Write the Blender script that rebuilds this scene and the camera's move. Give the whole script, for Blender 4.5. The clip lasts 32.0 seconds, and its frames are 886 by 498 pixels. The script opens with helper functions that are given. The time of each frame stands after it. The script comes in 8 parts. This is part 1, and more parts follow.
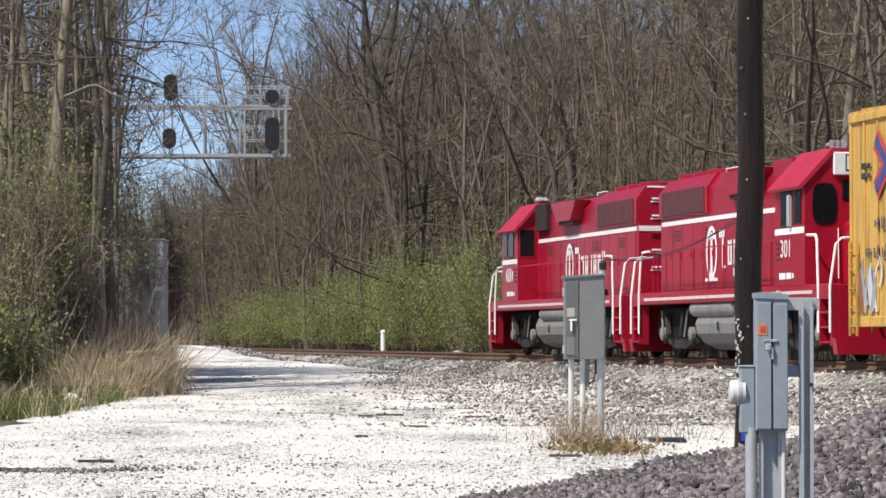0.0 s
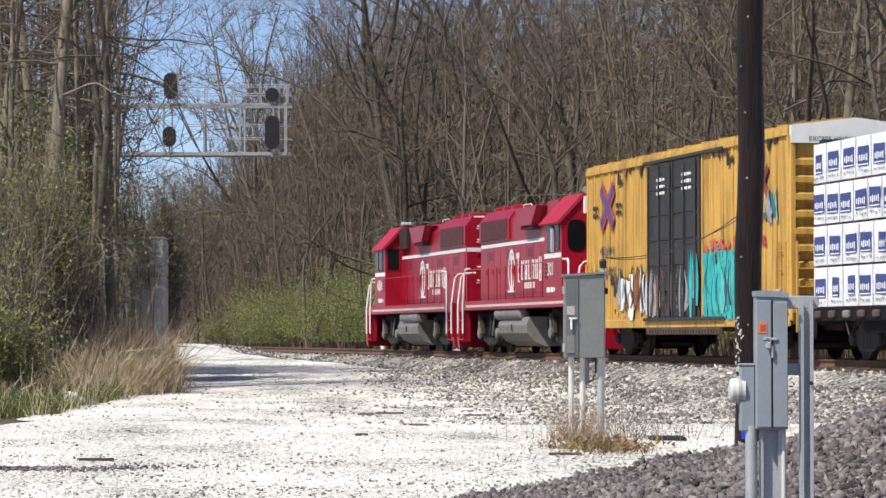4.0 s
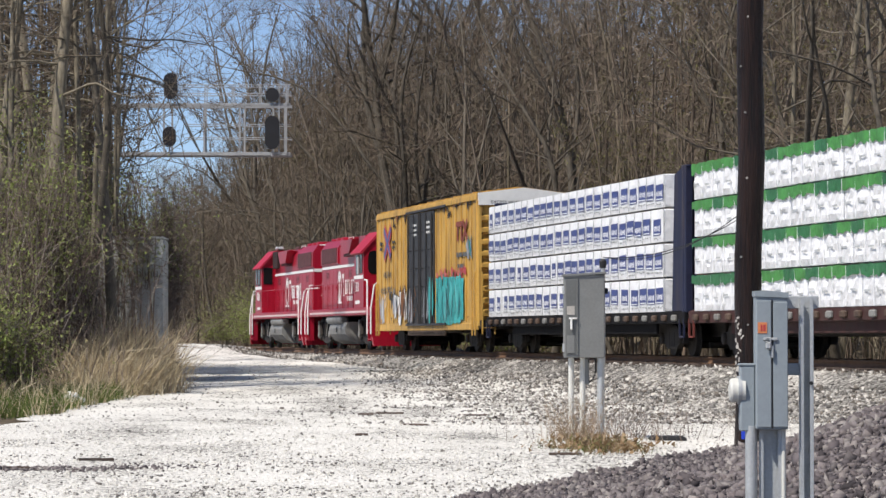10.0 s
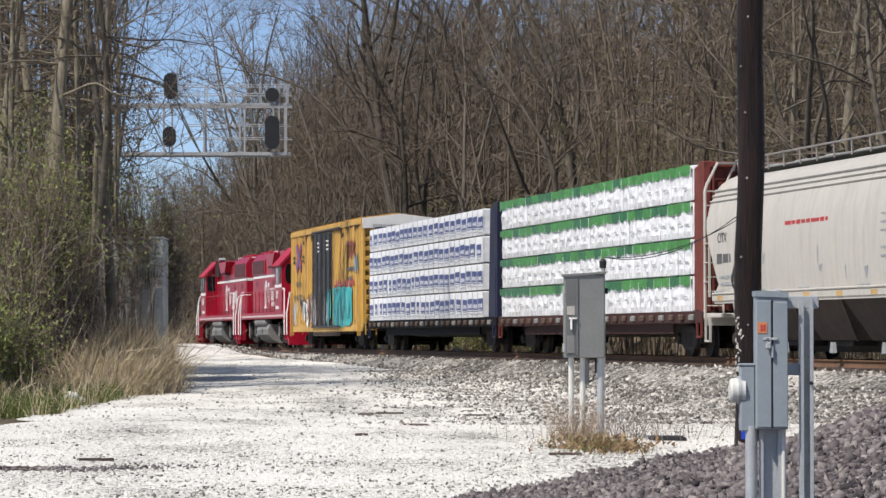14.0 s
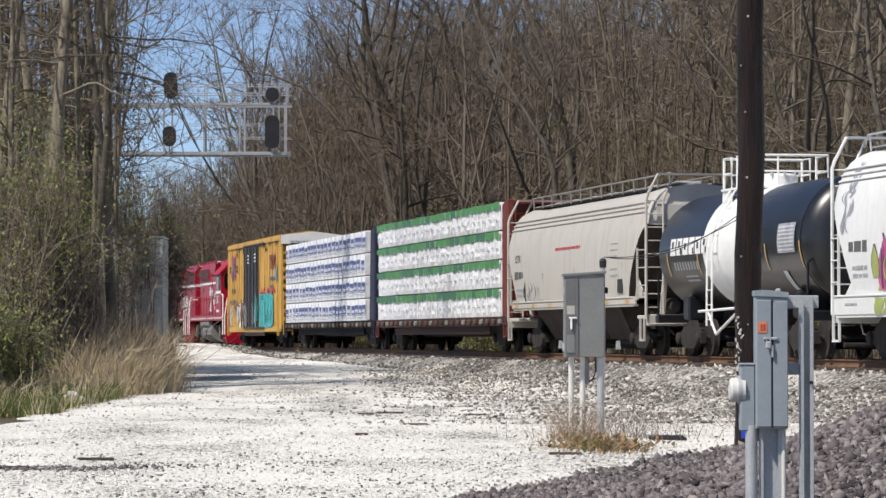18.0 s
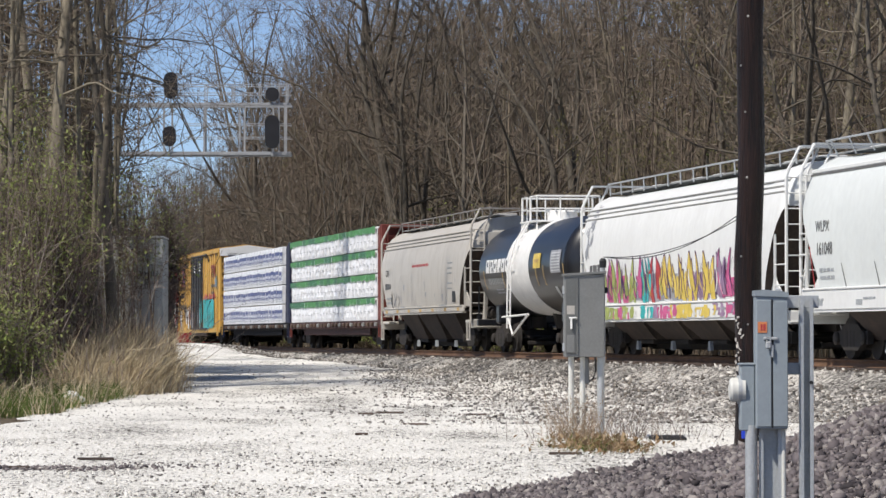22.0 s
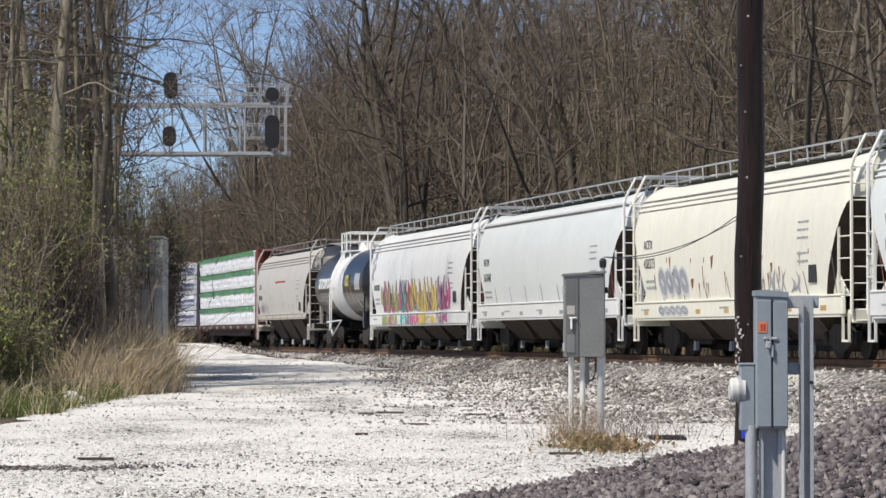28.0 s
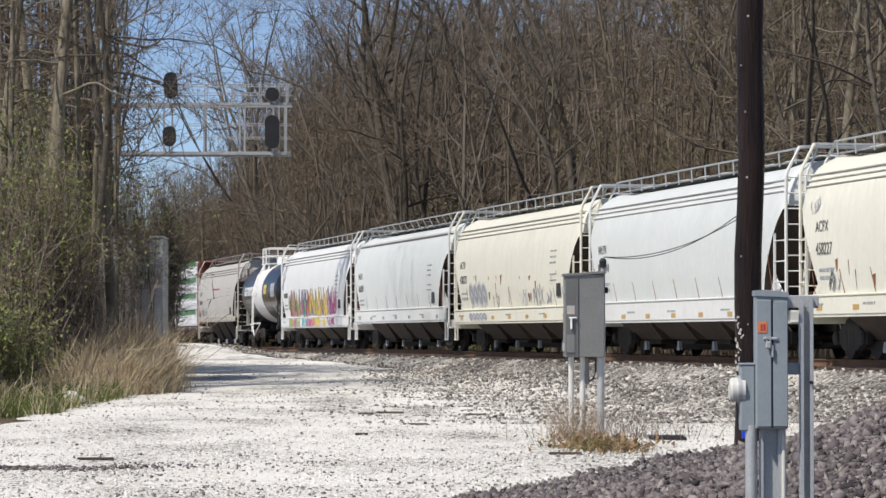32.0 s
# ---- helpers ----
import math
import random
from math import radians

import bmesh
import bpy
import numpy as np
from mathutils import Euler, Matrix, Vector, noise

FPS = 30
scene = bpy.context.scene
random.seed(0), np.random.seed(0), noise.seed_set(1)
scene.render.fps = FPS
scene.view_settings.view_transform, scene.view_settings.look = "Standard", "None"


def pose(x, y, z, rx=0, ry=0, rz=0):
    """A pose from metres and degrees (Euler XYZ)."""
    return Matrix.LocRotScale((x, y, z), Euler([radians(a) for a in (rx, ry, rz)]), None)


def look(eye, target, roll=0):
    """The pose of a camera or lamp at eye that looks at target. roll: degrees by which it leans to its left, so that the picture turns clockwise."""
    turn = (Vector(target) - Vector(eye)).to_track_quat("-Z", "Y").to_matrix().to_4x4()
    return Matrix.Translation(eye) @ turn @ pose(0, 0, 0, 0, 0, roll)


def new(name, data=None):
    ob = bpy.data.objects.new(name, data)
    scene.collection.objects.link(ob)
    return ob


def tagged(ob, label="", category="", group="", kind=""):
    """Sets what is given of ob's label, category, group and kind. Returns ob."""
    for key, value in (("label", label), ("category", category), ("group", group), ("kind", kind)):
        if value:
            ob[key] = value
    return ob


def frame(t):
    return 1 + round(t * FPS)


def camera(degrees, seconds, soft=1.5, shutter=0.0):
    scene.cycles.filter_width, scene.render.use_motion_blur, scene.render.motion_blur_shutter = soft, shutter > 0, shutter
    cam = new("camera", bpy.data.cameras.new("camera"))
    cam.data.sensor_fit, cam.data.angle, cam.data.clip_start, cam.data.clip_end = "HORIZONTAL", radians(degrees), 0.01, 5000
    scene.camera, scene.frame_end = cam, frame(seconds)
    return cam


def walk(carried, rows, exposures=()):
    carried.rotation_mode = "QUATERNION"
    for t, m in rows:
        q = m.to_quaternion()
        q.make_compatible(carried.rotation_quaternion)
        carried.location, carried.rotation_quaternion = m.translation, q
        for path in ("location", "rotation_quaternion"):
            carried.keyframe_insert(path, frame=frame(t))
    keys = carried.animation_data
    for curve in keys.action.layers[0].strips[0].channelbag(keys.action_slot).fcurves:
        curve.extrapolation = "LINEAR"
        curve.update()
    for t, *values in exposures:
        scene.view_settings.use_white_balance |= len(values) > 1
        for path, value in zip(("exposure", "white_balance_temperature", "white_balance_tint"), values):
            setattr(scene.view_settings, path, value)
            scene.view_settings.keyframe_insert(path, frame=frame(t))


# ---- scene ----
cam = camera(15.609, 32.0, soft=1.5)
EYE = (0.0, 0.0, 0.477)


def tilt(deg):
    a = radians(deg)
    return look(EYE, (0.0, math.cos(a) * 100, EYE[2] + math.sin(a) * 100))


walk(cam, [(0.0, tilt(1.603)), (0.4, tilt(1.575)), (1.0, tilt(1.573)), (3.0, tilt(1.573)), (14.0, tilt(1.573)),
           (17.0, tilt(1.565)), (29.0, tilt(1.563)), (32.0, tilt(1.563))],
     exposures=[(0.0, 0.40, 6560, 11), (4.0, 0.40, 6560, 11), (7.0, 0.31, 6560, 11), (14.0, 0.25, 6560, 11), (20.0, 0.21, 6560, 11), (26.0, 0.17, 6560, 11), (32.0, 0.15, 6560, 11)])

# ---- sky, sun, exposure ----
SUN_ELEV, SUN_FROM = 52.0, (-0.76, -0.65)
world = bpy.data.worlds.new("spring_sky")
scene.world = world
world.use_nodes = True
wn = world.node_tree.nodes
sky = wn.new("ShaderNodeTexSky")
sky.sky_type = "NISHITA"
sky.sun_disc = False
sky.sun_elevation = radians(SUN_ELEV)
sky.ozone_density, sky.dust_density, sky.air_density = 2.0, 0.3, 0.5
sky.sun_rotation = math.atan2(SUN_FROM[0], SUN_FROM[1])
world.node_tree.links.new(sky.outputs[0], wn["Background"].inputs[0])
wn["Background"].inputs[1].default_value = 0.114
sun = new("sun", bpy.data.lights.new("sun", "SUN"))
sun.data.energy, sun.data.angle, sun.data.color = 4.2, radians(0.53), (1.0, 0.945, 0.86)
sun.matrix_world = look((SUN_FROM[0] * 100, SUN_FROM[1] * 100, math.tan(radians(SUN_ELEV)) * 100), (0, 0, 0))


# ---- materials ----
def mat(name, col, rough=0.6, metal=0.0, var=0.18, scale=3.0, fine=40.0, bump=0.15, dist=0.01, col2=None, streak=0.0,
        dirt=None, coat=0.0, rnd=0.0, spec=0.5, coords="Object", stretch=(1, 1, 1)):
    """A surface with patches, grain, relief and, where wanted, runs of dirt."""
    m = bpy.data.materials.new(name)
    m.use_nodes = True
    nt = m.node_tree
    n, ln = nt.nodes, nt.links
    b = n["Principled BSDF"]
    tc = n.new("ShaderNodeTexCoord")
    mp = n.new("ShaderNodeMapping")
    mp.inputs["Scale"].default_value = stretch
    ln.new(tc.outputs[coords], mp.inputs["Vector"])
    n1, n2 = n.new("ShaderNodeTexNoise"), n.new("ShaderNodeTexNoise")
    n1.inputs["Scale"].default_value, n1.inputs["Detail"].default_value = scale, 5
    n2.inputs["Scale"].default_value, n2.inputs["Detail"].default_value = fine, 3
    for q in (n1, n2):
        ln.new(mp.outputs[0], q.inputs["Vector"])
    mixf = n.new("ShaderNodeMath")
    mixf.operation = "MULTIPLY_ADD"
    ln.new(n2.outputs["Fac"], mixf.inputs[0])
    mixf.inputs[1].default_value = 0.45
    half = n.new("ShaderNodeMath")
    half.operation = "MULTIPLY"
    ln.new(n1.outputs["Fac"], half.inputs[0])
    half.inputs[1].default_value = 0.55
    ln.new(half.outputs[0], mixf.inputs[2])
    ramp = n.new("ShaderNodeValToRGB")
    c2 = col2 or tuple(min(1, c * (1 + var)) for c in col)
    c1 = tuple(c * (1 - var) for c in col)
    ramp.color_ramp.elements[0].position, ramp.color_ramp.elements[1].position = 0.36, 0.64
    ramp.color_ramp.elements[0].color, ramp.color_ramp.elements[1].color = (*c1, 1), (*c2, 1)
    ln.new(mixf.outputs[0], ramp.inputs[0])
    out = ramp.outputs[0]
    if streak:
        ms = n.new("ShaderNodeMapping")
        ms.inputs["Scale"].default_value = (5.0, 5.0, 0.5)
        ln.new(tc.outputs["Object"], ms.inputs["Vector"])
        ns = n.new("ShaderNodeTexNoise")
        ns.inputs["Scale"].default_value, ns.inputs["Detail"].default_value = 1.0, 6
        ln.new(ms.outputs[0], ns.inputs["Vector"])
        rs = n.new("ShaderNodeValToRGB")
        rs.color_ramp.elements[0].position, rs.color_ramp.elements[1].position = 0.48, 0.72
        rs.color_ramp.elements[1].color = (streak, streak, streak, 1)
        ln.new(ns.outputs["Fac"], rs.inputs[0])
        mx = n.new("ShaderNodeMix")
        mx.data_type = "RGBA"
        ln.new(rs.outputs[0], mx.inputs["Factor"])
        ln.new(out, mx.inputs[6])
        mx.inputs[7].default_value = (*(dirt or (0.16, 0.11, 0.07)), 1)
        out = mx.outputs[2]
    if rnd:
        oi = n.new("ShaderNodeObjectInfo")
        hs = n.new("ShaderNodeHueSaturation")
        mr = n.new("ShaderNodeMapRange")
        mr.inputs["To Min"].default_value, mr.inputs["To Max"].default_value = 1 - rnd, 1 + rnd
        ln.new(oi.outputs["Random"], mr.inputs[0])
        ln.new(mr.outputs[0], hs.inputs["Value"])
        ln.new(out, hs.inputs["Color"])
        out = hs.outputs[0]
    ln.new(out, b.inputs["Base Color"])
    b.inputs["Roughness"].default_value, b.inputs["Metallic"].default_value = rough, metal
    b.inputs["Specular IOR Level"].default_value = spec
    if coat:
        b.inputs["Coat Weight"].default_value, b.inputs["Coat Roughness"].default_value = coat, 0.15
    if bump:
        bp = n.new("ShaderNodeBump")
        bp.inputs["Strength"].default_value, bp.inputs["Distance"].default_value = bump, dist
        ln.new(mixf.outputs[0], bp.inputs["Height"])
        ln.new(bp.outputs[0], b.inputs["Normal"])
    return m


def islands(name, cols, rough=0.85, spec=0.2, trans=0.0):
    """A colour for each loose piece of a mesh, picked between the given ones."""
    m = bpy.data.materials.new(name)
    m.use_nodes = True
    nt = m.node_tree
    n, ln = nt.nodes, nt.links
    b = n["Principled BSDF"]
    g = n.new("ShaderNodeNewGeometry")
    r = n.new("ShaderNodeValToRGB")
    el = r.color_ramp.elements
    el[0].color, el[1].color = (*cols[0], 1), (*cols[-1], 1)
    for i, c in enumerate(cols[1:-1], 1):
        e = el.new(i / (len(cols) - 1))
        e.color = (*c, 1)
    ln.new(g.outputs["Random Per Island"], r.inputs[0])
    ln.new(r.outputs[0], b.inputs["Base Color"])
    b.inputs["Roughness"].default_value, b.inputs["Specular IOR Level"].default_value = rough, spec
    if trans:
        t = n.new("ShaderNodeBsdfTranslucent")
        ln.new(r.outputs[0], t.inputs[0])
        mx = n.new("ShaderNodeMixShader")
        mx.inputs[0].default_value = trans
        ln.new(b.outputs[0], mx.inputs[1])
        ln.new(t.outputs[0], mx.inputs[2])
        ln.new(mx.outputs[0], n["Material Output"].inputs[0])
    return m


def stones_bed(name, scale, cols, bump, patchy):
    """A bed of loose stones: a colour and a dome for each stone, in patches that are lighter and darker."""
    m = bpy.data.materials.new(name)
    m.use_nodes = True
    nt = m.node_tree
    n, ln = nt.nodes, nt.links
    b = n["Principled BSDF"]
    tc = n.new("ShaderNodeTexCoord")
    vo = n.new("ShaderNodeTexVoronoi")
    vo.inputs["Scale"].default_value = scale
    ln.new(tc.outputs["Object"], vo.inputs["Vector"])
    sp = n.new("ShaderNodeSeparateColor")
    ln.new(vo.outputs["Color"], sp.inputs[0])
    big = n.new("ShaderNodeTexNoise")
    big.inputs["Scale"].default_value, big.inputs["Detail"].default_value = 0.55, 6
    mp = n.new("ShaderNodeMapping")
    mp.inputs["Scale"].default_value = (1.0, 0.35, 1.0)
    mp.inputs["Rotation"].default_value = (0, 0, radians(-11))
    ln.new(tc.outputs["Object"], mp.inputs["Vector"])
    ln.new(mp.outputs[0], big.inputs["Vector"])
    mr = n.new("ShaderNodeMapRange")
    mr.inputs["From Min"].default_value, mr.inputs["From Max"].default_value = 0.3, 0.7
    mr.inputs["To Min"].default_value, mr.inputs["To Max"].default_value = -patchy, patchy
    ln.new(big.outputs["Fac"], mr.inputs[0])
    ad = n.new("ShaderNodeMath")
    ln.new(sp.outputs[0], ad.inputs[0])
    ln.new(mr.outputs[0], ad.inputs[1])
    r = n.new("ShaderNodeValToRGB")
    el = r.color_ramp.elements
    el[0].color, el[1].color = (*cols[0], 1), (*cols[-1], 1)
    for i, c in enumerate(cols[1:-1], 1):
        e = el.new(i / (len(cols) - 1) if len(cols) < 5 else (0.07, 0.3, 0.6)[i - 1])
        e.color = (*c, 1)
    ln.new(ad.outputs[0], r.inputs[0])
    ln.new(r.outputs[0], b.inputs["Base Color"])
    b.inputs["Roughness"].default_value, b.inputs["Specular IOR Level"].default_value = 0.95, 0.2
    bp = n.new("ShaderNodeBump")
    bp.inputs["Strength"].default_value, bp.inputs["Distance"].default_value = bump, 0.5 / scale
    bp.invert = True
    ln.new(vo.outputs["Distance"], bp.inputs["Height"])
    ln.new(bp.outputs[0], b.inputs["Normal"])
    return m


M_RED = mat("red_paint", (0.315, 0.007, 0.025), 0.36, var=0.12, scale=0.8, fine=25, bump=0.03, streak=0.3, dirt=(0.20, 0.010, 0.018), spec=0.3)
M_REDFADE = mat("faded_red_paint", (0.40, 0.022, 0.050), 0.55, var=0.15, scale=1.2, fine=25, bump=0.03, spec=0.3)
M_GALVDK = mat("dull_galvanised_steel", (0.33, 0.34, 0.35), 0.6, metal=0.2, var=0.2, scale=4, fine=40, bump=0.05)
M_SILLDK = mat("grimy_black_sill_paint", (0.007, 0.007, 0.009), 0.85, var=0.3, streak=0.4, dirt=(0.022, 0.014, 0.012), spec=0.2)
M_SILLMR = mat("grimy_maroon_sill_paint", (0.045, 0.013, 0.011), 0.8, var=0.3, streak=0.4, dirt=(0.04, 0.03, 0.025))
M_WHITE = mat("white_paint", (0.78, 0.78, 0.76), 0.5, var=0.08, bump=0.03)
M_FRAMEST = mat("faded_pinkish_white_paint", (0.62, 0.50, 0.49), 0.6, var=0.25, scale=6, bump=0.03)
M_YELLOW = mat("yellow_paint", (0.56, 0.335, 0.075), 0.6, var=0.13, scale=0.9, fine=18, bump=0.05, streak=0.7, dirt=(0.17, 0.085, 0.03))
M_DKSTEEL = mat("dirty_dark_steel", (0.022, 0.019, 0.017), 0.8, var=0.35, scale=3, fine=30, bump=0.25, streak=0.3, dirt=(0.07, 0.048, 0.034))
M_BLACK = mat("black_paint", (0.009, 0.010, 0.013), 0.33, var=0.25, scale=1.2, fine=20, bump=0.03, streak=0.15, dirt=(0.06, 0.05, 0.045), coat=0.2)
M_DOOR = mat("dark_grey_door_paint", (0.030, 0.031, 0.035), 0.6, var=0.25, scale=2, bump=0.06, streak=0.35, dirt=(0.10, 0.08, 0.06))
M_GLASSDK = mat("dark_window_glass", (0.008, 0.009, 0.010), 0.22, var=0.2, bump=0.0, spec=0.15)
M_FUEL = mat("grey_tank_paint", (0.21, 0.21, 0.20), 0.6, var=0.2, scale=2, bump=0.08, streak=0.5, dirt=(0.14, 0.12, 0.10))
M_TANKGREY = mat("dusty_dark_grey_tank", (0.135, 0.135, 0.13), 0.65, var=0.25, scale=2, bump=0.08, streak=0.5, dirt=(0.07, 0.06, 0.05))
M_SCREEN = mat("radiator_screen", (0.085, 0.025, 0.027), 0.75, var=0.3, scale=4, fine=90, bump=0.4)
M_FILTER = mat("sooty_brown_filter", (0.040, 0.026, 0.026), 0.85, var=0.3, scale=4, fine=60, bump=0.2, spec=0.2)
M_GALV = mat("galvanised_steel", (0.46, 0.48, 0.49), 0.48, metal=0.35, var=0.12, scale=5, fine=60, bump=0.05)
M_BOXGREY = mat("grey_enamel", (0.26, 0.30, 0.33), 0.45, var=0.07, scale=4, fine=40, bump=0.03, streak=0.15, dirt=(0.20, 0.21, 0.20))
M_CABGREY = mat("weathered_aluminium", (0.20, 0.205, 0.20), 0.5, metal=0.2, var=0.10, scale=3, fine=30, bump=0.05, streak=0.2, dirt=(0.20, 0.19, 0.17))
M_PVC = mat("white_conduit", (0.62, 0.62, 0.58), 0.5, var=0.08, bump=0.02)
M_POLE = mat("creosoted_wood", (0.007, 0.006, 0.007), 0.45, spec=0.3, var=0.6, scale=2.2, fine=9, bump=1.0, dist=0.05, stretch=(9, 9, 0.4), col2=(0.030, 0.014, 0.010))
M_RAIL = mat("rusty_rail", (0.17, 0.095, 0.055), 0.7, metal=0.3, var=0.3, scale=3, fine=40, bump=0.2)
M_RAILTOP = mat("worn_rail_head", (0.52, 0.50, 0.48), 0.3, metal=0.9, var=0.15, scale=2, bump=0.02)
M_TIE = mat("old_tie", (0.075, 0.055, 0.045), 0.9, var=0.4, scale=6, fine=50, bump=0.5, rnd=0.3)
M_GRAVEL = stones_bed("white_limestone_gravel", 19.0, [(0.12, 0.115, 0.105), (0.46, 0.445, 0.41), (0.64, 0.62, 0.58), (0.75, 0.735, 0.69), (0.80, 0.785, 0.74)], 1.0, 0.42)
M_BALLAST = stones_bed("grey_ballast_bed", 14.0, [(0.03, 0.027, 0.025), (0.075, 0.07, 0.064), (0.15, 0.142, 0.13), (0.28, 0.268, 0.248), (0.58, 0.555, 0.51)], 1.0, 0.45)
M_MOUND = stones_bed("dark_ballast_bed", 24.0, [(0.03, 0.027, 0.029), (0.07, 0.062, 0.066), (0.12, 0.105, 0.11), (0.20, 0.18, 0.18)], 1.0, 0.25)
M_SOIL = mat("leaf_litter_soil", (0.10, 0.082, 0.060), 0.95, var=0.4, scale=0.4, fine=9, bump=0.8, dist=0.06, col2=(0.18, 0.145, 0.10), spec=0.2)
M_BARK = mat("grey_brown_bark", (0.115, 0.100, 0.080), 0.9, var=0.35, scale=3, fine=14, bump=0.8, dist=0.03, stretch=(4, 4, 0.8), rnd=0.3, spec=0.2)
M_BARKLT = mat("tan_lichened_bark", (0.195, 0.168, 0.122), 0.9, var=0.45, scale=3, fine=14, bump=0.8, dist=0.03, stretch=(1, 1, 0.25))
M_TWIG = islands("brown_twigs", [(0.075, 0.058, 0.046), (0.150, 0.118, 0.092), (0.232, 0.190, 0.150), (0.135, 0.116, 0.078), (0.188, 0.140, 0.110)], rough=0.9, spec=0.15)
M_THICKET = islands("reddish_brown_thicket_twigs", [(0.12, 0.088, 0.072), (0.19, 0.148, 0.122), (0.33, 0.285, 0.245), (0.145, 0.100, 0.084), (0.075, 0.056, 0.048)], rough=0.9, spec=0.15)
# rust brown, darkened to hold the shade under the hoppers as well
M_SLOPE = mat("rusty_shaded_slope_sheet", (0.040, 0.028, 0.022), 0.85, var=0.4, scale=2, fine=15, bump=0.2, streak=0.5, dirt=(0.085, 0.05, 0.03))
M_RUSTDK = mat("rusty_brown_steel", (0.085, 0.055, 0.040), 0.85, var=0.35, scale=3, bump=0.2)
M_BUD = islands("spring_buds", [(0.15, 0.15, 0.06), (0.22, 0.22, 0.085), (0.20, 0.15, 0.09)], trans=0.3)
M_LEAF = islands("young_leaves", [(0.201, 0.248, 0.065), (0.271, 0.325, 0.100), (0.330, 0.366, 0.142), (0.236, 0.260, 0.100), (0.260, 0.224, 0.130)], trans=0.4)
M_WEED = islands("dead_brown_weeds", [(0.264, 0.187, 0.121), (0.363, 0.275, 0.187), (0.187, 0.132, 0.088), (0.440, 0.363, 0.264)], trans=0.15)
M_CABDOOR = mat("dark_grey_cabinet_door", (0.115, 0.12, 0.118), 0.55, var=0.12, scale=3, bump=0.05)
M_DRYGRASS = islands("dry_grass", [(0.468, 0.377, 0.240), (0.611, 0.520, 0.351), (0.364, 0.280, 0.169), (0.702, 0.611, 0.448)], trans=0.25)
M_DEADLEAF = islands("dead_leaves", [(0.16, 0.10, 0.05), (0.26, 0.17, 0.09), (0.34, 0.25, 0.15), (0.10, 0.07, 0.04)], trans=0.1)
M_GRASS = islands("green_grass", [(0.070, 0.117, 0.023), (0.109, 0.156, 0.039), (0.172, 0.164, 0.062)], trans=0.3)
M_STONE_LT = islands("white_gravel_stones", [(0.50, 0.48, 0.44), (0.72, 0.70, 0.65), (0.82, 0.80, 0.76), (0.60, 0.58, 0.53), (0.30, 0.29, 0.27)], spec=0.2)
M_STONE_DK = islands("dark_specks_stones", [(0.07, 0.065, 0.06), (0.16, 0.15, 0.14), (0.26, 0.25, 0.23)], spec=0.2)
M_STONE_GR = islands("grey_ballast_stones", [(0.10, 0.093, 0.088), (0.20, 0.19, 0.18), (0.42, 0.40, 0.37), (0.64, 0.61, 0.565), (0.055, 0.05, 0.047), (0.24, 0.21, 0.18)], spec=0.2)
M_STONE_MD = islands("purple_grey_ballast_stones", [(0.040, 0.035, 0.038), (0.125, 0.108, 0.113), (0.20, 0.176, 0.178), (0.070, 0.060, 0.065), (0.30, 0.275, 0.262), (0.135, 0.112, 0.114)], spec=0.25)
M_RUBBER = mat("black_plastic", (0.015, 0.015, 0.016), 0.5, bump=0.0)
M_BLUE = mat("dark_blue_paint", (0.008, 0.012, 0.040), 0.6, var=0.2, streak=0.35, dirt=(0.08, 0.06, 0.05))
M_MAROON = mat("oxide_red_paint", (0.155, 0.030, 0.022), 0.65, var=0.2, streak=0.4, dirt=(0.06, 0.03, 0.02))
M_WRAP = mat("white_lumber_wrap", (0.80, 0.81, 0.83), 0.42, var=0.10, scale=2.0, fine=7, bump=1.0, dist=0.06)
M_LBLUE = mat("blue_print", (0.048, 0.068, 0.215), 0.45, var=0.15, bump=0.1)
M_LGREEN = mat("green_print", (0.060, 0.235, 0.055), 0.45, var=0.3, scale=2, fine=9, bump=0.6, dist=0.04)
M_DGREEN = mat("dark_green_print", (0.030, 0.145, 0.055), 0.45, var=0.3, scale=2, fine=9, bump=0.6, dist=0.04)
M_GREYINK = mat("grey_print", (0.30, 0.32, 0.33), 0.5, var=0.2, bump=0.0)
M_MIDINK = mat("pale_grey_print", (0.42, 0.44, 0.45), 0.5, var=0.2, bump=0.0)
M_BLACKINK = mat("black_lettering", (0.03, 0.03, 0.03), 0.6, var=0.2, bump=0.0)
M_DKGREYINK = mat("faded_black_lettering", (0.10, 0.10, 0.10), 0.6, var=0.3, bump=0.0)
M_BLUETAG = mat("blue_plastic_tag", (0.02, 0.06, 0.55), 0.5, var=0.1, bump=0.0)
M_ORANGE = mat("orange_sticker", (0.62, 0.22, 0.09), 0.5, var=0.1, bump=0.0)
M_SIGBLACK = mat("black_signal_target", (0.010, 0.010, 0.013), 0.55, var=0.3, bump=0.02)
M_TEAL = mat("teal_spray_paint", (0.04, 0.42, 0.42), 0.5, var=0.35, scale=3, bump=0.0)
M_TEALDK = mat("dark_teal_spray_paint", (0.015, 0.16, 0.17), 0.5, var=0.35, scale=3, bump=0.0)
M_TEALLT = mat("light_teal_spray_paint", (0.10, 0.50, 0.50), 0.5, var=0.25, scale=3, bump=0.0)
M_CORAL = mat("coral_spray_paint", (0.50, 0.12, 0.09), 0.5, var=0.25, scale=3, bump=0.0)
M_MARK = mat("worn_maroon_mark", (0.22, 0.05, 0.03), 0.6, var=0.4, scale=5, bump=0.0)
M_PINK = mat("pink_spray_paint", (0.52, 0.10, 0.24), 0.5, var=0.3, scale=3, bump=0.0)
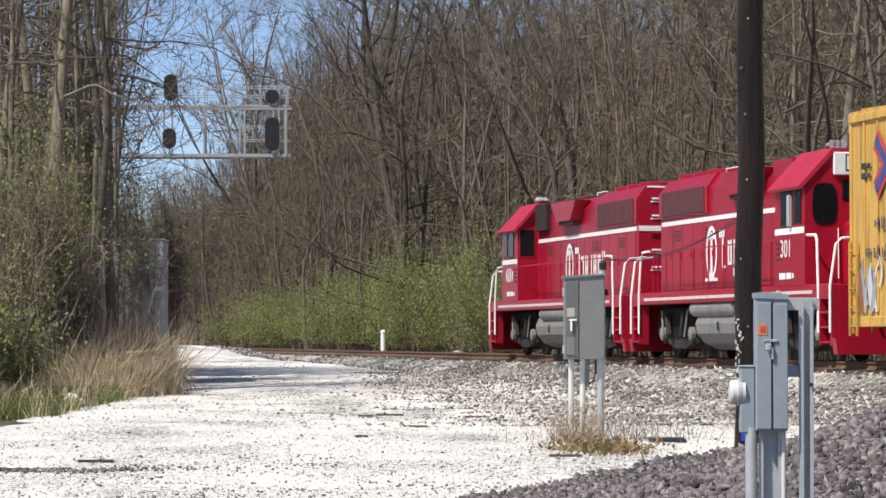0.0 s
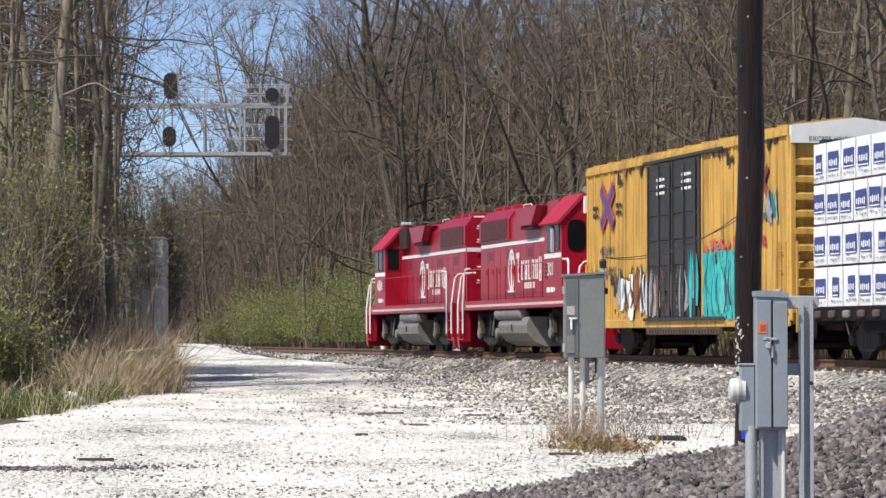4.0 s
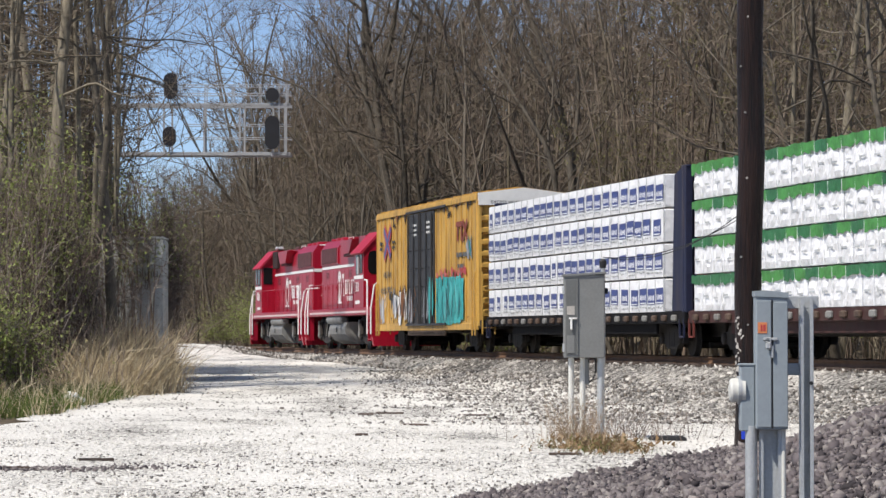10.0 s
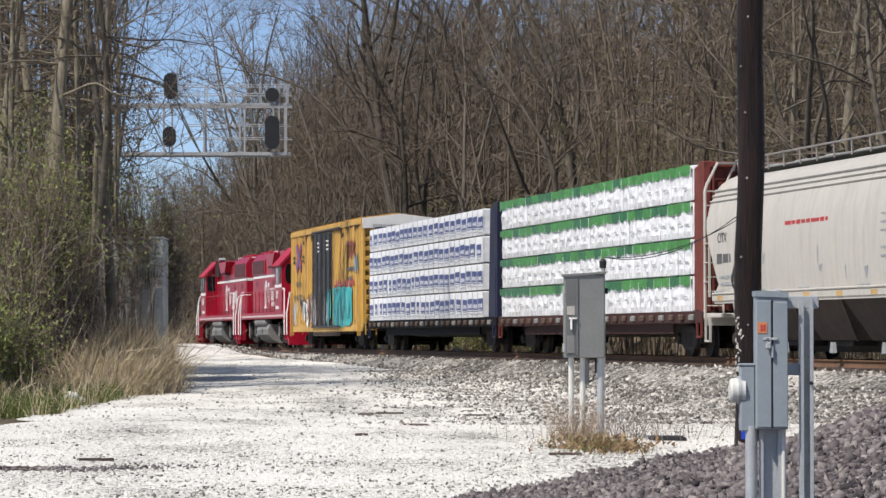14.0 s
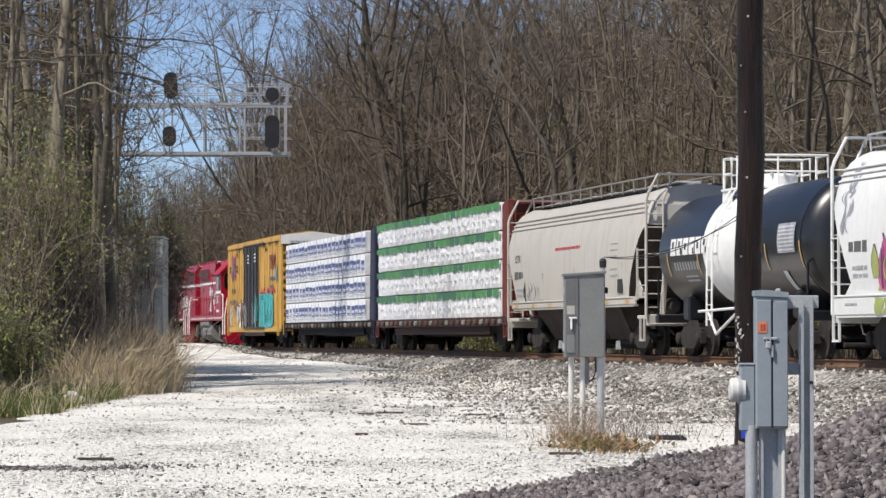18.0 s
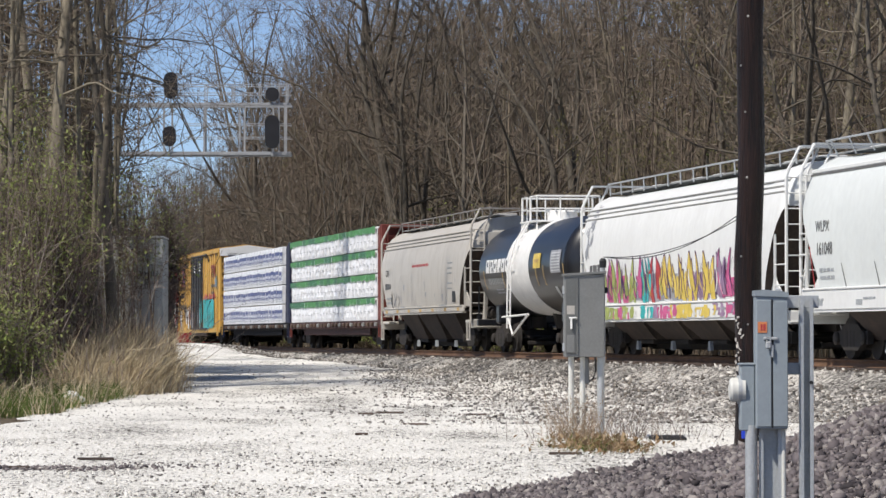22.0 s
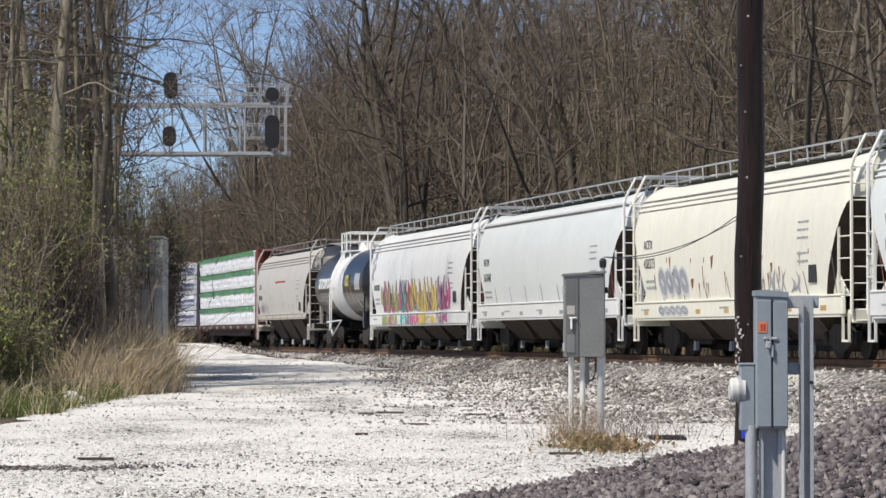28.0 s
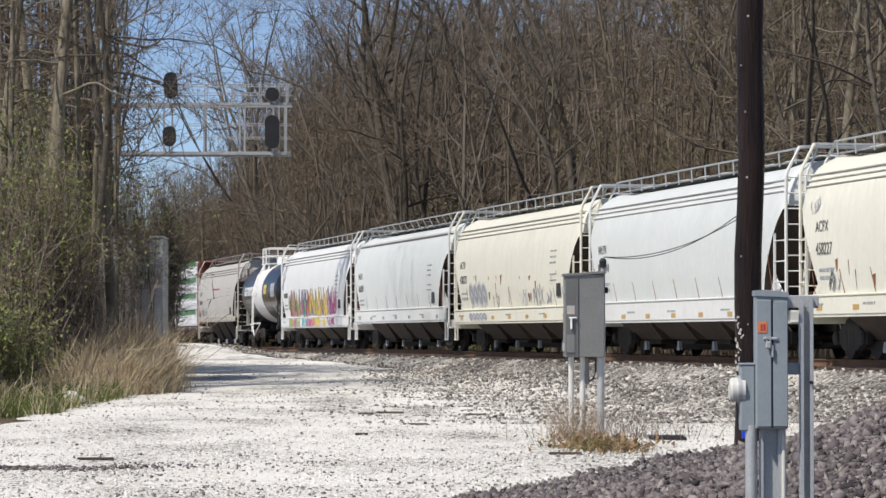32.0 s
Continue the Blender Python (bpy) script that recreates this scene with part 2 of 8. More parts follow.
M_LIME = mat("lime_spray_paint", (0.32, 0.37, 0.11), 0.5, var=0.3, scale=3, bump=0.0)
M_SPYEL = mat("yellow_spray_paint", (0.66, 0.50, 0.10), 0.5, var=0.2, scale=3, bump=0.0)
M_MAUVE = mat("mauve_spray_paint", (0.30, 0.20, 0.30), 0.5, var=0.3, scale=3, bump=0.0)
M_OCHRE = mat("faded_ochre_reflector", (0.50, 0.33, 0.12), 0.5, var=0.2, bump=0.0)
M_PALEINK = mat("faded_pale_grey_paint", (0.55, 0.56, 0.56), 0.5, var=0.15, bump=0.0)
M_GRATING = mat("dull_steel_grating", (0.30, 0.305, 0.305), 0.65, metal=0.2, var=0.3, scale=6, fine=30, bump=0.1)
M_RAILGREY = mat("dull_grey_railing_paint", (0.24, 0.225, 0.21), 0.6, var=0.2, bump=0.03)
# lighter copy for bay faces that catch some light, put into the colour
M_BAYLT = mat("lit_brown_bay_sheet", (0.080, 0.064, 0.052), 0.85, var=0.35, scale=2, fine=15, bump=0.2, streak=0.4, dirt=(0.05, 0.035, 0.03))
M_PURPLE = mat("purple_spray_paint", (0.10, 0.04, 0.12), 0.5, var=0.3, scale=3, bump=0.0)
M_SPGREY = mat("grey_spray_paint", (0.30, 0.31, 0.34), 0.5, var=0.3, scale=3, bump=0.0)
M_SPRED = mat("red_spray_paint", (0.42, 0.05, 0.05), 0.5, var=0.3, scale=3, bump=0.0)
M_RUST = mat("rust_stain", (0.22, 0.09, 0.035), 0.8, var=0.4, scale=6, bump=0.1)
M_CONC = mat("weathered_concrete", (0.40, 0.38, 0.35), 0.9, var=0.15, scale=4, bump=0.3)
M_BUNG = mat("grey_bungalow_paint", (0.40, 0.415, 0.405), 0.55, var=0.06, scale=2, bump=0.04, streak=0.15, dirt=(0.36, 0.36, 0.34))


def hopper_paint(name, col, dirt, streak):
    return mat(name, col, 0.48, var=0.05, scale=0.6, fine=5, bump=0.03, streak=streak, dirt=dirt)


# ---- small builders ----
class Shape:
    """Vertices and faces gathered for one mesh."""

    def __init__(self):
        self.v, self.f, self.smooth = [], [], False

    def add(self, verts, faces):
        o = len(self.v)
        self.v += [tuple(p) for p in verts]
        self.f += [tuple(i + o for i in q) for q in faces]
        return self

    def box(self, cx, cy, cz, sx, sy, sz, c=0.0, rz=0.0, ry=0.0, rx=0.0):
        """A box; with c its upright and lying edges are chamfered by c metres."""
        hx, hy, hz = sx / 2, sy / 2, sz / 2
        R = Euler((rx, ry, rz)).to_matrix() if (rx or ry or rz) else None
        pts, faces = [], []
        if c <= 0:
            pts = [(x, y, z) for z in (-hz, hz) for x, y in ((-hx, -hy), (hx, -hy), (hx, hy), (-hx, hy))]
            faces = [(3, 2, 1, 0), (4, 5, 6, 7), (0, 1, 5, 4), (1, 2, 6, 5), (2, 3, 7, 6), (3, 0, 4, 7)]
        else:
            def ring(ix, iy, z):
                ax, ay = hx - ix, hy - iy
                return [(-ax + c, -ay, z), (ax - c, -ay, z), (ax, -ay + c, z), (ax, ay - c, z), (ax - c, ay, z), (-ax + c, ay, z), (-ax, ay - c, z), (-ax, -ay + c, z)]
            for ins, z in ((c, -hz), (0, -hz + c), (0, hz - c), (c, hz)):
                pts += ring(ins, ins, z)
            faces = [tuple(reversed(range(8))), tuple(range(24, 32))]
            for k in range(3):
                for i in range(8):
                    j = (i + 1) % 8
                    faces.append((k * 8 + i, k * 8 + j, k * 8 + 8 + j, k * 8 + 8 + i))
        if R:
            pts = [R @ Vector(p) for p in pts]
        return self.add([(p[0] + cx, p[1] + cy, p[2] + cz) for p in pts], faces)

    def tube(self, path, r, n=8, caps=True):
        """A round bar along a path; r is one radius or one for each point."""
        path = [Vector(p) for p in path]
        rs = [r] * len(path) if isinstance(r, (int, float)) else r
        o = len(self.v)
        for i, p in enumerate(path):
            d = (path[min(i + 1, len(path) - 1)] - path[max(i - 1, 0)]).normalized()
            a = d.cross(Vector((0, 0, 1)) if abs(d.z) < 0.9 else Vector((1, 0, 0))).normalized()
            b = d.cross(a)
            for k in range(n):
                w = 2 * math.pi * k / n
                self.v.append(tuple(p + (a * math.cos(w) + b * math.sin(w)) * rs[i]))
        for i in range(len(path) - 1):
            for k in range(n):
                l = (k + 1) % n
                self.f.append((o + i * n + k, o + i * n + l, o + i * n + n + l, o + i * n + n + k))
        if caps:
            self.f.append(tuple(o + k for k in range(n))[::-1])
            e = o + (len(path) - 1) * n
            self.f.append(tuple(e + k for k in range(n)))
        return self

    def lathe(self, axis_pts, n=16, axis="x"):
        """A turned body: (position along the axis, radius) pairs round the axis through the origin."""
        o = len(self.v)
        for a, r in axis_pts:
            for k in range(n):
                w = 2 * math.pi * k / n
                c, s = math.cos(w) * r, math.sin(w) * r
                self.v.append({"x": (a, c, s), "y": (c, a, s), "z": (c, s, a)}[axis])
        for i in range(len(axis_pts) - 1):
            for k in range(n):
                l = (k + 1) % n
                self.f.append((o + i * n + k, o + i * n + l, o + i * n + n + l, o + i * n + n + k))
        self.f.append(tuple(o + k for k in range(n))[::-1])
        e = o + (len(axis_pts) - 1) * n
        self.f.append(tuple(e + k for k in range(n)))
        return self

    def prism(self, poly, a, b, axis="y"):
        """A flat outline drawn out from a to b along the axis. The outline lies in xz (axis y), yz (x) or xy (z)."""
        def at(p, w):
            return {"y": (p[0], w, p[1]), "x": (w, p[0], p[1]), "z": (p[0], p[1], w)}[axis]
        n = len(poly)
        return self.add([at(p, a) for p in poly] + [at(p, b) for p in poly],
                        [tuple(range(n))[::-1], tuple(range(n, 2 * n))] + [(i, (i + 1) % n, n + (i + 1) % n, n + i) for i in range(n)])

    def shift(self, x=0, y=0, z=0):
        self.v = [(a + x, b + y, c + z) for a, b, c in self.v]
        return self

    def mesh(self, name, material, smooth=None):
        me = bpy.data.meshes.new(name)
        assert self.v
        me.from_pydata(self.v, [], self.f)
        bm = bmesh.new()
        bm.from_mesh(me)
        bmesh.ops.recalc_face_normals(bm, faces=bm.faces)
        bm.to_mesh(me)
        bm.free()
        if material:
            me.materials.append(material)
        if smooth:
            me.polygons.foreach_set("use_smooth", [True] * len(me.polygons))
            me.set_sharp_from_angle(angle=radians(smooth))
        return me


def multi(name, pieces, parent, label=""):
    """One part made of shapes in several materials."""
    sh, idx = Shape(), []
    for k, (s, _) in enumerate(pieces):
        sh.add(s.v, s.f)
        idx += [k] * len(s.f)
    me = sh.mesh(name, pieces[0][1])
    for _, m in pieces[1:]:
        me.materials.append(m)
    me.polygons.foreach_set("material_index", idx)
    return part(name, me, None, parent, label)


def part(name, shape, material, parent, label="", smooth=None, at=None):
    """One mesh object under a thing or a part."""
    me = shape if isinstance(shape, bpy.types.Mesh) else shape.mesh(name, material, smooth)
    ob = new(name, me)
    ob.parent = parent
    if at:
        ob.location = at
    return tagged(ob, label)


def thing(name, label, category, group="", kind="", at=None):
    ob = new(name)
    ob.empty_display_size = 0.2
    if at is not None:
        ob.matrix_world = at if isinstance(at, Matrix) else pose(*at)
    return tagged(ob, label, category, group, kind)


def lettering(name, words, size, m, material, parent=None, spread=1.0):
    cu = bpy.data.curves.new(name, "FONT")
    cu.body, cu.size, cu.align_x, cu.align_y, cu.extrude, cu.space_character = words, size, "CENTER", "CENTER", 0.002, spread
    tmp = bpy.data.objects.new(name, cu)
    scene.collection.objects.link(tmp)
    me = bpy.data.meshes.new_from_object(tmp.evaluated_get(bpy.context.evaluated_depsgraph_get()))
    bpy.data.objects.remove(tmp)
    me.materials.clear()
    me.materials.append(material)
    ob = new(name, me)
    ob.parent = parent
    ob.matrix_basis = m
    return ob


def soup(name, verts, faces, material, parent=None):
    """A mesh of many loose pieces from arrays."""
    me = bpy.data.meshes.new(name)
    verts, faces = np.asarray(verts, np.float32).reshape(-1, 3), np.asarray(faces, np.int32)
    k = faces.shape[1]
    me.vertices.add(len(verts))
    me.vertices.foreach_set("co", verts.ravel())
    me.loops.add(faces.size)
    me.loops.foreach_set("vertex_index", faces.ravel())
    me.polygons.add(len(faces))
    me.polygons.foreach_set("loop_start", np.arange(0, faces.size, k, dtype=np.int32))
    me.update(calc_edges=True)
    me.validate()
    me.materials.append(material)
    return me


# ---- the line of the track ----
DS = 0.5
TS = np.arange(-320.0, 520.0, DS)
_head = np.where(TS < 140, 11.05, 11.05 + 0.0026 * (np.clip(TS, 140, 205) - 140) ** 2 + np.clip(TS - 205, 0, 200) * 0.34)
_dx, _dy = -np.sin(np.radians(_head)), np.cos(np.radians(_head))
TX, TY = np.cumsum(_dx) * DS, np.cumsum(_dy) * DS
_i0 = int(np.argmin(abs(TS - 10.0)))
TX, TY = TX - TX[_i0] + 9.86, TY - TY[_i0] + 67.55


def on_track(s):
    return float(np.interp(s, TS, TX)), float(np.interp(s, TS, TY))


def track_gap(x, y):
    """Signed distance from the track's centre line (positive on the hill's side) and the place along it."""
    x, y = np.asarray(x, float).ravel(), np.asarray(y, float).ravel()
    gx, gy, gs, gh = TX[::4], TY[::4], TS[::4], np.radians(_head[::4])
    best, where = np.full(x.shape, 1e9), np.zeros(x.shape, int)
    for a in range(0, len(x), 20000):
        d = (x[a:a + 20000, None] - gx) ** 2 + (y[a:a + 20000, None] - gy) ** 2
        where[a:a + 20000] = d.argmin(1)
        best[a:a + 20000] = d.min(1)
    h = gh[where]
    side = (x - gx[where]) * np.cos(h) + (y - gy[where]) * np.sin(h)
    return np.sign(side) * np.sqrt(best), gs[where]


def rolling(x, y, size, seed=0.0):
    """Cheap smooth unevenness between -1 and 1."""
    x, y = x / size, y / size
    return (np.sin(x * 1.7 + seed) * np.cos(y * 1.3 + seed * 2) + np.sin(x * 0.9 - y * 1.9 + seed * 3) + np.sin(x * 3.1 + y * 2.3 + seed)) / 3


def smooth01(v, a, b):
    t = np.clip((v - a) / (b - a), 0, 1)
    return t * t * (3 - 2 * t)


def ground_z(x, y):
    x, y = np.asarray(x, float), np.asarray(y, float)
    u, s = track_gap(x, y)
    u = u.reshape(x.shape)
    near = np.interp(y, [0, 60, 90, 106, 125, 140, 170, 260], [-1.02, -1.02, -1.0, -0.66, -0.47, -0.40, -0.28, -0.2])
    near = near + 0.025 * rolling(x, y, 3.0) + 0.02 * rolling(x, y, 1.1, 2)
    near = near + 0.50 * np.exp(-((x + 13.0) / 4.0) ** 2 - ((y - 160) / 14.0) ** 2)
    toe = (x - 0.19) * 0.967 - (y - 30.2) * 0.256
    near = near + 0.048 * np.clip(toe, 0, 5.2) ** 2 * smooth01(y, 18.5, 25) * (1 - smooth01(y, 26, 37)) * (u < -3)
    near = near + 0.9 * smooth01(-(x - np.interp(y, [0, 55, 70, 100, 120, 160, 260], [-8, -8.5, -8.8, -10.5, -11, -15.5, -45])), 1, 14) * (y < 230)
    top = np.interp(np.abs(u), [0, 1.75, 2.0, 2.6, 3.6, 5.0], [-0.29, -0.29, -0.35, -0.57, -0.79, -1.05])
    z = np.where(u < 0, np.maximum(near, np.where(u > -5.0, top, -9)), 0.0)
    hmax = 3.5 + 24 * smooth01(x / np.maximum(y, 30), -0.062, 0.03)
    foot = 7 + 5.0 * (1 - smooth01(s.reshape(x.shape), 70, 95))
    hill = -0.75 - 0.5 * (1 - smooth01(s.reshape(x.shape), 70, 95)) + np.minimum(np.clip(u - foot, 0, 400) * 0.27, hmax) + 0.25 * rolling(x, y, 9.0, 1) * smooth01(u, 5, 14)
    return np.where(u >= 0, np.maximum(hill, np.where(u < 5.0, top, -9)), z)


# ---- ground, gravel road, ballast, track ----
def sheet(name, xs, ys, z, material, label, keep=None):
    """A surface over a grid of places; keep tells which cells are there."""
    X, Y = (xs, ys) if xs.ndim == 2 else np.meshgrid(xs, ys)
    ny, nx = X.shape
    idx = np.arange(nx * ny).reshape(ny, nx)
    q = np.stack([idx[:-1, :-1], idx[:-1, 1:], idx[1:, 1:], idx[1:, :-1]], -1).reshape(-1, 4)
    if keep is not None:
        k = keep(X, Y)
        q = q[(k[:-1, :-1] & k[:-1, 1:] & k[1:, 1:] & k[1:, :-1]).ravel()]
    me = soup(name, np.stack([X, Y, z(X, Y)], -1), q, material)
    me.polygons.foreach_set("use_smooth", [True] * len(me.polygons))
    return tagged(new(name, me), label, kind="structure")


def grow_steps(*runs):
    out = []
    for a, b, st in runs:
        out.append(np.arange(a, b, st))
    return np.concatenate(out + [[runs[-1][1]]])


GX = grow_steps((-1500, -200, 100), (-200, -60, 14), (-60, -20, 2.5), (-20, 24, 0.8), (24, 80, 3), (80, 240, 16), (240, 1500, 120))
GY = grow_steps((-400, -20, 38), (-20, 20, 4), (20, 200, 1.2), (200, 330, 4), (330, 600, 25), (600, 3000, 200))
ground = sheet("ground", GX, GY, lambda X, Y: ground_z(X, Y) - 0.07, M_SOIL, "brown leaf litter and soil under the woods")


def gravel_left(y):
    return np.interp(y, [0, 55, 70, 85, 100, 120, 160, 185], [-7.3, -7.6, -7.9, -8.4, -9.2, -10.0, -14.0, -19.0]) + 0.25 * np.sin(y * 0.9) + 0.15 * np.sin(y * 2.3)


_ys = np.arange(4.0, 186.0, 0.6)
_tr = np.interp(_ys, TY, TX) - 2.35 / math.cos(radians(11))
_w = np.linspace(0, 1, 70)[None, :]
_L = gravel_left(_ys)[:, None]
_R = (_tr - 0.5 + 0.25 * np.sin(_ys * 0.7))[:, None]
gravel = sheet("ground_gravel_road", _L + (_R - _L) * _w, np.repeat(_ys[:, None], 70, 1), lambda X, Y: ground_z(X, Y) + 0.0, M_GRAVEL, "bright white limestone gravel of an access road")


def in_mound(x, y):
    return ((x - 0.19) * 0.967 - (y - 30.2) * 0.256 + 0.25 * rolling(x, y, 1.2, 4) > 0.03) & (y < 45.5)


mound = sheet("ground_ballast_bank", np.arange(-2, 13, 0.22), np.arange(10, 47, 0.25), lambda X, Y: ground_z(X, Y) + 0.02, M_MOUND, "bank of dark purple-grey crushed ballast", in_mound)

# bed of the track, drawn along its line
_s = np.arange(-120.0, 300.0, 1.0)
_px, _py, _ph = np.interp(_s, TS, TX), np.interp(_s, TS, TY), np.radians(np.interp(_s, TS, _head))
_u = np.array([-5.2, -3.6, -2.6, -1.95, -1.7, -0.9, 0, 0.9, 1.7, 1.95, 2.6, 3.6, 5.2])
_zb = np.array([-1.10, -0.74, -0.52, -0.30, -0.24, -0.24, -0.24, -0.24, -0.24, -0.30, -0.52, -0.74, -1.1])
BX = _px[:, None] + np.cos(_ph)[:, None] * _u
BY = _py[:, None] + np.sin(_ph)[:, None] * _u
bed = sheet("ground_track_bed", BX, BY, lambda X, Y: np.repeat(_zb[None, :], len(_s), 0) + 0.02 * rolling(X, Y, 0.8) - 0.22 * smooth01(_s, 16, 30)[:, None] * (_u < -3.0), M_BALLAST, "grey and white crushed stone bed of the railway track")


def track_pose(s, z=0.0):
    x, y = on_track(s)
    return pose(x, y, z, 0, 0, 90 + float(np.interp(s, TS, _head)))


def rail(side):
    prof = [(-0.07, -0.17), (0.07, -0.17), (0.07, -0.155), (0.012, -0.13), (0.010, -0.045), (0.036, -0.035), (0.036, -0.006), (0.028, 0.0), (-0.028, 0.0), (-0.036, -0.006), (-0.036, -0.035), (-0.010, -0.045), (-0.012, -0.13), (-0.07, -0.155)]
    s = np.arange(-120.0, 300.0, 1.0)
    v, n = [], len(prof)
    for a in s:
        x, y = on_track(a)
        h = radians(float(np.interp(a, TS, _head)))
        for b, z in prof:
            u = side * 0.7535 + b
            v.append((x + math.cos(h) * u, y + math.sin(h) * u, z))
    f = [(i * n + k, i * n + (k + 1) % n, i * n + n + (k + 1) % n, i * n + n + k) for i in range(len(s) - 1) for k in range(n)]
    me = soup("rail", v, f, M_RAIL)
    me.materials.append(M_RAILTOP)
    me.polygons.foreach_set("material_index", [1 if k % n == 7 else 0 for k in range(len(f))])
    return me


track = thing("railway_track", "single railway track, rusty rails on dark wooden ties", "railway track", kind="structure")
for sd in (-1, 1):
    part("rail", rail(sd), None, track, "steel rail with a bright worn head")


# ---- loose stones ----
def scatter_stones(name, place, rmin, rmax, material, label, seed, n, flat=0.65, zoff=0.0):
    rng = np.random.default_rng(seed)
    x, y = place(rng, n)
    z = ground_or_bed(x, y) + zoff
    base = np.array([(a, b, c) for a in (-1, 1) for b in (-1, 1) for c in (-1, 1)], float) * 0.72
    tri = np.array([(0, 1, 3), (0, 3, 2), (4, 6, 7), (4, 7, 5), (0, 4, 5), (0, 5, 1), (2, 3, 7), (2, 7, 6), (0, 2, 6), (0, 6, 4), (1, 5, 7), (1, 7, 3)])
    m = len(x)
    k = len(base)
    v = base[None] * rng.uniform(0.40, 1.45, (m, k, 1)) * rng.uniform(0.55, 1.35, (m, 1, 3)) + rng.normal(0, 0.24, (m, k, 3))
    v[:, :, 2] *= flat
    a, b = rng.uniform(0, 6.28, m), rng.uniform(-1.4, 1.4, m)
    ca, sa, cb, sb = np.cos(a)[:, None], np.sin(a)[:, None], np.cos(b)[:, None], np.sin(b)[:, None]
    X, Y, Z = v[..., 0], v[..., 1], v[..., 2]
    Y, Z = Y * cb - Z * sb, Y * sb + Z * cb
    X, Y = X * ca - Y * sa, X * sa + Y * ca
    r = (rmin + (rmax - rmin) * rng.random(m) ** 2)[:, None]
    v = np.stack([X * r + x[:, None], Y * r + y[:, None], Z * r + z[:, None] + r * 0.25], -1)
    f = tri[None] + (np.arange(m) * k)[:, None, None]
    return tagged(new(name, soup(name, v, f.reshape(-1, 3), material)), label, "stones", kind="stuff")


def ground_or_bed(x, y):
    z = ground_z(x, y)
    u, s = track_gap(x, y)
    return np.where(np.abs(u) < 5.0, np.maximum(z, np.interp(np.abs(u), np.abs(_u[6:]), _zb[6:])), z)


def wedge(y0, y1, lim=0.15):
    def put(rng, n):
        y = (y0 ** 0.5 + (y1 ** 0.5 - y0 ** 0.5) * rng.random(n)) ** 2
        x = (rng.random(n) * 2 - 1) * (lim * y + 0.5)
        return x, y
    return put


def on_gravel(y0, y1):
    def put(rng, n):
        x, y = wedge(y0, y1)(rng, n)
        k = (x > gravel_left(y)) & (x < np.interp(y, TY, TX) - 2.9) & ~in_mound(x, y)
        clump = rolling(x, y, 1.6, 3) + 0.6 * rolling(x, y, 0.5, 5) + 1.1 * smooth01(-np.abs(y - 34), -8, -1) * 0.4 + 0.5 * smooth01(x, 0, 3.5)
        k &= rng.random(n) < np.clip(0.35 + 0.55 * clump, 0.05, 1)
        return x[k], y[k]
    return put


def on_all_gravel(y0, y1):
    def put(rng, n):
        x, y = wedge(y0, y1)(rng, n)
        k = (x > gravel_left(y)) & (x < np.interp(y, TY, TX) - 2.9) & ~in_mound(x, y)
        return x[k], y[k]
    return put


def on_mound(y0, y1):
    def put(rng, n):
        x, y = wedge(y0, y1)(rng, n)
        k = in_mound(x, y) & (x > -1)
        return x[k], y[k]
    return put


def on_bed(rng, n):
    s, u = 175 * rng.random(n) ** 1.5, rng.uniform(-4.6, 1.9, n)
    h = np.radians(np.interp(s, TS, _head))
    x, y = np.interp(s, TS, TX) + np.cos(h) * u, np.interp(s, TS, TY) + np.sin(h) * u
    k = (np.abs(np.abs(u) - 0.7535) > 0.1) & (u > -3.1 - 1.6 * (1 - smooth01(s + rng.normal(0, 4, n), 14, 34))) & ((np.abs(u) > 1.35) | (rng.random(n) < 0.3))
    return x[k], y[k]


def beside_bed(rng, n):
    s = 52 * rng.random(n) ** 1.7
    u = -3.0 - (7.5 - 0.11 * s) * rng.random(n) ** 2.0 * np.exp(rng.normal(0, 0.25, n))
    h = np.radians(np.interp(s, TS, _head))
    x, y = np.interp(s, TS, TX) + np.cos(h) * u, np.interp(s, TS, TY) + np.sin(h) * u
    k = (x > gravel_left(y)) & ~in_mound(x, y)
    return x[k], y[k]


scatter_stones("gravel_stones", on_all_gravel(27, 60), 0.007, 0.022, M_STONE_LT, "loose white limestone gravel", 1, 16000)
scatter_stones("dark_gravel_stones", on_gravel(27, 95), 0.006, 0.024, M_STONE_DK, "dark stones strewn over the white gravel", 2, 7500, 0.5)
scatter_stones("dark_gravel_stones", on_gravel(27, 42), 0.005, 0.022, M_STONE_DK, "dark stones strewn over the white gravel", 8, 4500, 0.5)
scatter_stones("bed_stones", on_gravel(58, 125), 0.010, 0.036, M_STONE_GR, "grey stones mixed into the white gravel", 9, 12000, 0.6)
scatter_stones("bank_stones", on_mound(18.5, 27), 0.012, 0.042, M_STONE_MD, "dark purple-grey crushed ballast stones", 3, 42000, 1.0, 0.010)
scatter_stones("bank_stones", on_mound(27, 46), 0.014, 0.040, M_STONE_MD, "dark purple-grey crushed ballast stones", 4, 36000, 1.0, 0.010)
scatter_stones("dark_gravel_stones", lambda r, n: (-4.6 + r.normal(0, 0.9, n), 36.8 + r.normal(0, 0.35, n)), 0.008, 0.030, M_STONE_MD, "patch of dark stones on the white gravel", 7, 900)
scatter_stones("bed_stones", on_bed, 0.020, 0.062, M_STONE_GR, "grey and white ballast stones beside the rails", 5, 24000, 0.8)
scatter_stones("bed_stones", beside_bed, 0.012, 0.042, M_STONE_GR, "grey and white ballast stones below the track bed", 6, 15000, 0.8)


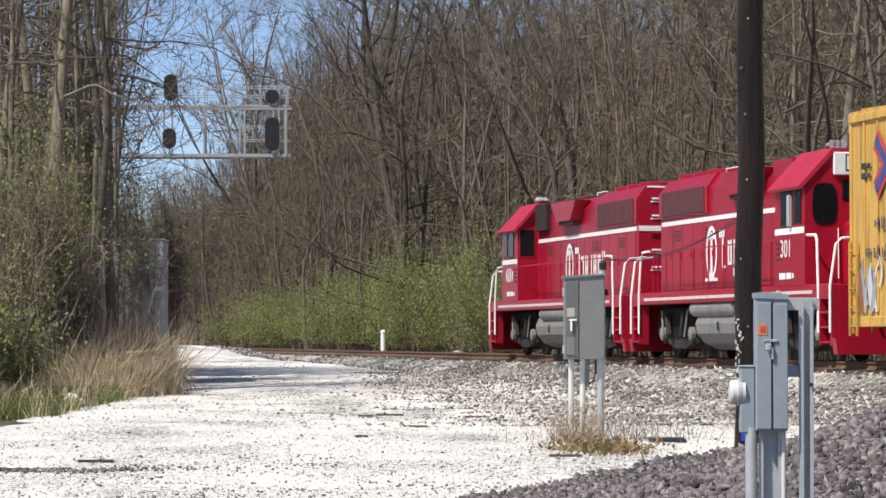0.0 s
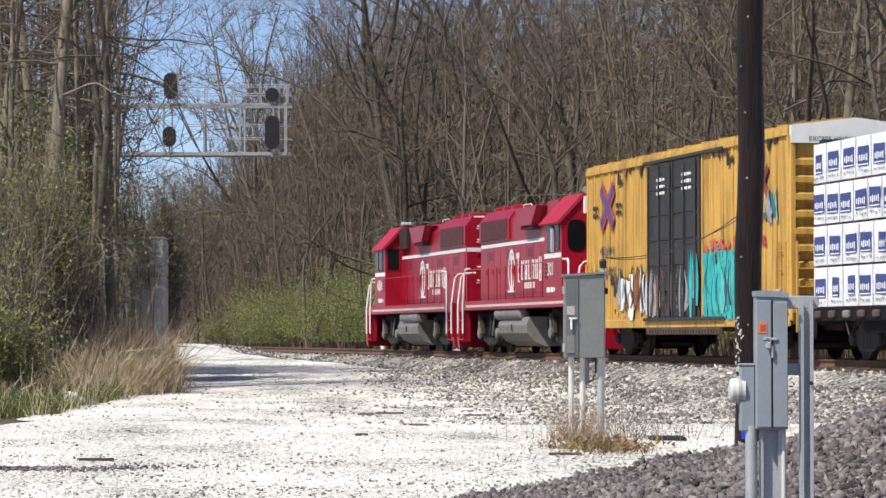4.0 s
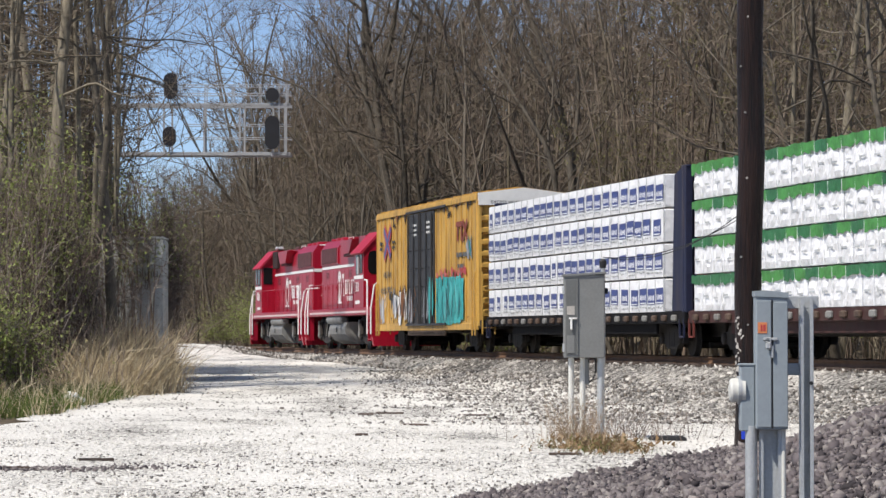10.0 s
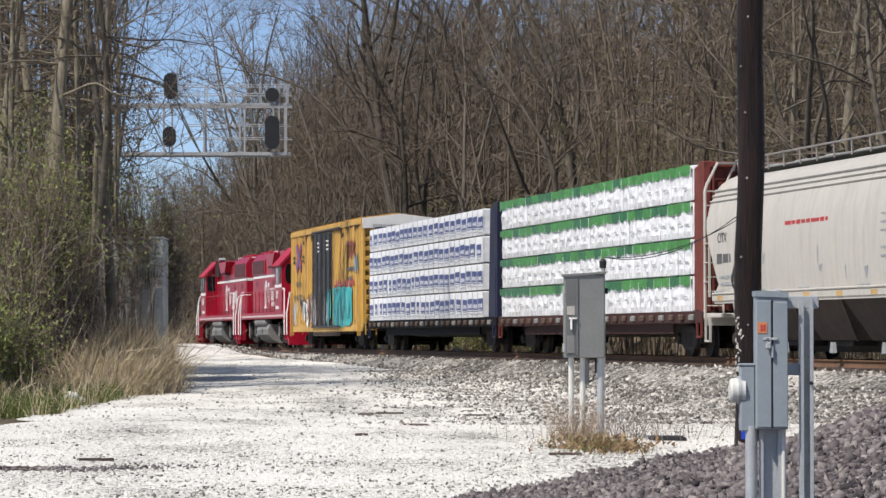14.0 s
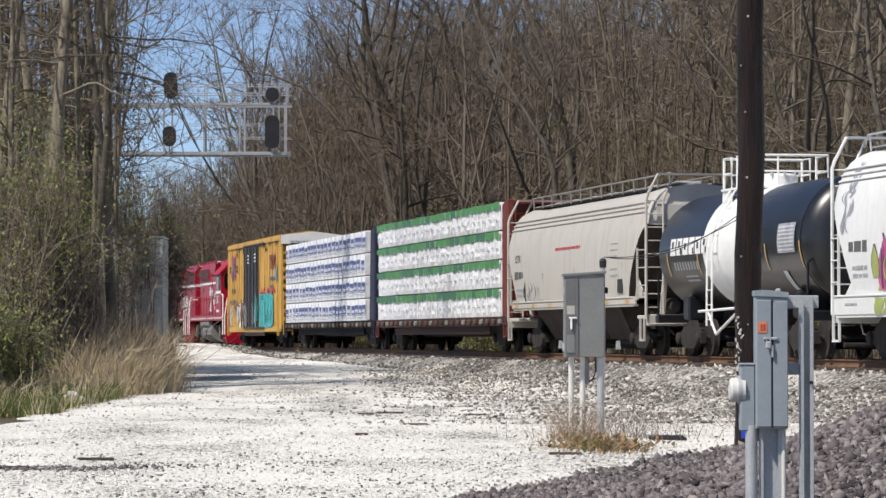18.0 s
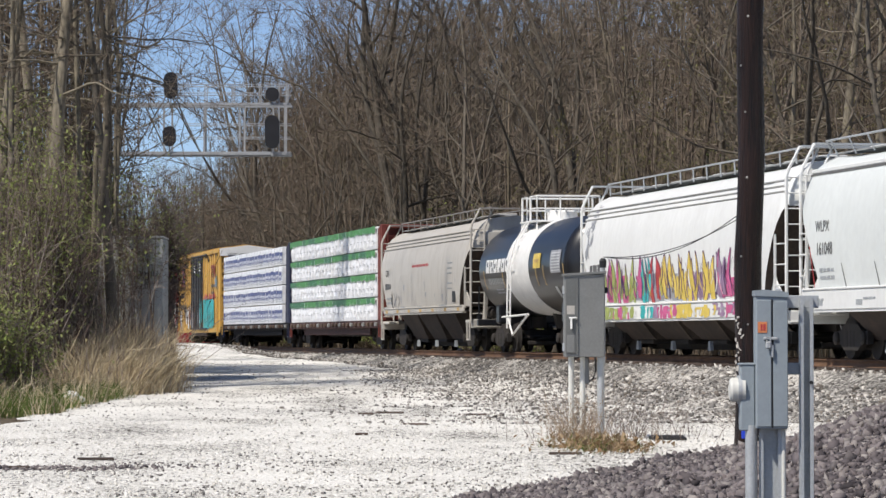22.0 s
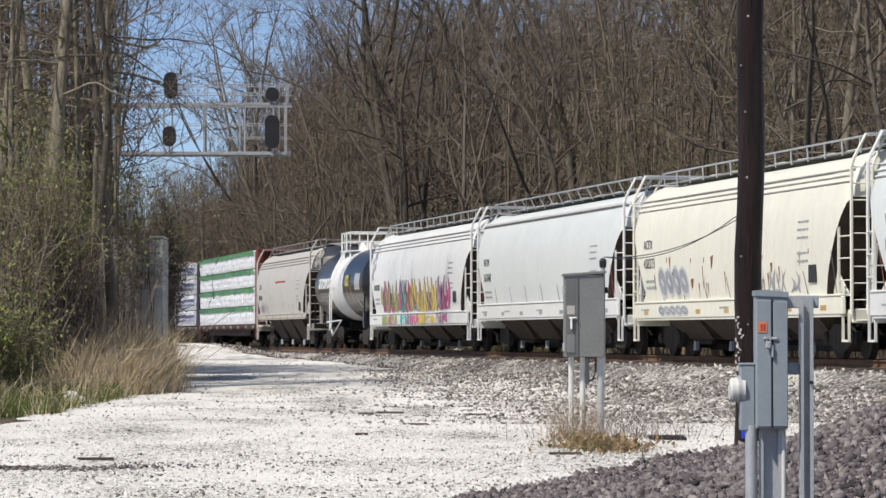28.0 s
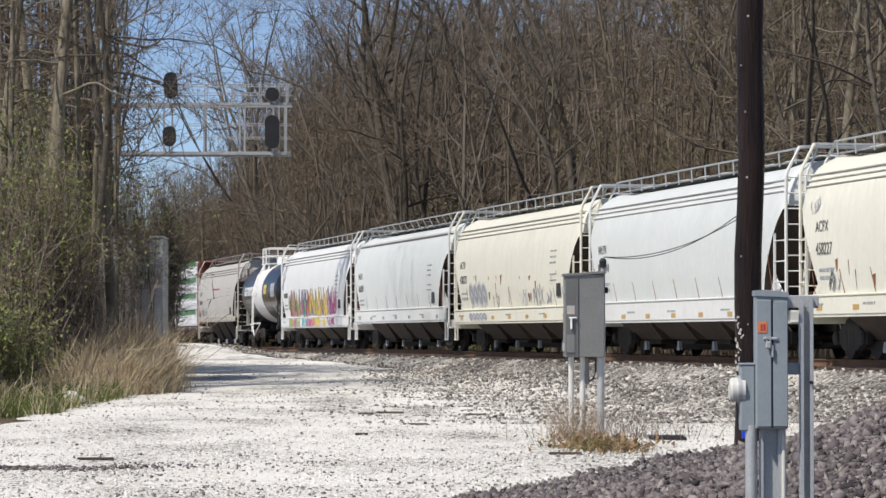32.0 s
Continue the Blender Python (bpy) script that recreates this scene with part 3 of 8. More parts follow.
# ---- trees and bushes ----
def frames_of(d):
    d = d / np.maximum(np.linalg.norm(d, axis=1, keepdims=True), 1e-9)
    h = np.where(np.abs(d[:, 2:3]) < 0.9, np.array([[0, 0, 1.0]]), np.array([[1.0, 0, 0]]))
    a = np.cross(d, h)
    a /= np.linalg.norm(a, axis=1, keepdims=True)
    return a, np.cross(d, a)


def tubes(seg, n):
    """Tapered bars: rows of start, end, first and last radius."""
    seg = np.asarray(seg, float)
    p, q, r0, r1 = seg[:, 0:3], seg[:, 3:6], seg[:, 6], seg[:, 7]
    a, b = frames_of(q - p)
    w = np.arange(n) * 2 * math.pi / n
    ring = a[:, None] * np.cos(w)[None, :, None] + b[:, None] * np.sin(w)[None, :, None]
    v = np.concatenate([p[:, None] + ring * r0[:, None, None], q[:, None] + ring * r1[:, None, None]], 1)
    k = np.arange(n)
    f = np.stack([k, (k + 1) % n, n + (k + 1) % n, n + k], -1)
    return v.reshape(-1, 3), (f[None] + (np.arange(len(seg)) * 2 * n)[:, None, None]).reshape(-1, 4)


def blades(p, d, w, rng):
    """Thin pointed pieces (twig tips, grass): from p along d, w wide at the foot."""
    a, b = frames_of(d)
    t = rng.uniform(0, 6.28, len(p))[:, None]
    s = a * np.cos(t) + b * np.sin(t)
    v = np.stack([p - s * w[:, None] / 2, p + s * w[:, None] / 2, p + d], 1)
    return v.reshape(-1, 3), np.arange(len(p) * 3).reshape(-1, 3)


def leaves(p, size, rng):
    n = len(p)
    d = rng.normal(size=(n, 3)) + np.array([0, 0, 0.3])
    d /= np.linalg.norm(d, axis=1, keepdims=True)
    a, b = frames_of(d)
    s = (size * rng.uniform(0.6, 1.4, n))[:, None]
    v = np.stack([p, p + d * s * 0.55 + a * s * 0.42, p + d * s - a * s * 0.2], 1)
    return v.reshape(-1, 3), np.arange(n * 3).reshape(-1, 3)


def grow(rng, height, first=0.35, limbs=13, spread=0.5, lean=0.13, r=0.2, per=5, twigs=6, wild=0.085, flat=0.0, fork=0):
    """The skeleton of a bare tree: thick bars, limbs, thin bars, and the places and ways of its twigs and of their side twigs."""
    thick, limbw, thin, tips, side = [], [], [], [], []

    def run(p, d, length, r0, r1, n, up, wild, out):
        pts, turn = [p], Vector((0, 0, 0))
        for i in range(n):
            turn = turn * 0.55 + Vector(rng.normal(size=3)) * wild
            d = d + turn + Vector((0, 0, up))
            d.normalize()
            e = p + d * (length / n)
            a, b = r0 + (r1 - r0) * i / n, r0 + (r1 - r0) * (i + 1) / n
            out.append((*p, *e, a, b))
            p = e
            pts.append(p)
        return pts

    def along(pts, t):
        k = t * (len(pts) - 1)
        j = min(int(k), len(pts) - 2)
        return pts[j].lerp(pts[j + 1], k - j), (pts[j + 1] - pts[j]).normalized()

    trunk = run(Vector((0, 0, -0.3)), Vector((rng.normal() * lean, rng.normal() * lean, 1)), height, r, r * 0.12, 14, 0.07, wild, thick)
    stems = [(trunk, 0.0, 1.0, r)]
    for q in range(fork):
        tf = rng.uniform(0.22, 0.5)
        p, d = along(trunk, tf)
        az = rng.uniform(0, 6.28)
        d = (d + Vector((math.cos(az), math.sin(az), 0)) * rng.uniform(0.3, 0.62)).normalized()
        rr = r * (1 - 0.85 * tf) * rng.uniform(0.6, 0.8)
        stems.append((run(p, d, height * (1 - tf) * rng.uniform(0.75, 0.98), rr, 0.02, 10, 0.05, wild * 1.15, thick), tf, 1.0, rr))
    for i in range(limbs):
        stem, ta, tb, rs = stems[0] if not fork or i % 2 == 0 else stems[1 + (i // 2) % fork]
        lo = max(first, ta)
        t = lo + (0.97 - lo) * (i + rng.random()) / limbs
        w = (t - ta) / (tb - ta)
        p, along_d = along(stem, min(0.99, w))
        az = i * 2.4 + rng.normal() * 0.5
        el = (0.30 + 0.55 * t) * (1 - flat) + rng.normal() * 0.18
        d = Vector((math.cos(az) * math.cos(el), math.sin(az) * math.cos(el), math.sin(el)))
        ln = height * spread * (1.12 - 0.75 * t) * rng.uniform(0.6, 1.2)
        rr = rs * (1 - 0.85 * w) * (0.40 if flat < 0.5 else 0.22) + 0.010
        lp = run(p, d, ln, rr, 0.010, 7, 0.05 if flat < 0.7 else -0.01, 0.15 if flat < 0.7 else 0.26, limbw)
        for m in range(per):
            t2 = 0.2 + 0.8 * (m + rng.random()) / per
            p2, d2 = along(lp, t2)
            d2 = (d2 + Vector(rng.normal(size=3)) * 0.5 + Vector((0, 0, 0.2 * (1 - flat)))).normalized()
            l2 = ln * 0.44 * (1.2 - 0.6 * t2) * rng.uniform(0.6, 1.3)
            bp = run(p2, d2, l2, 0.011 + rr * 0.12, 0.006, 4, 0.05 * (1 - flat), 0.2, thin)
            for w in range(twigs):
                p3, d3 = along(bp, rng.uniform(0.1, 1))
                d3 = (d3 + Vector(rng.normal(size=3)) * 0.55 + Vector((0, 0, 0.18))).normalized()
                l3 = rng.uniform(0.35, 1.0) * (0.45 + height / 34)
                tips.append((*p3, *(d3 * l3)))
                for _ in range(3):
                    p4 = p3 + d3 * l3 * rng.uniform(0.15, 0.85)
                    d4 = (d3 + Vector(rng.normal(size=3)) * 0.65 + Vector((0, 0, 0.15))).normalized()
                    side.append((*p4, *(d4 * l3 * rng.uniform(0.25, 0.6))))
    return thick, limbw, thin, np.array(tips), np.array(side)


def bent(p, d, w, rng):
    """Thin pointed pieces with a kink halfway."""
    a, b = frames_of(d)
    t = rng.uniform(0, 6.28, len(p))[:, None]
    s = (a * np.cos(t) + b * np.sin(t)) * w[:, None] / 2
    ln = np.linalg.norm(d, axis=1, keepdims=True)
    mid = p + d * 0.5 + rng.normal(0, 0.09, d.shape) * ln
    tip = mid + d * 0.5 + rng.normal(0, 0.12, d.shape) * ln
    v = np.stack([p - s, p + s, mid + s * 0.7, mid - s * 0.7, tip], 1).reshape(-1, 3)
    k = (np.arange(len(p)) * 5)[:, None, None]
    return v, (np.array([(0, 1, 2), (0, 2, 3), (3, 2, 4)])[None] + k).reshape(-1, 3)


TREE_KINDS = []


def tree_kind(seed, height, buds=0, twig_w=0.019, bark=M_BARK, **kw):
    rng = np.random.default_rng(seed)
    thick, limbw, thin, tips, side = grow(rng, height, **kw)
    v1, f1 = tubes(thick, 7)
    v0, f0 = tubes(limbw, 4)
    trunk = soup("trunk", np.concatenate([v1, v0]), np.concatenate([f1, f0 + len(v1)]), bark)
    trunk.polygons.foreach_set("use_smooth", [True] * len(trunk.polygons))
    v2, f2 = tubes(thin, 3)
    f2 = np.concatenate([f2[:, [0, 1, 2]], f2[:, [0, 2, 3]]])
    v3, f3 = bent(tips[:, :3], tips[:, 3:], np.full(len(tips), twig_w), rng)
    v5, f5 = blades(side[:, :3], side[:, 3:], np.full(len(side), twig_w * 0.8), rng)
    crown = soup("crown", np.concatenate([v2, v3, v5]), np.concatenate([f2, f3 + len(v2), f5 + len(v2) + len(v3)]), M_TWIG)
    bud = None
    if buds:
        k = rng.integers(0, len(tips), buds)
        p = tips[k, :3] + tips[k, 3:] * rng.uniform(0.1, 1.0, (buds, 1))
        v4, f4 = leaves(p, 0.11, rng)
        bud = soup("bud_foliage", v4, f4, M_BUD)
    TREE_KINDS.append((trunk, crown, bud))
    return len(TREE_KINDS) - 1


def plant(kind, x, y, size=1.0, turn=0.0, z=None, label="", group="bare trees of the wooded hillside"):
    trunk, crown, bud = TREE_KINDS[kind]
    t = thing("tree", label or ("tall tree with a few pale green buds, on the wooded slope" if bud else "tall bare tree with grey bark and brown twigs"), "tree", group)
    g = float(ground_z(np.array([x]), np.array([y]))[0]) if z is None else z
    t.matrix_world = pose(x, y, g - 0.05, 0, 0, turn) @ Matrix.Diagonal((size, size, size, 1))
    part("trunk", trunk, None, t)
    part("crown", crown, None, t, "fine brown bare twigs")
    if bud:
        part("bud_foliage", bud, None, t, "pale green opening buds")
    return t


K_TALL = [tree_kind(11, 19, r=0.22, limbs=17, first=0.2, per=6, twigs=7, fork=2), tree_kind(12, 17, r=0.18, limbs=16, first=0.2, per=6, twigs=7, spread=0.52, fork=1),
          tree_kind(13, 21, r=0.24, limbs=17, first=0.3, spread=0.42, per=6, twigs=7, fork=2, wild=0.06), tree_kind(14, 15, r=0.15, limbs=16, first=0.18, spread=0.52, per=6, twigs=7, fork=2),
          tree_kind(15, 18, r=0.15, limbs=16, first=0.28, spread=0.36, per=6, twigs=7, fork=1, wild=0.05)]
K_BUD = [tree_kind(21, 16, buds=2600, r=0.16, limbs=15, first=0.22, per=6, twigs=7, fork=2), tree_kind(22, 13, buds=2400, r=0.13, limbs=14, first=0.2, per=6, twigs=7, fork=1)]
K_SLIM = [tree_kind(31, 20, r=0.13, limbs=14, first=0.3, spread=0.34, per=5, twigs=7, wild=0.06), tree_kind(32, 11, r=0.08, limbs=12, first=0.15, spread=0.42, per=5, twigs=7, fork=1)]
K_STRAIGHT = [tree_kind(41, 22, bark=M_BARKLT, r=0.33, limbs=18, first=0.42, spread=0.26, lean=0.02, wild=0.022, flat=0.55, per=4, twigs=4), tree_kind(42, 20, bark=M_BARKLT, r=0.17, limbs=16, first=0.40, spread=0.28, lean=0.03, wild=0.03, flat=0.5, per=4, twigs=4),
              tree_kind(43, 21, bark=M_BARKLT, r=0.13, limbs=15, first=0.38, spread=0.3, lean=0.04, wild=0.03, flat=0.65, per=4, twigs=4)]
K_WIDE = [tree_kind(51, 19, r=0.19, limbs=22, first=0.48, spread=0.36, lean=0.02, wild=0.03, flat=0.85, per=5, twigs=4), tree_kind(52, 17, r=0.15, limbs=18, first=0.48, spread=0.42, lean=0.05, wild=0.04, flat=0.8, per=5, twigs=4)]

rng = np.random.default_rng(77)
spots = []
tries = 0
while len(spots) < 135 and tries < 20000:
    tries += 1
    s, u = rng.uniform(15, 300), 7.5 + 62 * rng.random() ** 1.3
    x0, y0 = on_track(s)
    h = radians(float(np.interp(s, TS, _head)))
    x, y = x0 + math.cos(h) * u, y0 + math.sin(h) * u
    if y < 75 or abs(x) > 0.145 * y + 3 or y > 330:
        continue
    sep = 2.6 + 0.010 * y
    if any((x - a) ** 2 + (y - b) ** 2 < sep * sep for a, b in spots):
        continue
    if track_gap([x], [y])[0][0] < 7:
        continue
    spots.append((x, y))
for x, y in spots:
    open_sky = x / y < -0.056
    q = rng.random()
    kind = K_SLIM[1] if open_sky else (K_TALL[rng.integers(5)] if q < 0.66 else (K_BUD[rng.integers(2)] if q < 0.82 else K_SLIM[0]))
    plant(kind, x, y, rng.uniform(0.8, 1.15) * (0.78 if open_sky else 1.0), rng.uniform(0, 360))

# smaller trees that close the view where the track bends away
for i in range(46):
    y = rng.uniform(178, 265)
    x = y * rng.uniform(-0.089, -0.040)
    if track_gap([x], [y])[0][0] < 6.5:
        continue
    plant((K_TALL + K_BUD)[rng.integers(7)], x, y, rng.uniform(0.46, 0.70), rng.uniform(0, 360), label="slender young bare tree far along the track")

r2 = np.random.default_rng(31)
for i in range(50):
    y = r2.uniform(205, 300)
    x = y * r2.uniform(-0.102, -0.050)
    if track_gap([x], [y])[0][0] < 6.5:
        continue
    plant((K_TALL + K_BUD)[r2.integers(7)], x, y, r2.uniform(0.55, 0.80), r2.uniform(0, 360), label="slender young bare tree far along the track")

# slender tall trees whose twigs cross the sky beyond the signals
for q, y, kind, size in ((-0.0565, 204, K_TALL[0], 1.08), (-0.0525, 186, K_SLIM[0], 1.15), (-0.0485, 192, K_TALL[2], 1.0), (-0.045, 180, K_SLIM[0], 1.1), (-0.059, 196, K_SLIM[0], 0.9)):
    y += 42
    plant(kind, q * y, y, size * 1.2, 61.0 * y, label="slender tall bare tree beyond the signals")

# tall dense trees whose crowns close the sky over the track's bend
r3 = np.random.default_rng(52)
for i in range(26):
    y = r3.uniform(150, 215)
    x = y * (-0.043 + 0.062 * (i + r3.random()) / 26)
    if track_gap([x], [y])[0][0] < 7.5:
        continue
    plant(K_TALL[r3.integers(5)], x, y, r3.uniform(1.1, 1.45), r3.uniform(0, 360), label="tall dense bare tree with a spreading crown")

# pale straight trunks on the slope behind the pole
for q, y, kind, size in ((0.1226, 112, K_STRAIGHT[0], 0.9), (0.1085, 118, K_STRAIGHT[1], 0.95), (0.134, 116, K_STRAIGHT[1], 1.0)):
    plant(kind, q * y, y, size, 47.0 * y, label="straight pale-barked bare tree on the wooded slope")

# budding trees close behind the track
for s, u, size in ((52, 10.5, 0.62), (44, 12.0, 0.74), (38, 10.0, 0.66), (60, 13.0, 0.70), (32, 12.5, 0.8), (68, 11.0, 0.5)):
    x0, y0 = on_track(s)
    h = radians(float(np.interp(s, TS, _head)))
    plant(K_BUD[s % 2], x0 + math.cos(h) * u, y0 + math.sin(h) * u, size, 37.0 * s, label="young tree hazy with yellow-green buds, behind the track")

# tall trees of the thicket beside the road
for px, y, kind, size in ((-0.1205, 99, K_STRAIGHT[0], 0.80), (-0.133, 101, K_STRAIGHT[1], 0.78), (-0.112, 102, K_STRAIGHT[1], 0.75),
                          (-0.1055, 133, K_STRAIGHT[1], 1.0), (-0.108, 137, K_STRAIGHT[2], 1.05), (-0.125, 116, K_STRAIGHT[0], 0.82), (-0.138, 104, K_STRAIGHT[0], 0.74), (-0.1015, 140, K_STRAIGHT[2], 1.0),
                          (-0.136, 118, K_STRAIGHT[1], 0.9), (-0.1005, 139, K_STRAIGHT[2], 0.9), (-0.143, 101, K_STRAIGHT[1], 0.72), 
                          (-0.1225, 138, K_STRAIGHT[0], 1.1), (-0.131, 132, K_STRAIGHT[1], 1.1), (-0.1105, 148, K_STRAIGHT[0], 1.1), (-0.104, 152, K_STRAIGHT[1], 1.0),
                          (-0.1025, 104, K_WIDE[0], 0.92), (-0.1090, 100, K_WIDE[1], 0.95)):
    y2 = 89 + (y - 98) * 0.3
    plant(kind, px * y2, y2, size * 1.22 * y2 / y, rng.uniform(0, 360), label="tall grey-barked bare tree rising from the roadside thicket", group="bare trees of the roadside thicket")


def far_woods(seed, n, y0, y1, a0, a1, side, tall, label):
    """Far trunks and twigs that nobody could count."""
    r = np.random.default_rng(seed)
    y = r.uniform(y0, y1, n)
    x = r.uniform(a0, a1, n) * y
    u, s = track_gap(x, y)
    k = u * side > 9
    x, y = x[k], y[k]
    z = ground_z(x, y)
    h = r.uniform(0.5, 1.0, len(x)) * tall(x / y)
    lean = r.normal(0, 0.11, (len(x), 2)) * h[:, None]
    tip = np.stack([x + lean[:, 0], y + lean[:, 1], z + h], -1)
    mid = np.stack([x + lean[:, 0] * 0.3 + r.normal(0, 0.3, len(x)), y, z + h * 0.5], -1)
    foot = np.stack([x, y, z - 0.3], -1)
    rad = (0.03 + 0.09 * r.random(len(x)) ** 2)[:, None]
    v1, f1 = tubes(np.concatenate([np.concatenate([foot, mid, rad, rad * 0.7], 1), np.concatenate([mid, tip, rad * 0.7, rad * 0.15], 1)]), 3)
    m = 140
    t = r.uniform(0.12, 1, (len(x), m, 1))
    p = np.where(t < 0.5, foot[:, None] + (mid - foot)[:, None] * t * 2, mid[:, None] + (tip - mid)[:, None] * (t * 2 - 1))
    w = (1.2 - t) * h[:, None, None] * 0.16
    p = (p + r.normal(0, 0.6, p.shape) * w).reshape(-1, 3)
    d = r.normal(0, 0.6, p.shape) + np.array([0, 0, 0.5])
    d *= r.uniform(0.35, 1.15, (len(p), 1))
    v2, f2 = blades(p, d, np.full(len(p), 0.034), r)
    f1 = np.concatenate([f1[:, [0, 1, 2]], f1[:, [0, 2, 3]]])
    return tagged(new("far_woods", soup("far_woods", np.concatenate([v1, v2]), np.concatenate([f1, f2 + len(v1)]), M_TWIG)), label, "woods", kind="stuff")


far_woods(5, 2600, 120, 400, -0.15, 0.15, 1, lambda q: 10.5 + 7.5 * smooth01(q, -0.075, -0.035) + 5.0 * smooth01(q, -0.02, 0.03), "distant bare woodland covering the hillside")
far_woods(8, 1000, 200, 330, -0.088, -0.012, 1, lambda q: 14.5 + 10.5 * smooth01(q, -0.070, -0.036), "distant bare woodland where the track bends away")
far_woods(6, 120, 101, 112, -0.150, -0.104, -1, lambda q: 21.0 - 5.0 * smooth01(q, -0.112, -0.102), "bare woodland behind the roadside thicket")


def bush(name, x, y, w, h, stems, nleaf, seed, label, leafsize=0.07, green=M_LEAF, category="bush", twig_w=0.016, group="", depth=None, wood=None, bushy=14, low=0.08, foot=0.0):
    r = np.random.default_rng(seed)
    z = float(ground_z(np.array([x]), np.array([y]))[0])
    t = thing(name, label, category, group, at=(x, y, z - 0.05))
    az = r.uniform(0, 6.28, stems)
    base = np.stack([np.cos(az), np.sin(az) * ((depth or w) / w), 0 * az], -1) * (r.random((stems, 1)) ** 0.5) * w * 0.30
    out = np.stack([np.cos(az), np.sin(az) * ((depth or w) / w), 0 * az], -1) * (r.random((stems, 1)) ** 0.7) * w * 0.5
    hh = h * np.sqrt(np.clip(1 - 0.6 * (np.linalg.norm(out, axis=1) / (w * 0.55)) ** 2, 0.1, 1)) * r.uniform(0.55, 1.08, stems)
    pts = [base]
    for k in (0.35, 0.7, 1.0):
        pts.append(base + (out - base) * k ** 1.3 + np.stack([0 * hh, 0 * hh, hh * k], -1) + r.normal(0, 0.11 * w, (stems, 3)) * k)
    seg = [np.concatenate([pts[i], pts[i + 1], np.full((stems, 1), (0.030, 0.020, 0.012)[i]), np.full((stems, 1), (0.020, 0.012, 0.006)[i])], 1) for i in range(3)]
    v1, f1 = tubes(np.concatenate(seg), 3)
    f1 = np.concatenate([f1[:, [0, 1, 2]], f1[:, [0, 2, 3]]])
    m = stems * bushy
    i = r.integers(0, stems, m)
    k = foot + (1 - foot) * r.uniform(0.0, 1, m)[:, None] ** 0.8
    a = np.where(k < 0.35, pts[0][i] + (pts[1][i] - pts[0][i]) * k / 0.35, np.where(k < 0.7, pts[1][i] + (pts[2][i] - pts[1][i]) * (k - 0.35) / 0.35, pts[2][i] + (pts[3][i] - pts[2][i]) * (k - 0.7) / 0.3))
    d = r.normal(0, 0.42, (m, 3)) + np.array([0, 0, 0.08])
    v2, f2 = blades(a, d * r.uniform(0.6, 1.5, (m, 1)), np.full(m, twig_w), r)
    part("branchwork", soup("branchwork", np.concatenate([v1, v2]), np.concatenate([f1, f2 + len(v1)]), wood or M_TWIG), None, t, "thin brown stems and twigs")
    if nleaf:
        i = r.integers(0, m, nleaf)
        p = a[i] + d[i] * r.uniform(0.1, 1.4, (nleaf, 1)) + r.normal(0, 0.22, (nleaf, 3))
        p = p[p[:, 2] > low]
        v3, f3 = leaves(p, leafsize, r)
        part("foliage", soup("foliage", v3, f3, green), None, t, "small young green leaves")
    return t


# green bushes along the far side of the track
rb = np.random.default_rng(9)
for i, s in enumerate(np.arange(18, 176, 4.6)):
    x0, y0 = on_track(s)
    hd = radians(float(np.interp(s, TS, _head)))
    u = 7.6 + rb.uniform(-1.0, 1.6) + 5.0 * (1 - float(smooth01(s, 62, 84)))
    h = float(np.interp(s, [18, 45, 62, 80, 110, 140, 176], [3.0, 5.4, 6.6, 5.6, 4.8, 4.2, 4.0])) * rb.uniform(0.85, 1.15)
    bush("bush", x0 + math.cos(hd) * u, y0 + math.sin(hd) * u, 5.8, h * 1.15, 44, int(10500 * (0.45 + 0.55 * abs(math.sin(i * 1.7)) if s < 70 else 0.95)), 100 + i, "spreading shrub in fresh pale green leaf beside the track", 0.12, bushy=11, group="green shrubs along the track", low=1.7 if s < 78 else 0.9)

# thicket beside the road
T_GREEN, T_BROWN, T_SOME = "tall thicket shrub in light green leaf", "dense bare brown thicket shrub", "twiggy brown thicket shrub with sparse green leaves"
for i, (x, y, w, h, st, nl, lab) in enumerate((
        (-11.5, 84, 4.4, 7.4, 120, 9000, T_GREEN), (-11.0, 89, 3.0, 6.4, 180, 2600, T_SOME), (-12.6, 92, 4.6, 8.4, 110, 11000, T_GREEN),
        (-10.1, 86, 2.0, 4.4, 120, 900, T_BROWN), (-10.6, 78, 2.8, 5.0, 120, 4200, T_SOME), (-11.8, 103, 4.2, 8.0, 100, 8000, T_GREEN),
        (-11.9, 97, 2.8, 7.2, 130, 5200, T_SOME), (-10.1, 73, 2.2, 2.8, 60, 4000, "low roadside shrub in green leaf"), (-13.7, 112, 4.6, 8.8, 90, 7000, T_GREEN),
        (-11.0, 87, 3.4, 6.6, 190, 2000, T_BROWN), (-10.7, 94.0, 1.4, 4.6, 50, 900, T_SOME), (-10.05, 95.0, 0.9, 4.2, 30, 300, T_BROWN), (-10.6, 70.5, 1.8, 3.4, 50, 5000, "low roadside shrub in green leaf"),
        (-10.6, 84, 2.8, 6.0, 190, 1500, T_BROWN), (-9.9, 103, 2.0, 6.6, 70, 3600, T_SOME),  (-10.9, 109, 3.0, 6.6, 70, 5000, T_GREEN))):
    bush("bush", x, y, w, h, st, int(nl * (2.9 if lab == T_GREEN else 1.6 if lab[:3] == "low" else 0.75)), 300 + i, lab, 0.095 if lab == T_GREEN else 0.10, group="roadside thicket shrubs", wood=M_THICKET, bushy=13, low=2.6 if lab == T_GREEN else 0.2)


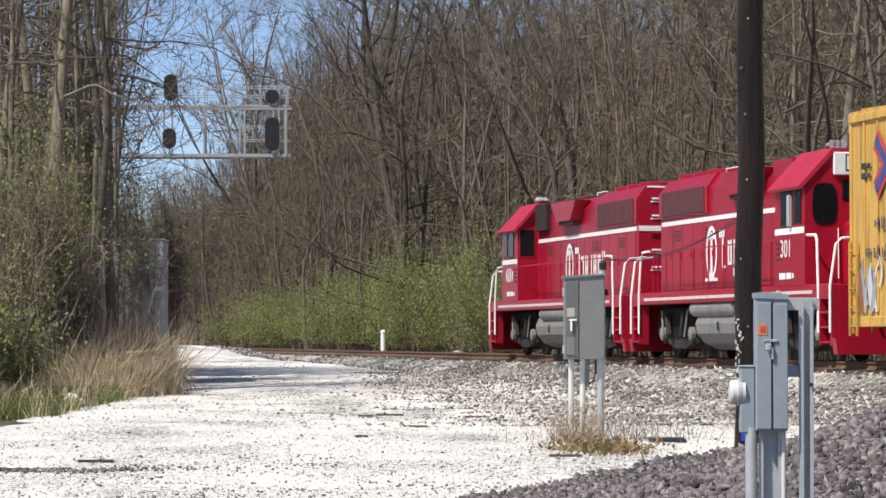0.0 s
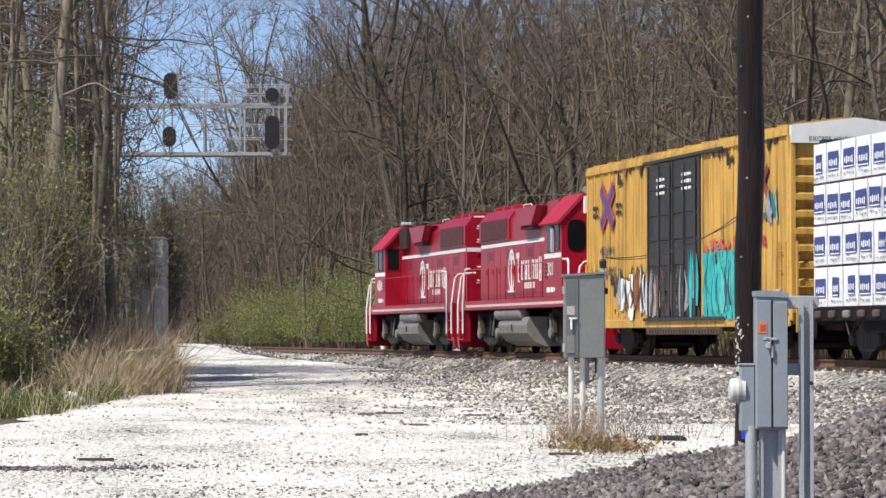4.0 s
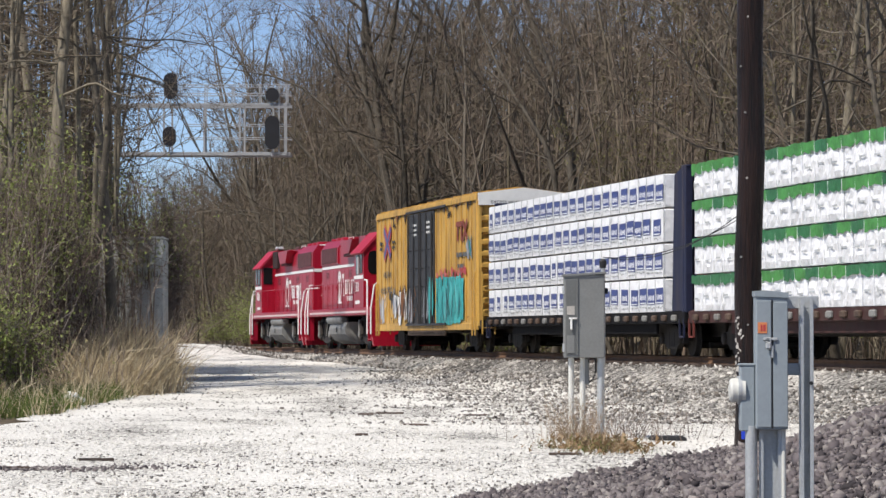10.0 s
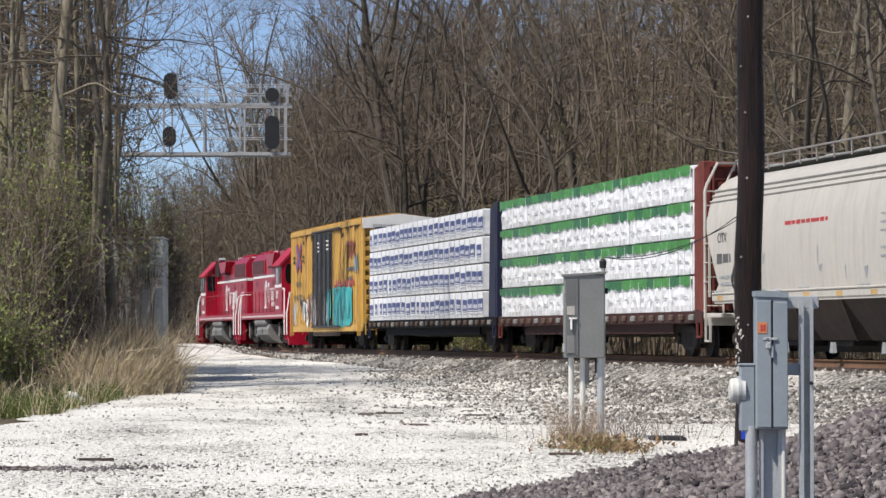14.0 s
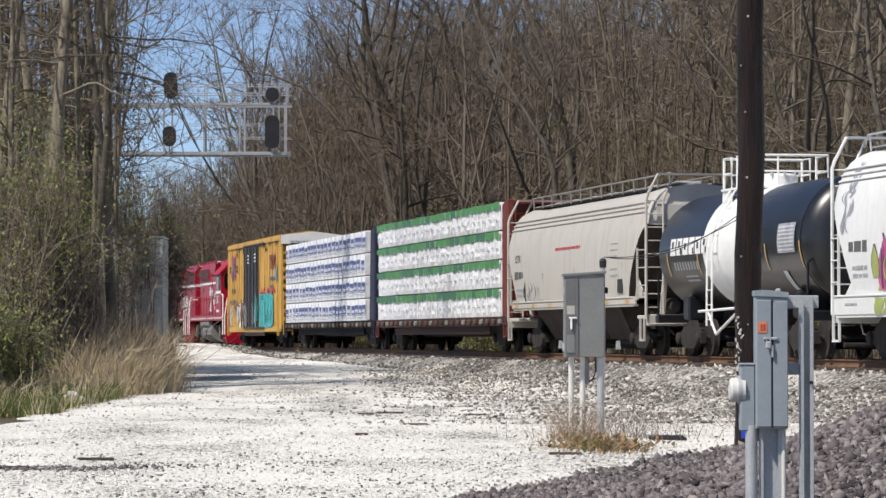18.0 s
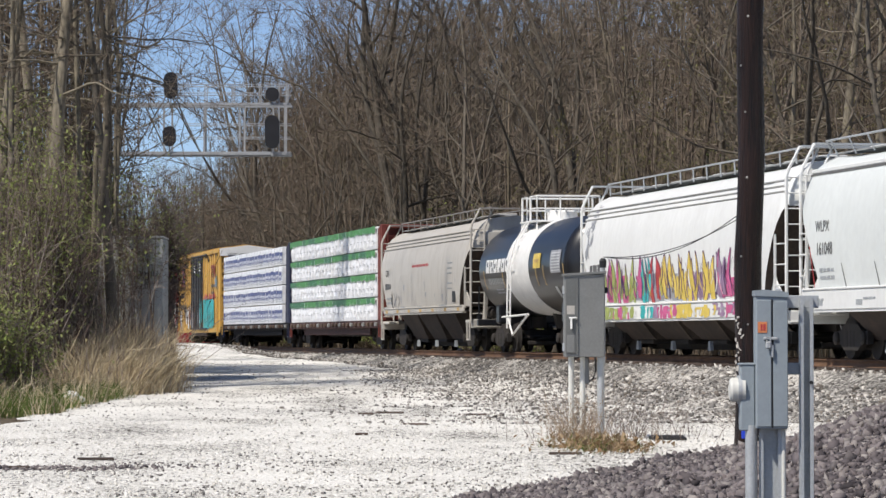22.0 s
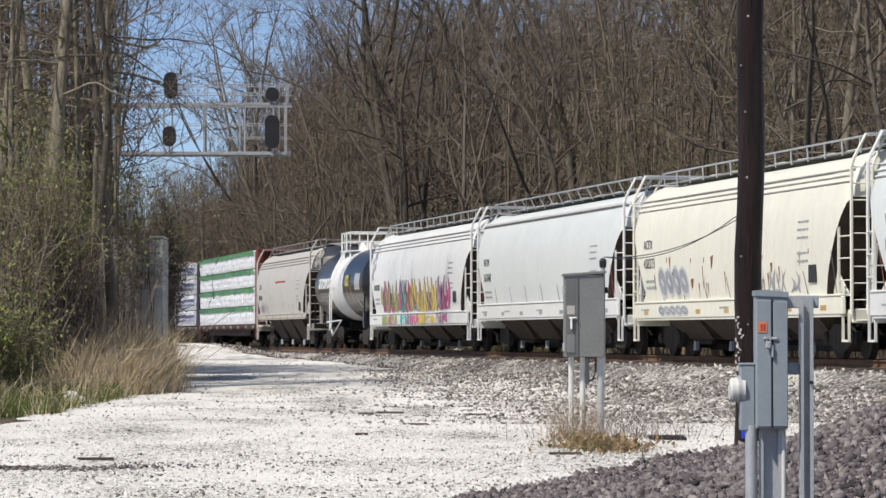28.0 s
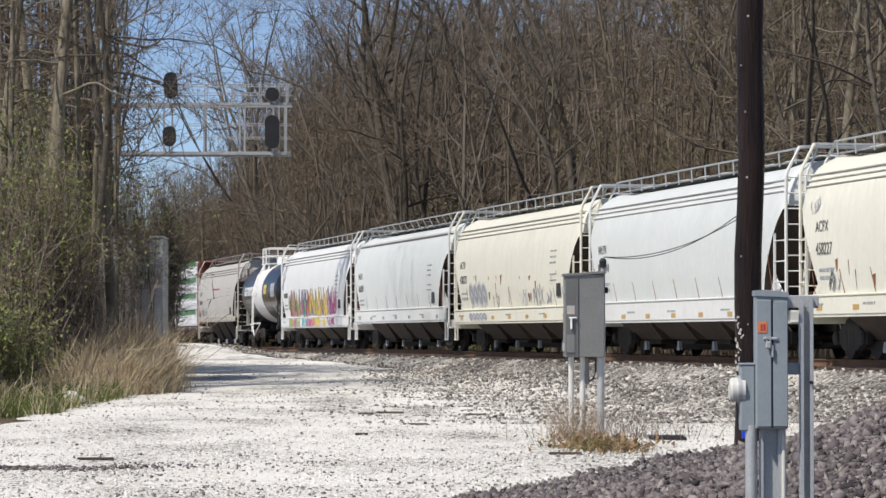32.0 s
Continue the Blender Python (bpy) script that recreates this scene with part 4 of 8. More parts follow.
# twigs and a few leaves that hang over the hut
for x, y, w, h, st, nl, sd in ((-8.95, 96.3, 1.3, 6.2, 10, 500, 341), (-9.6, 96.4, 1.2, 6.2, 16, 600, 342), (-8.55, 99.4, 1.2, 6.0, 60, 2600, 343)):
    bush("bush", x, y, w, h, st, nl, sd, T_SOME, 0.10, group="roadside thicket shrubs", wood=M_THICKET, bushy=60, low=3.0, foot=0.62)


def grass(name, place, n, hmin, hmax, w, material, label, seed, category="grass"):
    r = np.random.default_rng(seed)
    x, y = place(r, n)
    p = np.stack([x, y, ground_z(x, y) - 0.03], -1)
    d = np.stack([r.normal(0, 0.42, len(x)), r.normal(0, 0.42, len(x)), np.ones(len(x))], -1) * r.uniform(hmin, hmax, (len(x), 1))
    v, f = blades(p, d, np.full(len(x), w), r)
    half = r.random(len(x)) < 0.5
    top = p[half] + d[half] * 0.7
    droop = d[half] * 0.35 + r.normal(0, 0.22, (half.sum(), 3)) * np.linalg.norm(d[half], axis=1)[:, None]
    v2, f2 = blades(top, droop, np.full(len(top), w * 0.9), r)
    return tagged(new(name, soup(name, np.concatenate([v, v2]), np.concatenate([f, f2 + len(v)]), material)), label, category, kind="stuff")


def blob(cx, cy, rx, ry):
    def put(r, n):
        return cx + r.normal(0, rx, n), cy + r.normal(0, ry, n)
    return put


grass("dry_grass", blob(-8.85, 89, 0.50, 2.4), 4200, 0.6, 1.9, 0.020, M_DRYGRASS, "tall straw-coloured dry grass at the road's edge", 1)
grass("dry_grass", blob(-8.1, 87.5, 0.40, 2.0), 3400, 0.35, 1.15, 0.018, M_DRYGRASS, "tall straw-coloured dry grass at the road's edge", 2)
grass("green_grass", lambda r, n: (r.uniform(-11.5, -7.7, n), r.uniform(60, 80, n)), 5000, 0.15, 0.5, 0.02, M_GRASS, "rough green grass on the road's verge", 3)
grass("dry_grass", lambda r, n: (r.uniform(-11.5, -7.6, n), r.uniform(60, 84, n)), 1500, 0.2, 0.8, 0.018, M_DRYGRASS, "dry stalks among the verge's grass", 4)
grass("bent_stalks", blob(-9.2, 87, 0.75, 3.0), 900, 0.8, 2.4, 0.024, M_THICKET, "bent dead brown stalks at the thicket's edge", 5, "dead stalks")
grass("dry_grass", blob(-8.85, 84.5, 0.50, 1.5), 3200, 0.4, 1.35, 0.020, M_DRYGRASS, "tall straw-coloured dry grass before the thicket", 6)
grass("pale_stalks", blob(-9.3, 84.0, 0.50, 1.2), 420, 0.6, 1.7, 0.026, M_DRYGRASS, "tangled pale dead stalks before the thicket", 7, "dead stalks")


# ---- the train: x forward, y to the near side, z up from the rail ----
WHEELS = []
CARS = []


def wheel_mesh(r):
    sh = Shape()
    for sd in (-1, 1):
        a = 0.7 * sd
        pts = [(a - 0.012 * sd, 0.09), (a, 0.14), (a + 0.02 * sd, r * 0.55), (a - 0.0 * sd, r * 0.86), (a - 0.05 * sd, r * 0.9), (a - 0.05 * sd, r + 0.028), (a - 0.02 * sd, r + 0.026), (a - 0.005 * sd, r), (a + 0.09 * sd, r - 0.006), (a + 0.09 * sd, r * 0.86), (a + 0.05 * sd, r * 0.5), (a + 0.08 * sd, 0.13), (a + 0.08 * sd, 0.09)]
        sh.lathe(pts, 20, "y")
    sh.lathe([(-0.95, 0.07), (0.95, 0.07)], 10, "y")
    for k in range(6):
        w = k * math.pi / 3
        sh.box(math.cos(w) * r * 0.62, 0.735, math.sin(w) * r * 0.62, 0.05, 0.02, 0.05, ry=-w)
    return sh.mesh("wheelset", M_DKSTEEL, 40)


W_CAR, W_LOCO = wheel_mesh(0.457), wheel_mesh(0.508)


def side_frame(half, r, y):
    sh = Shape()
    b = half
    sh.prism([(-b - 0.22, r - 0.12), (-b - 0.22, r + 0.14), (-b + 0.2, r + 0.16), (-0.45, r + 0.30), (0.45, r + 0.30), (b - 0.2, r + 0.16), (b + 0.22, r + 0.14), (b + 0.22, r - 0.12), (b - 0.18, r - 0.12), (0.45, r - 0.26), (-0.45, r - 0.26), (-b + 0.18, r - 0.12)], y - 0.07, y + 0.07)
    for x in (-b, b):
        sh.lathe([(y - 0.02, 0.15), (y + 0.12, 0.15), (y + 0.15, 0.10)] if y > 0 else [(y + 0.02, 0.15), (y - 0.12, 0.15), (y - 0.15, 0.10)], 10, "y")
        n = 30
        sh.v[-n:] = [(p[0] + x, p[1], p[2] + r) for p in sh.v[-n:]]
    for x in (-0.22, 0, 0.22):
        k = len(sh.v)
        sh.lathe([(r - 0.20, 0.08), (r + 0.16, 0.08)], 8, "z")
        sh.v[k:] = [(p[0] + x, p[1] + y, p[2]) for p in sh.v[k:]]
    return sh.mesh("side_frame", M_DKSTEEL)


def bolster(r):
    return Shape().box(0, 0, r + 0.12, 0.4, 1.9, 0.3, 0.04).mesh("bolster", M_DKSTEEL)


TRUCK_PARTS = {}


def truck(car, x, half=0.89, r=0.457, loco=False):
    t = new("truck")
    t.parent = car
    t.location = (x, 0, 0)
    t.empty_display_size = 0.2
    key = (half, r)
    if key not in TRUCK_PARTS:
        TRUCK_PARTS[key] = (side_frame(half, r, 1.0), side_frame(half, r, -1.0), bolster(r), Shape().box(0, 0, 0.46, 2 * half - 0.5, 1.2, 0.5, 0.04).box(0, 0, 0.3, 2 * half + 0.9, 0.9, 0.12, 0.02).mesh("brake_beam_filler", M_DKSTEEL))
    for nm, me in zip(("side_frame", "side_frame", "bolster"), TRUCK_PARTS[key]):
        part(nm, me, None, t)
    # dark boxes added between the wheels to keep the lit background out
    part("brake_beam_filler", TRUCK_PARTS[key][3], None, t, "dark filler round the brake beams, added to close the view")
    for a in (-half, half):
        w = part("wheelset", W_LOCO if loco else W_CAR, None, t, "steel wheels on their axle", at=(a, 0, r))
        WHEELS.append((w, a, r))
    return t


def coupler(car, x, sgn):
    sh = Shape().box(x - 0.05 * sgn, 0, 0.86, 0.75, 0.16, 0.18, 0.03).box(x + 0.30 * sgn, 0, 0.86, 0.24, 0.30, 0.30, 0.05).box(x + 0.38 * sgn, 0.12 * sgn, 0.86, 0.16, 0.1, 0.28, 0.02)
    part("coupler", sh, M_DKSTEEL, car)
    part("brake_hose", Shape().tube([(x, 0.35, 0.82), (x + 0.2 * sgn, 0.34, 0.55), (x + 0.42 * sgn, 0.15, 0.42)], 0.025, 6), M_RUBBER, car, "black rubber brake hose")


def ladder(car, x, y, z0, z1, along, material, rungs, w=0.42, name="ladder", off=0.0):
    """A ladder standing at x, y; along: 'x' on a side, 'y' on an end."""
    sh = Shape()
    for k in (-w / 2, w / 2):
        sh.box(x + (k if along == "x" else 0), y + (k if along == "y" else 0), (z0 + z1) / 2, 0.045, 0.045, z1 - z0)
    for i in range(rungs):
        z = z0 + (i + 0.5) * (z1 - z0) / rungs
        a, b = ((x - w / 2, y, z), (x + w / 2, y, z)) if along == "x" else ((x, y - w / 2, z), (x, y + w / 2, z))
        sh.tube([a, b], 0.014, 5)
    return part(name, sh, material, car)


def car_thing(name, label, category, s_front, s_rear, spacing):
    c = thing(name, label, category, "rolling stock of the train")
    CARS.append((c, (s_front + s_rear) / 2, spacing / 2))
    return c, (s_front - s_rear) / 2


def bars(parent, x0, x1, z0, z1, y, n, material, seed, name="lettering", label="", surf=None):
    """Writing that cannot be read, on the near side: a shape for each large character, a plain bar for each small word."""
    r = random.Random(seed)
    w = (x1 - x0) / n
    yy = surf((z0 + z1) / 2) + 0.006 if surf else y
    if w < 0.25:
        x = x1
        while x > x0 + 0.06:
            ln = min(x - x0, w * r.choice((1.6, 2.4, 3.2)))
            part(name, Shape().box(x - ln / 2, yy, (z0 + z1) / 2, ln - 0.25 * w, 0.008, (z1 - z0) * r.uniform(0.7, 1.0)), material, parent, label)
            x -= ln + 0.2 * w
        return
    for i in range(n):
        hh = (z1 - z0) * r.choice((1, 1, 0.8))
        xc = x0 + (i + 0.5) * w
        part(name, Shape().box(xc - w * 0.22, yy, z0 + hh / 2, w * 0.15, 0.008, hh).box(xc + w * 0.20, yy, z0 + hh / 2, w * 0.15, 0.008, hh * r.choice((1, 0.6))).box(xc, yy, z0 + hh * r.choice((0.1, 0.5, 0.9)), w * 0.5, 0.007, hh * 0.18), material, parent, label)


# -- covered hopper --
H_PROF = [(1.50, 1.12), (1.56, 1.5), (1.61, 2.1), (1.615, 2.7), (1.57, 3.2), (1.47, 3.62), (1.33, 3.97), (1.16, 4.18), (0.84, 4.37), (0.40, 4.45), (0.0, 4.47)]
_pz, _py_ = [p[1] for p in H_PROF], [p[0] for p in H_PROF]


def hopper_y(z):
    return float(np.interp(z, _pz, _py_))


def hopper_body(L, zbase, zlow=3.45, run=1.5):
    sh = Shape()
    sh.dark = []
    xs = sorted(set([-L, L] + [s * (L - e) for s in (-1, 1) for e in (0.0, 0.02, 0.15, 0.35, 0.6, 0.85, 1.1, 1.3, run)] + list(np.linspace(-L + run, L - run, 9))))
    zs_n = 15
    cols = []
    for x in xs:
        e = L - abs(x)
        zb = zbase if e >= run else zbase + (zlow - zbase) * (1 - e / run) ** 0.85
        inset = 0.06 if e < 0.01 else 0.0
        col = []
        for k in range(zs_n):
            z = zb + (4.47 - zb) * (k / (zs_n - 1)) ** 0.9
            y = hopper_y(z)
            if e < 0.3:
                y -= 0.10 * (1 - e / 0.3) ** 2
            col.append((x, y, z - inset))
        col = col + [(p[0], -p[1], p[2]) for p in reversed(col[:-1])]
        cols.append(col)
    n = len(cols[0])
    for c in cols:
        sh.v += c
    for i in range(len(cols) - 1):
        for k in range(n - 1):
            sh.f.append((i * n + k, i * n + k + 1, i * n + n + k + 1, i * n + n + k))
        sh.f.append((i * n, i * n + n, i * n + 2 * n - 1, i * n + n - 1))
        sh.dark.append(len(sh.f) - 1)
    sh.f.append(tuple(range(n)))
    sh.f.append(tuple(range((len(cols) - 1) * n, len(cols) * n))[::-1])
    return sh


def bay(c, x, bw, ztop):
    """One discharge bay: four sheets that narrow to a gate."""
    a, b = bw * 0.49, bw * 0.36
    T = [(x - a, -1.40, ztop), (x + a, -1.40, ztop), (x + a, 1.40, ztop), (x - a, 1.40, ztop)]
    W = [(x - b, -0.85, 0.42), (x + b, -0.85, 0.42), (x + b, 0.85, 0.42), (x - b, 0.85, 0.42)]
    # light and shade are in the colours: dark sheets, a lighter rear one
    part("bay_sheet", Shape().add(T + W, [(2, 6, 7, 3), (1, 5, 6, 2), (0, 4, 5, 1), (7, 6, 5, 4)]), M_SLOPE, c, "grimy bay sheet, darkened for the shade under the car")
    part("bay_sheet", Shape().add([T[3], T[0], W[0], W[3]], [(0, 1, 2, 3)]).tube([T[3], W[3]], 0.035, 5), M_BAYLT, c, "brown slope sheet of the bay, its faint light put into the colour")
    gate = part("outlet", Shape().box(x, 0, 0.36, bw * 0.42, 1.6, 0.12, 0.02), M_DKSTEEL, c, "discharge gate")
    part("gate_crank", Shape().prism([(x - 0.14, 0.15), (x + 0.14, 0.15), (x + 0.06, 0.38), (x - 0.06, 0.38)], 0.96, 1.04), M_GREYINK, gate, "pale cast gate crank")


def hopper(label, s_front, s_rear, paint, trim, bays=4, ribs=True, seed=0, rail_mat=None, sill=(0.95, 1.34), sill_in=0.35, mark="", number="", tilted=False):
    c, L = car_thing("hopper_car", label, "hopper car", s_front, s_rear, (s_front - s_rear) - 4.2)
    rail_mat = rail_mat or M_GALV
    z0, z1 = sill
    shell = hopper_body(L - 0.06, z1)
    me = shell.mesh("body", paint, 35)
    # down-facing sheets: rusty dirt and shade are both in the colour
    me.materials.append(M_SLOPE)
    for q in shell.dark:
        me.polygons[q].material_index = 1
    part("body", me, None, c, "rounded steel body")
    S = L - sill_in
    for sd in (1, -1):
        part("side_sill", Shape().box(0, sd * 1.55, (z0 + z1) / 2, 2 * S, 0.09, z1 - z0, 0.02).box(0, sd * 1.56, z1 + 0.02, 2 * S - 0.1, 0.12, 0.05, 0.015).box(0, sd * 1.50, z0 - 0.02, 2 * S - 0.3, 0.14, 0.05), trim, c, "side sill")
        if ribs:
            for z in (3.74, 3.87, 4.00):
                part("roof_rib", Shape().box(0, sd * (hopper_y(z) + 0.012), z, 2 * L - 0.5, 0.045, 0.032, 0.006, rx=-sd * 0.7), trim, c)
                part("roof_seam", Shape().box(0, sd * (hopper_y(z - 0.035) + 0.003), z - 0.035, 2 * L - 0.5, 0.02, 0.014, rx=-sd * 0.7), M_FUEL, c, "dark seam under the rib")
        else:
            part("roof_rib", Shape().box(0, sd * (hopper_y(4.06) + 0.02), 4.06, 2 * L - 0.4, 0.08, 0.10, 0.02), trim, c, "raised eave strip")
            part("roof_seam", Shape().box(0, sd * (hopper_y(3.99) + 0.006), 3.985, 2 * L - 0.4, 0.03, 0.05), M_TANKGREY, c, "dark seam under the eave")
        n = int(2 * L / 1.25)
        lean = 0.20 if tilted else 0.0
        rail = part("roof_railing", Shape().tube([(-L - 0.02, sd * 0.78, 4.50), (-L + 0.2, sd * (0.78 + lean), 4.74), (L - 0.2, sd * (0.78 + lean), 4.74), (L + 0.02, sd * 0.78, 4.50)], 0.024, 6), rail_mat, c, "light steel roof railing")
        for i in range(n + 1):
            x = -L + 0.35 + i * (2 * L - 0.7) / n
            part("rail_post", Shape().tube([(x, sd * 0.76, 4.40), (x - lean * 0.8, sd * (0.78 + lean), 4.74)], 0.020, 5), rail_mat, rail)
        part("running_board", Shape().box(0, sd * 0.52, 4.475, 2 * L - 0.3, 0.40, 0.03), M_GRATING, c, "dull grey grating walkway along the roof")
    part("hatch_trough", Shape().box(0, 0, 4.50, 2 * L - 2.0, 0.60, 0.10, 0.03), M_GRATING, c, "grey trough of roof hatches")
    for i in range(bays * 2 + 1):
        x = -L + 1.6 + i * (2 * L - 3.2) / (bays * 2)
        part("hatch", Shape().box(x, 0, 4.565, 0.9, 0.62, 0.03, 0.010), trim, c, "roof hatch cover")
    bw = (2 * S - 4.6) / bays
    for i in range(bays):
        bay(c, -S + 2.3 + (i + 0.5) * bw, bw, z0 + 0.03)
    part("center_sill", Shape().box(0, 0, 0.85, 2 * L - 0.6, 0.5, 0.5), M_DKSTEEL, c)
    # long dark slab added so the space under the car stays black
    part("rigging_blocker", Shape().box(0, 0.2, 0.36, 2 * L - 5.6, 0.10, 0.40, 0.02).tube([(-L + 2.8, 0.5, 0.5), (L - 2.8, 0.5, 0.5)], 0.04, 6), M_DKSTEEL, c, "brake rod with a dark slab added to block the background")
    for sg in (1, -1):
        X = sg * (L + 0.02)
        part("end_platform", Shape().box(sg * (L - 0.55), 0, 1.0, 1.1, 2.9, 0.10, 0.02).box(sg * (L - 0.05), 0, 0.92, 0.12, 2.95, 0.30, 0.02), trim, c)
        for q in (0.9, -0.9):
            part("slope_brace", Shape().box(sg * (L - 0.45), q, 1.7, 0.1, 0.12, 1.5, ry=sg * 0.30), trim, c)
        part("bolster_post", Shape().box(sg * (L - 1.7), 0, 0.95, 0.5, 1.8, 0.55, 0.03), M_DKSTEEL, c)
        for sd in (1, -1):
            lad = part("end_ladder", Shape().tube([(X, sd * 1.50, 0.95), (X, sd * 1.50, 4.02), (X, sd * 1.45, 4.18), (X, sd * 1.18, 4.70)], 0.038, 6).tube([(X, sd * 1.04, 1.05), (X, sd * 1.04, 4.02), (X, sd * 0.99, 4.16), (X, sd * 0.74, 4.70)], 0.028, 6), trim, c, "end ladder bending over the roof")
            for i in range(9):
                z = 1.25 + i * 0.345
                part("rung", Shape().tube([(X, sd * 1.50, z), (X, sd * 1.04, z)], 0.016, 5), trim, lad)
            xs = sg * (L - 0.62)
            grab = part("side_ladder", Shape().box(xs, sd * 1.57, (z1 + 2.75) / 2, 0.045, 0.05, 2.75 - z1 + 0.1), trim, c, "short side ladder")
            for z in (z1 + 0.32, z1 + 0.78, z1 + 1.24):
                part("rung", Shape().tube([(xs, sd * 1.57, z), (sg * (L + 0.02), sd * 1.53, z)], 0.016, 5), trim, grab)
            part("end_gusset", Shape().prism([(sg * (L - 1.5), z1), (sg * (L - 1.46), z1 + 0.75), (sg * (L - 1.1), z1 + 0.42), (sg * (L - 0.45), z1)], sd * 1.36, sd * 1.40), trim, c, "curved corner gusset")
            part("corner_step", Shape().box(sg * (L - 0.3), sd * 1.52, 0.40, 0.44, 0.06, 0.05).box(sg * (L - 0.5), sd * 1.52, 0.68, 0.04, 0.05, 0.58).box(sg * (L - 0.1), sd * 1.52, 0.68, 0.04, 0.05, 0.58), trim, c)
            part("uncoupling_rod", Shape().tube([(X, sd * 1.4, 0.82), (X, sd * 0.3, 0.84)], 0.018, 5), trim, c)
        part("crossover", Shape().box(sg * (L + 0.05), 0, 4.69, 0.30, 2.36, 0.05), rail_mat, c, "grating walkway across the end")
        part("slope_panel", Shape().box(sg * (L - 0.03), 0.85, 3.72, 0.02, 0.7, 0.42, 0.01), trim, c, "pale end panel")
        truck(c, sg * (L - 2.1))
        coupler(c, sg * (L + 0.25), sg)
    part("brake_wheel", Shape().lathe([(-0.02, 0.28), (0.0, 0.30), (0.02, 0.28)], 16, "x").shift(-L - 0.06, 0.55, 2.6), trim, c)
    part("air_reservoir", Shape().lathe([(-0.6, 0.10), (-0.52, 0.2), (0.52, 0.2), (0.6, 0.10)], 12, "x").shift(-L + 1.1, 0.6, 1.3), M_DKSTEEL, c, "", 35)
    face = Euler((math.pi / 2, 0, math.pi)).to_matrix().to_4x4()
    if mark:
        lettering("reporting_mark", mark, 0.34, Matrix.Translation((L - 1.85, hopper_y(2.82) + 0.012, 2.82)) @ face, M_DKGREYINK, c)
    if number:
        lettering("reporting_mark", number, 0.37, Matrix.Translation((L - 2.0, hopper_y(2.34) + 0.012, 2.34)) @ face, M_DKGREYINK, c)
    else:
        bars(c, L - 2.6, L - 1.4, 2.22, 2.46, 0, 6, M_DKGREYINK, seed + 1, label="black reporting mark", surf=hopper_y)
    for i in range(2):
        bars(c, L - 2.6, L - 1.6, 1.86 - i * 0.16, 1.94 - i * 0.16, 0, 7, M_GREYINK, seed + 2 + i, label="small grey data lettering", surf=hopper_y)
    for i in range(6):
        if i != 3:
            bars(c, -L + 2.6, -L + 3.4, 2.95 - i * 0.17, 3.0 - i * 0.17, 0, 6, M_GREYINK, seed + 9 + i, label="small grey data lettering", surf=hopper_y)
    for i, x in enumerate((L - 1.2, L - 4.6, 0.5, -L + 4.8)):
        bars(c, x - 0.7, x + 0.1, z0 + 0.20, z0 + 0.25, 1.601, 6, M_GREYINK, seed + 30 + i, label="small lettering on the sill")
    part("data_plate", Shape().box(-L + 2.35, hopper_y(1.85) + 0.008, 1.85, 0.55, 0.012, 0.40).box(-L + 2.35, hopper_y(1.85) + 0.014, 1.90, 0.36, 0.006, 0.05), M_BLACKINK, c, "black square data panel")
    return c, L


def spray(car, name, x0, x1, z0, z1, cols, seed, surf, label, tall=0.5, n=26, edge=True, fat=1.0, curl=1.0, rim=None, lift=0.0):
    """Painted-on graffiti: curved tapering strokes with dark outlines that lie on the side, colour by colour along it."""
    r = random.Random(seed)
    for i in range(n):
        f = (i + r.random()) / n
        x = x0 + (x1 - x0) * f
        ci = min(len(cols) - 1, int(f * len(cols) + r.choice((-0.7, 0, 0, 0, 0.7)))) if len(cols) > 1 else 0
        m = cols[max(0, ci)]
        h = (z1 - z0) * r.uniform(0.45, 1.0)
        za = z0 + (z1 - z0 - h) * r.random()
        bend, leanx = r.uniform(-0.35, 0.35) * curl, r.uniform(-0.25, 0.25) * curl
        wmax = r.uniform(0.05, 0.17) * fat
        pts = []
        for k in range(7):
            q = k / 6
            pts.append((x + leanx * q + bend * math.sin(q * 3.0), za + h * q, wmax * ((0.45 + 0.75 * math.sin(0.5 + q * 2.4)) * (1 - q ** 4 * 0.8) if fat < 1.2 else 0.8 + 0.25 * math.sin(q * 7 + i))))
        for lay, (extra, mm) in enumerate(((0.035, rim or M_PURPLE), (0.0, m))):
            if lay == 0 and not edge:
                continue
            off = 0.005 + lift + 0.0025 * lay + 0.0004 * (i % 5)
            v = []
            for px, pz, w in pts:
                v += [(px - w - extra, surf(pz) + off, pz), (px + w + extra, surf(pz) + off, pz)]
            if lay == 0:
                v[-2:] = [(v[-2][0], v[-2][1], v[-2][2] + 0.04), (v[-1][0], v[-1][1], v[-1][2] + 0.04)]
            part(name, Shape().add(v, [(2 * k, 2 * k + 1, 2 * k + 3, 2 * k + 2) for k in range(6)]), mm, car, label)


def bubbles(car, x0, x1, z0, z1, n, seed, surf, label):
    """Faded rounded letters: overlapping ovals with pale rims."""
    r = random.Random(seed)
    for i in range(n):
        x, hw, hh = x0 + (i + 0.5) * (x1 - x0) / n, (x1 - x0) / n * 0.62, (z1 - z0) / 2 * r.uniform(0.85, 1.0)
        zc = (z0 + z1) / 2
        for lay, (q, m) in enumerate(((1.0, M_PALEINK), (0.80, M_SPGREY), (0.25, M_PALEINK))):
            pts = [(x + hw * q * math.cos(a) + 0.12 * math.sin(a), zc + hh * q * math.sin(a)) for a in [k * math.pi / 8 for k in range(16)]]
            part("graffiti", Shape().add([(a, surf(b) + 0.006 + 0.003 * lay + 0.0012 * i, b) for a, b in pts], [tuple(range(16))]), m, car, label)


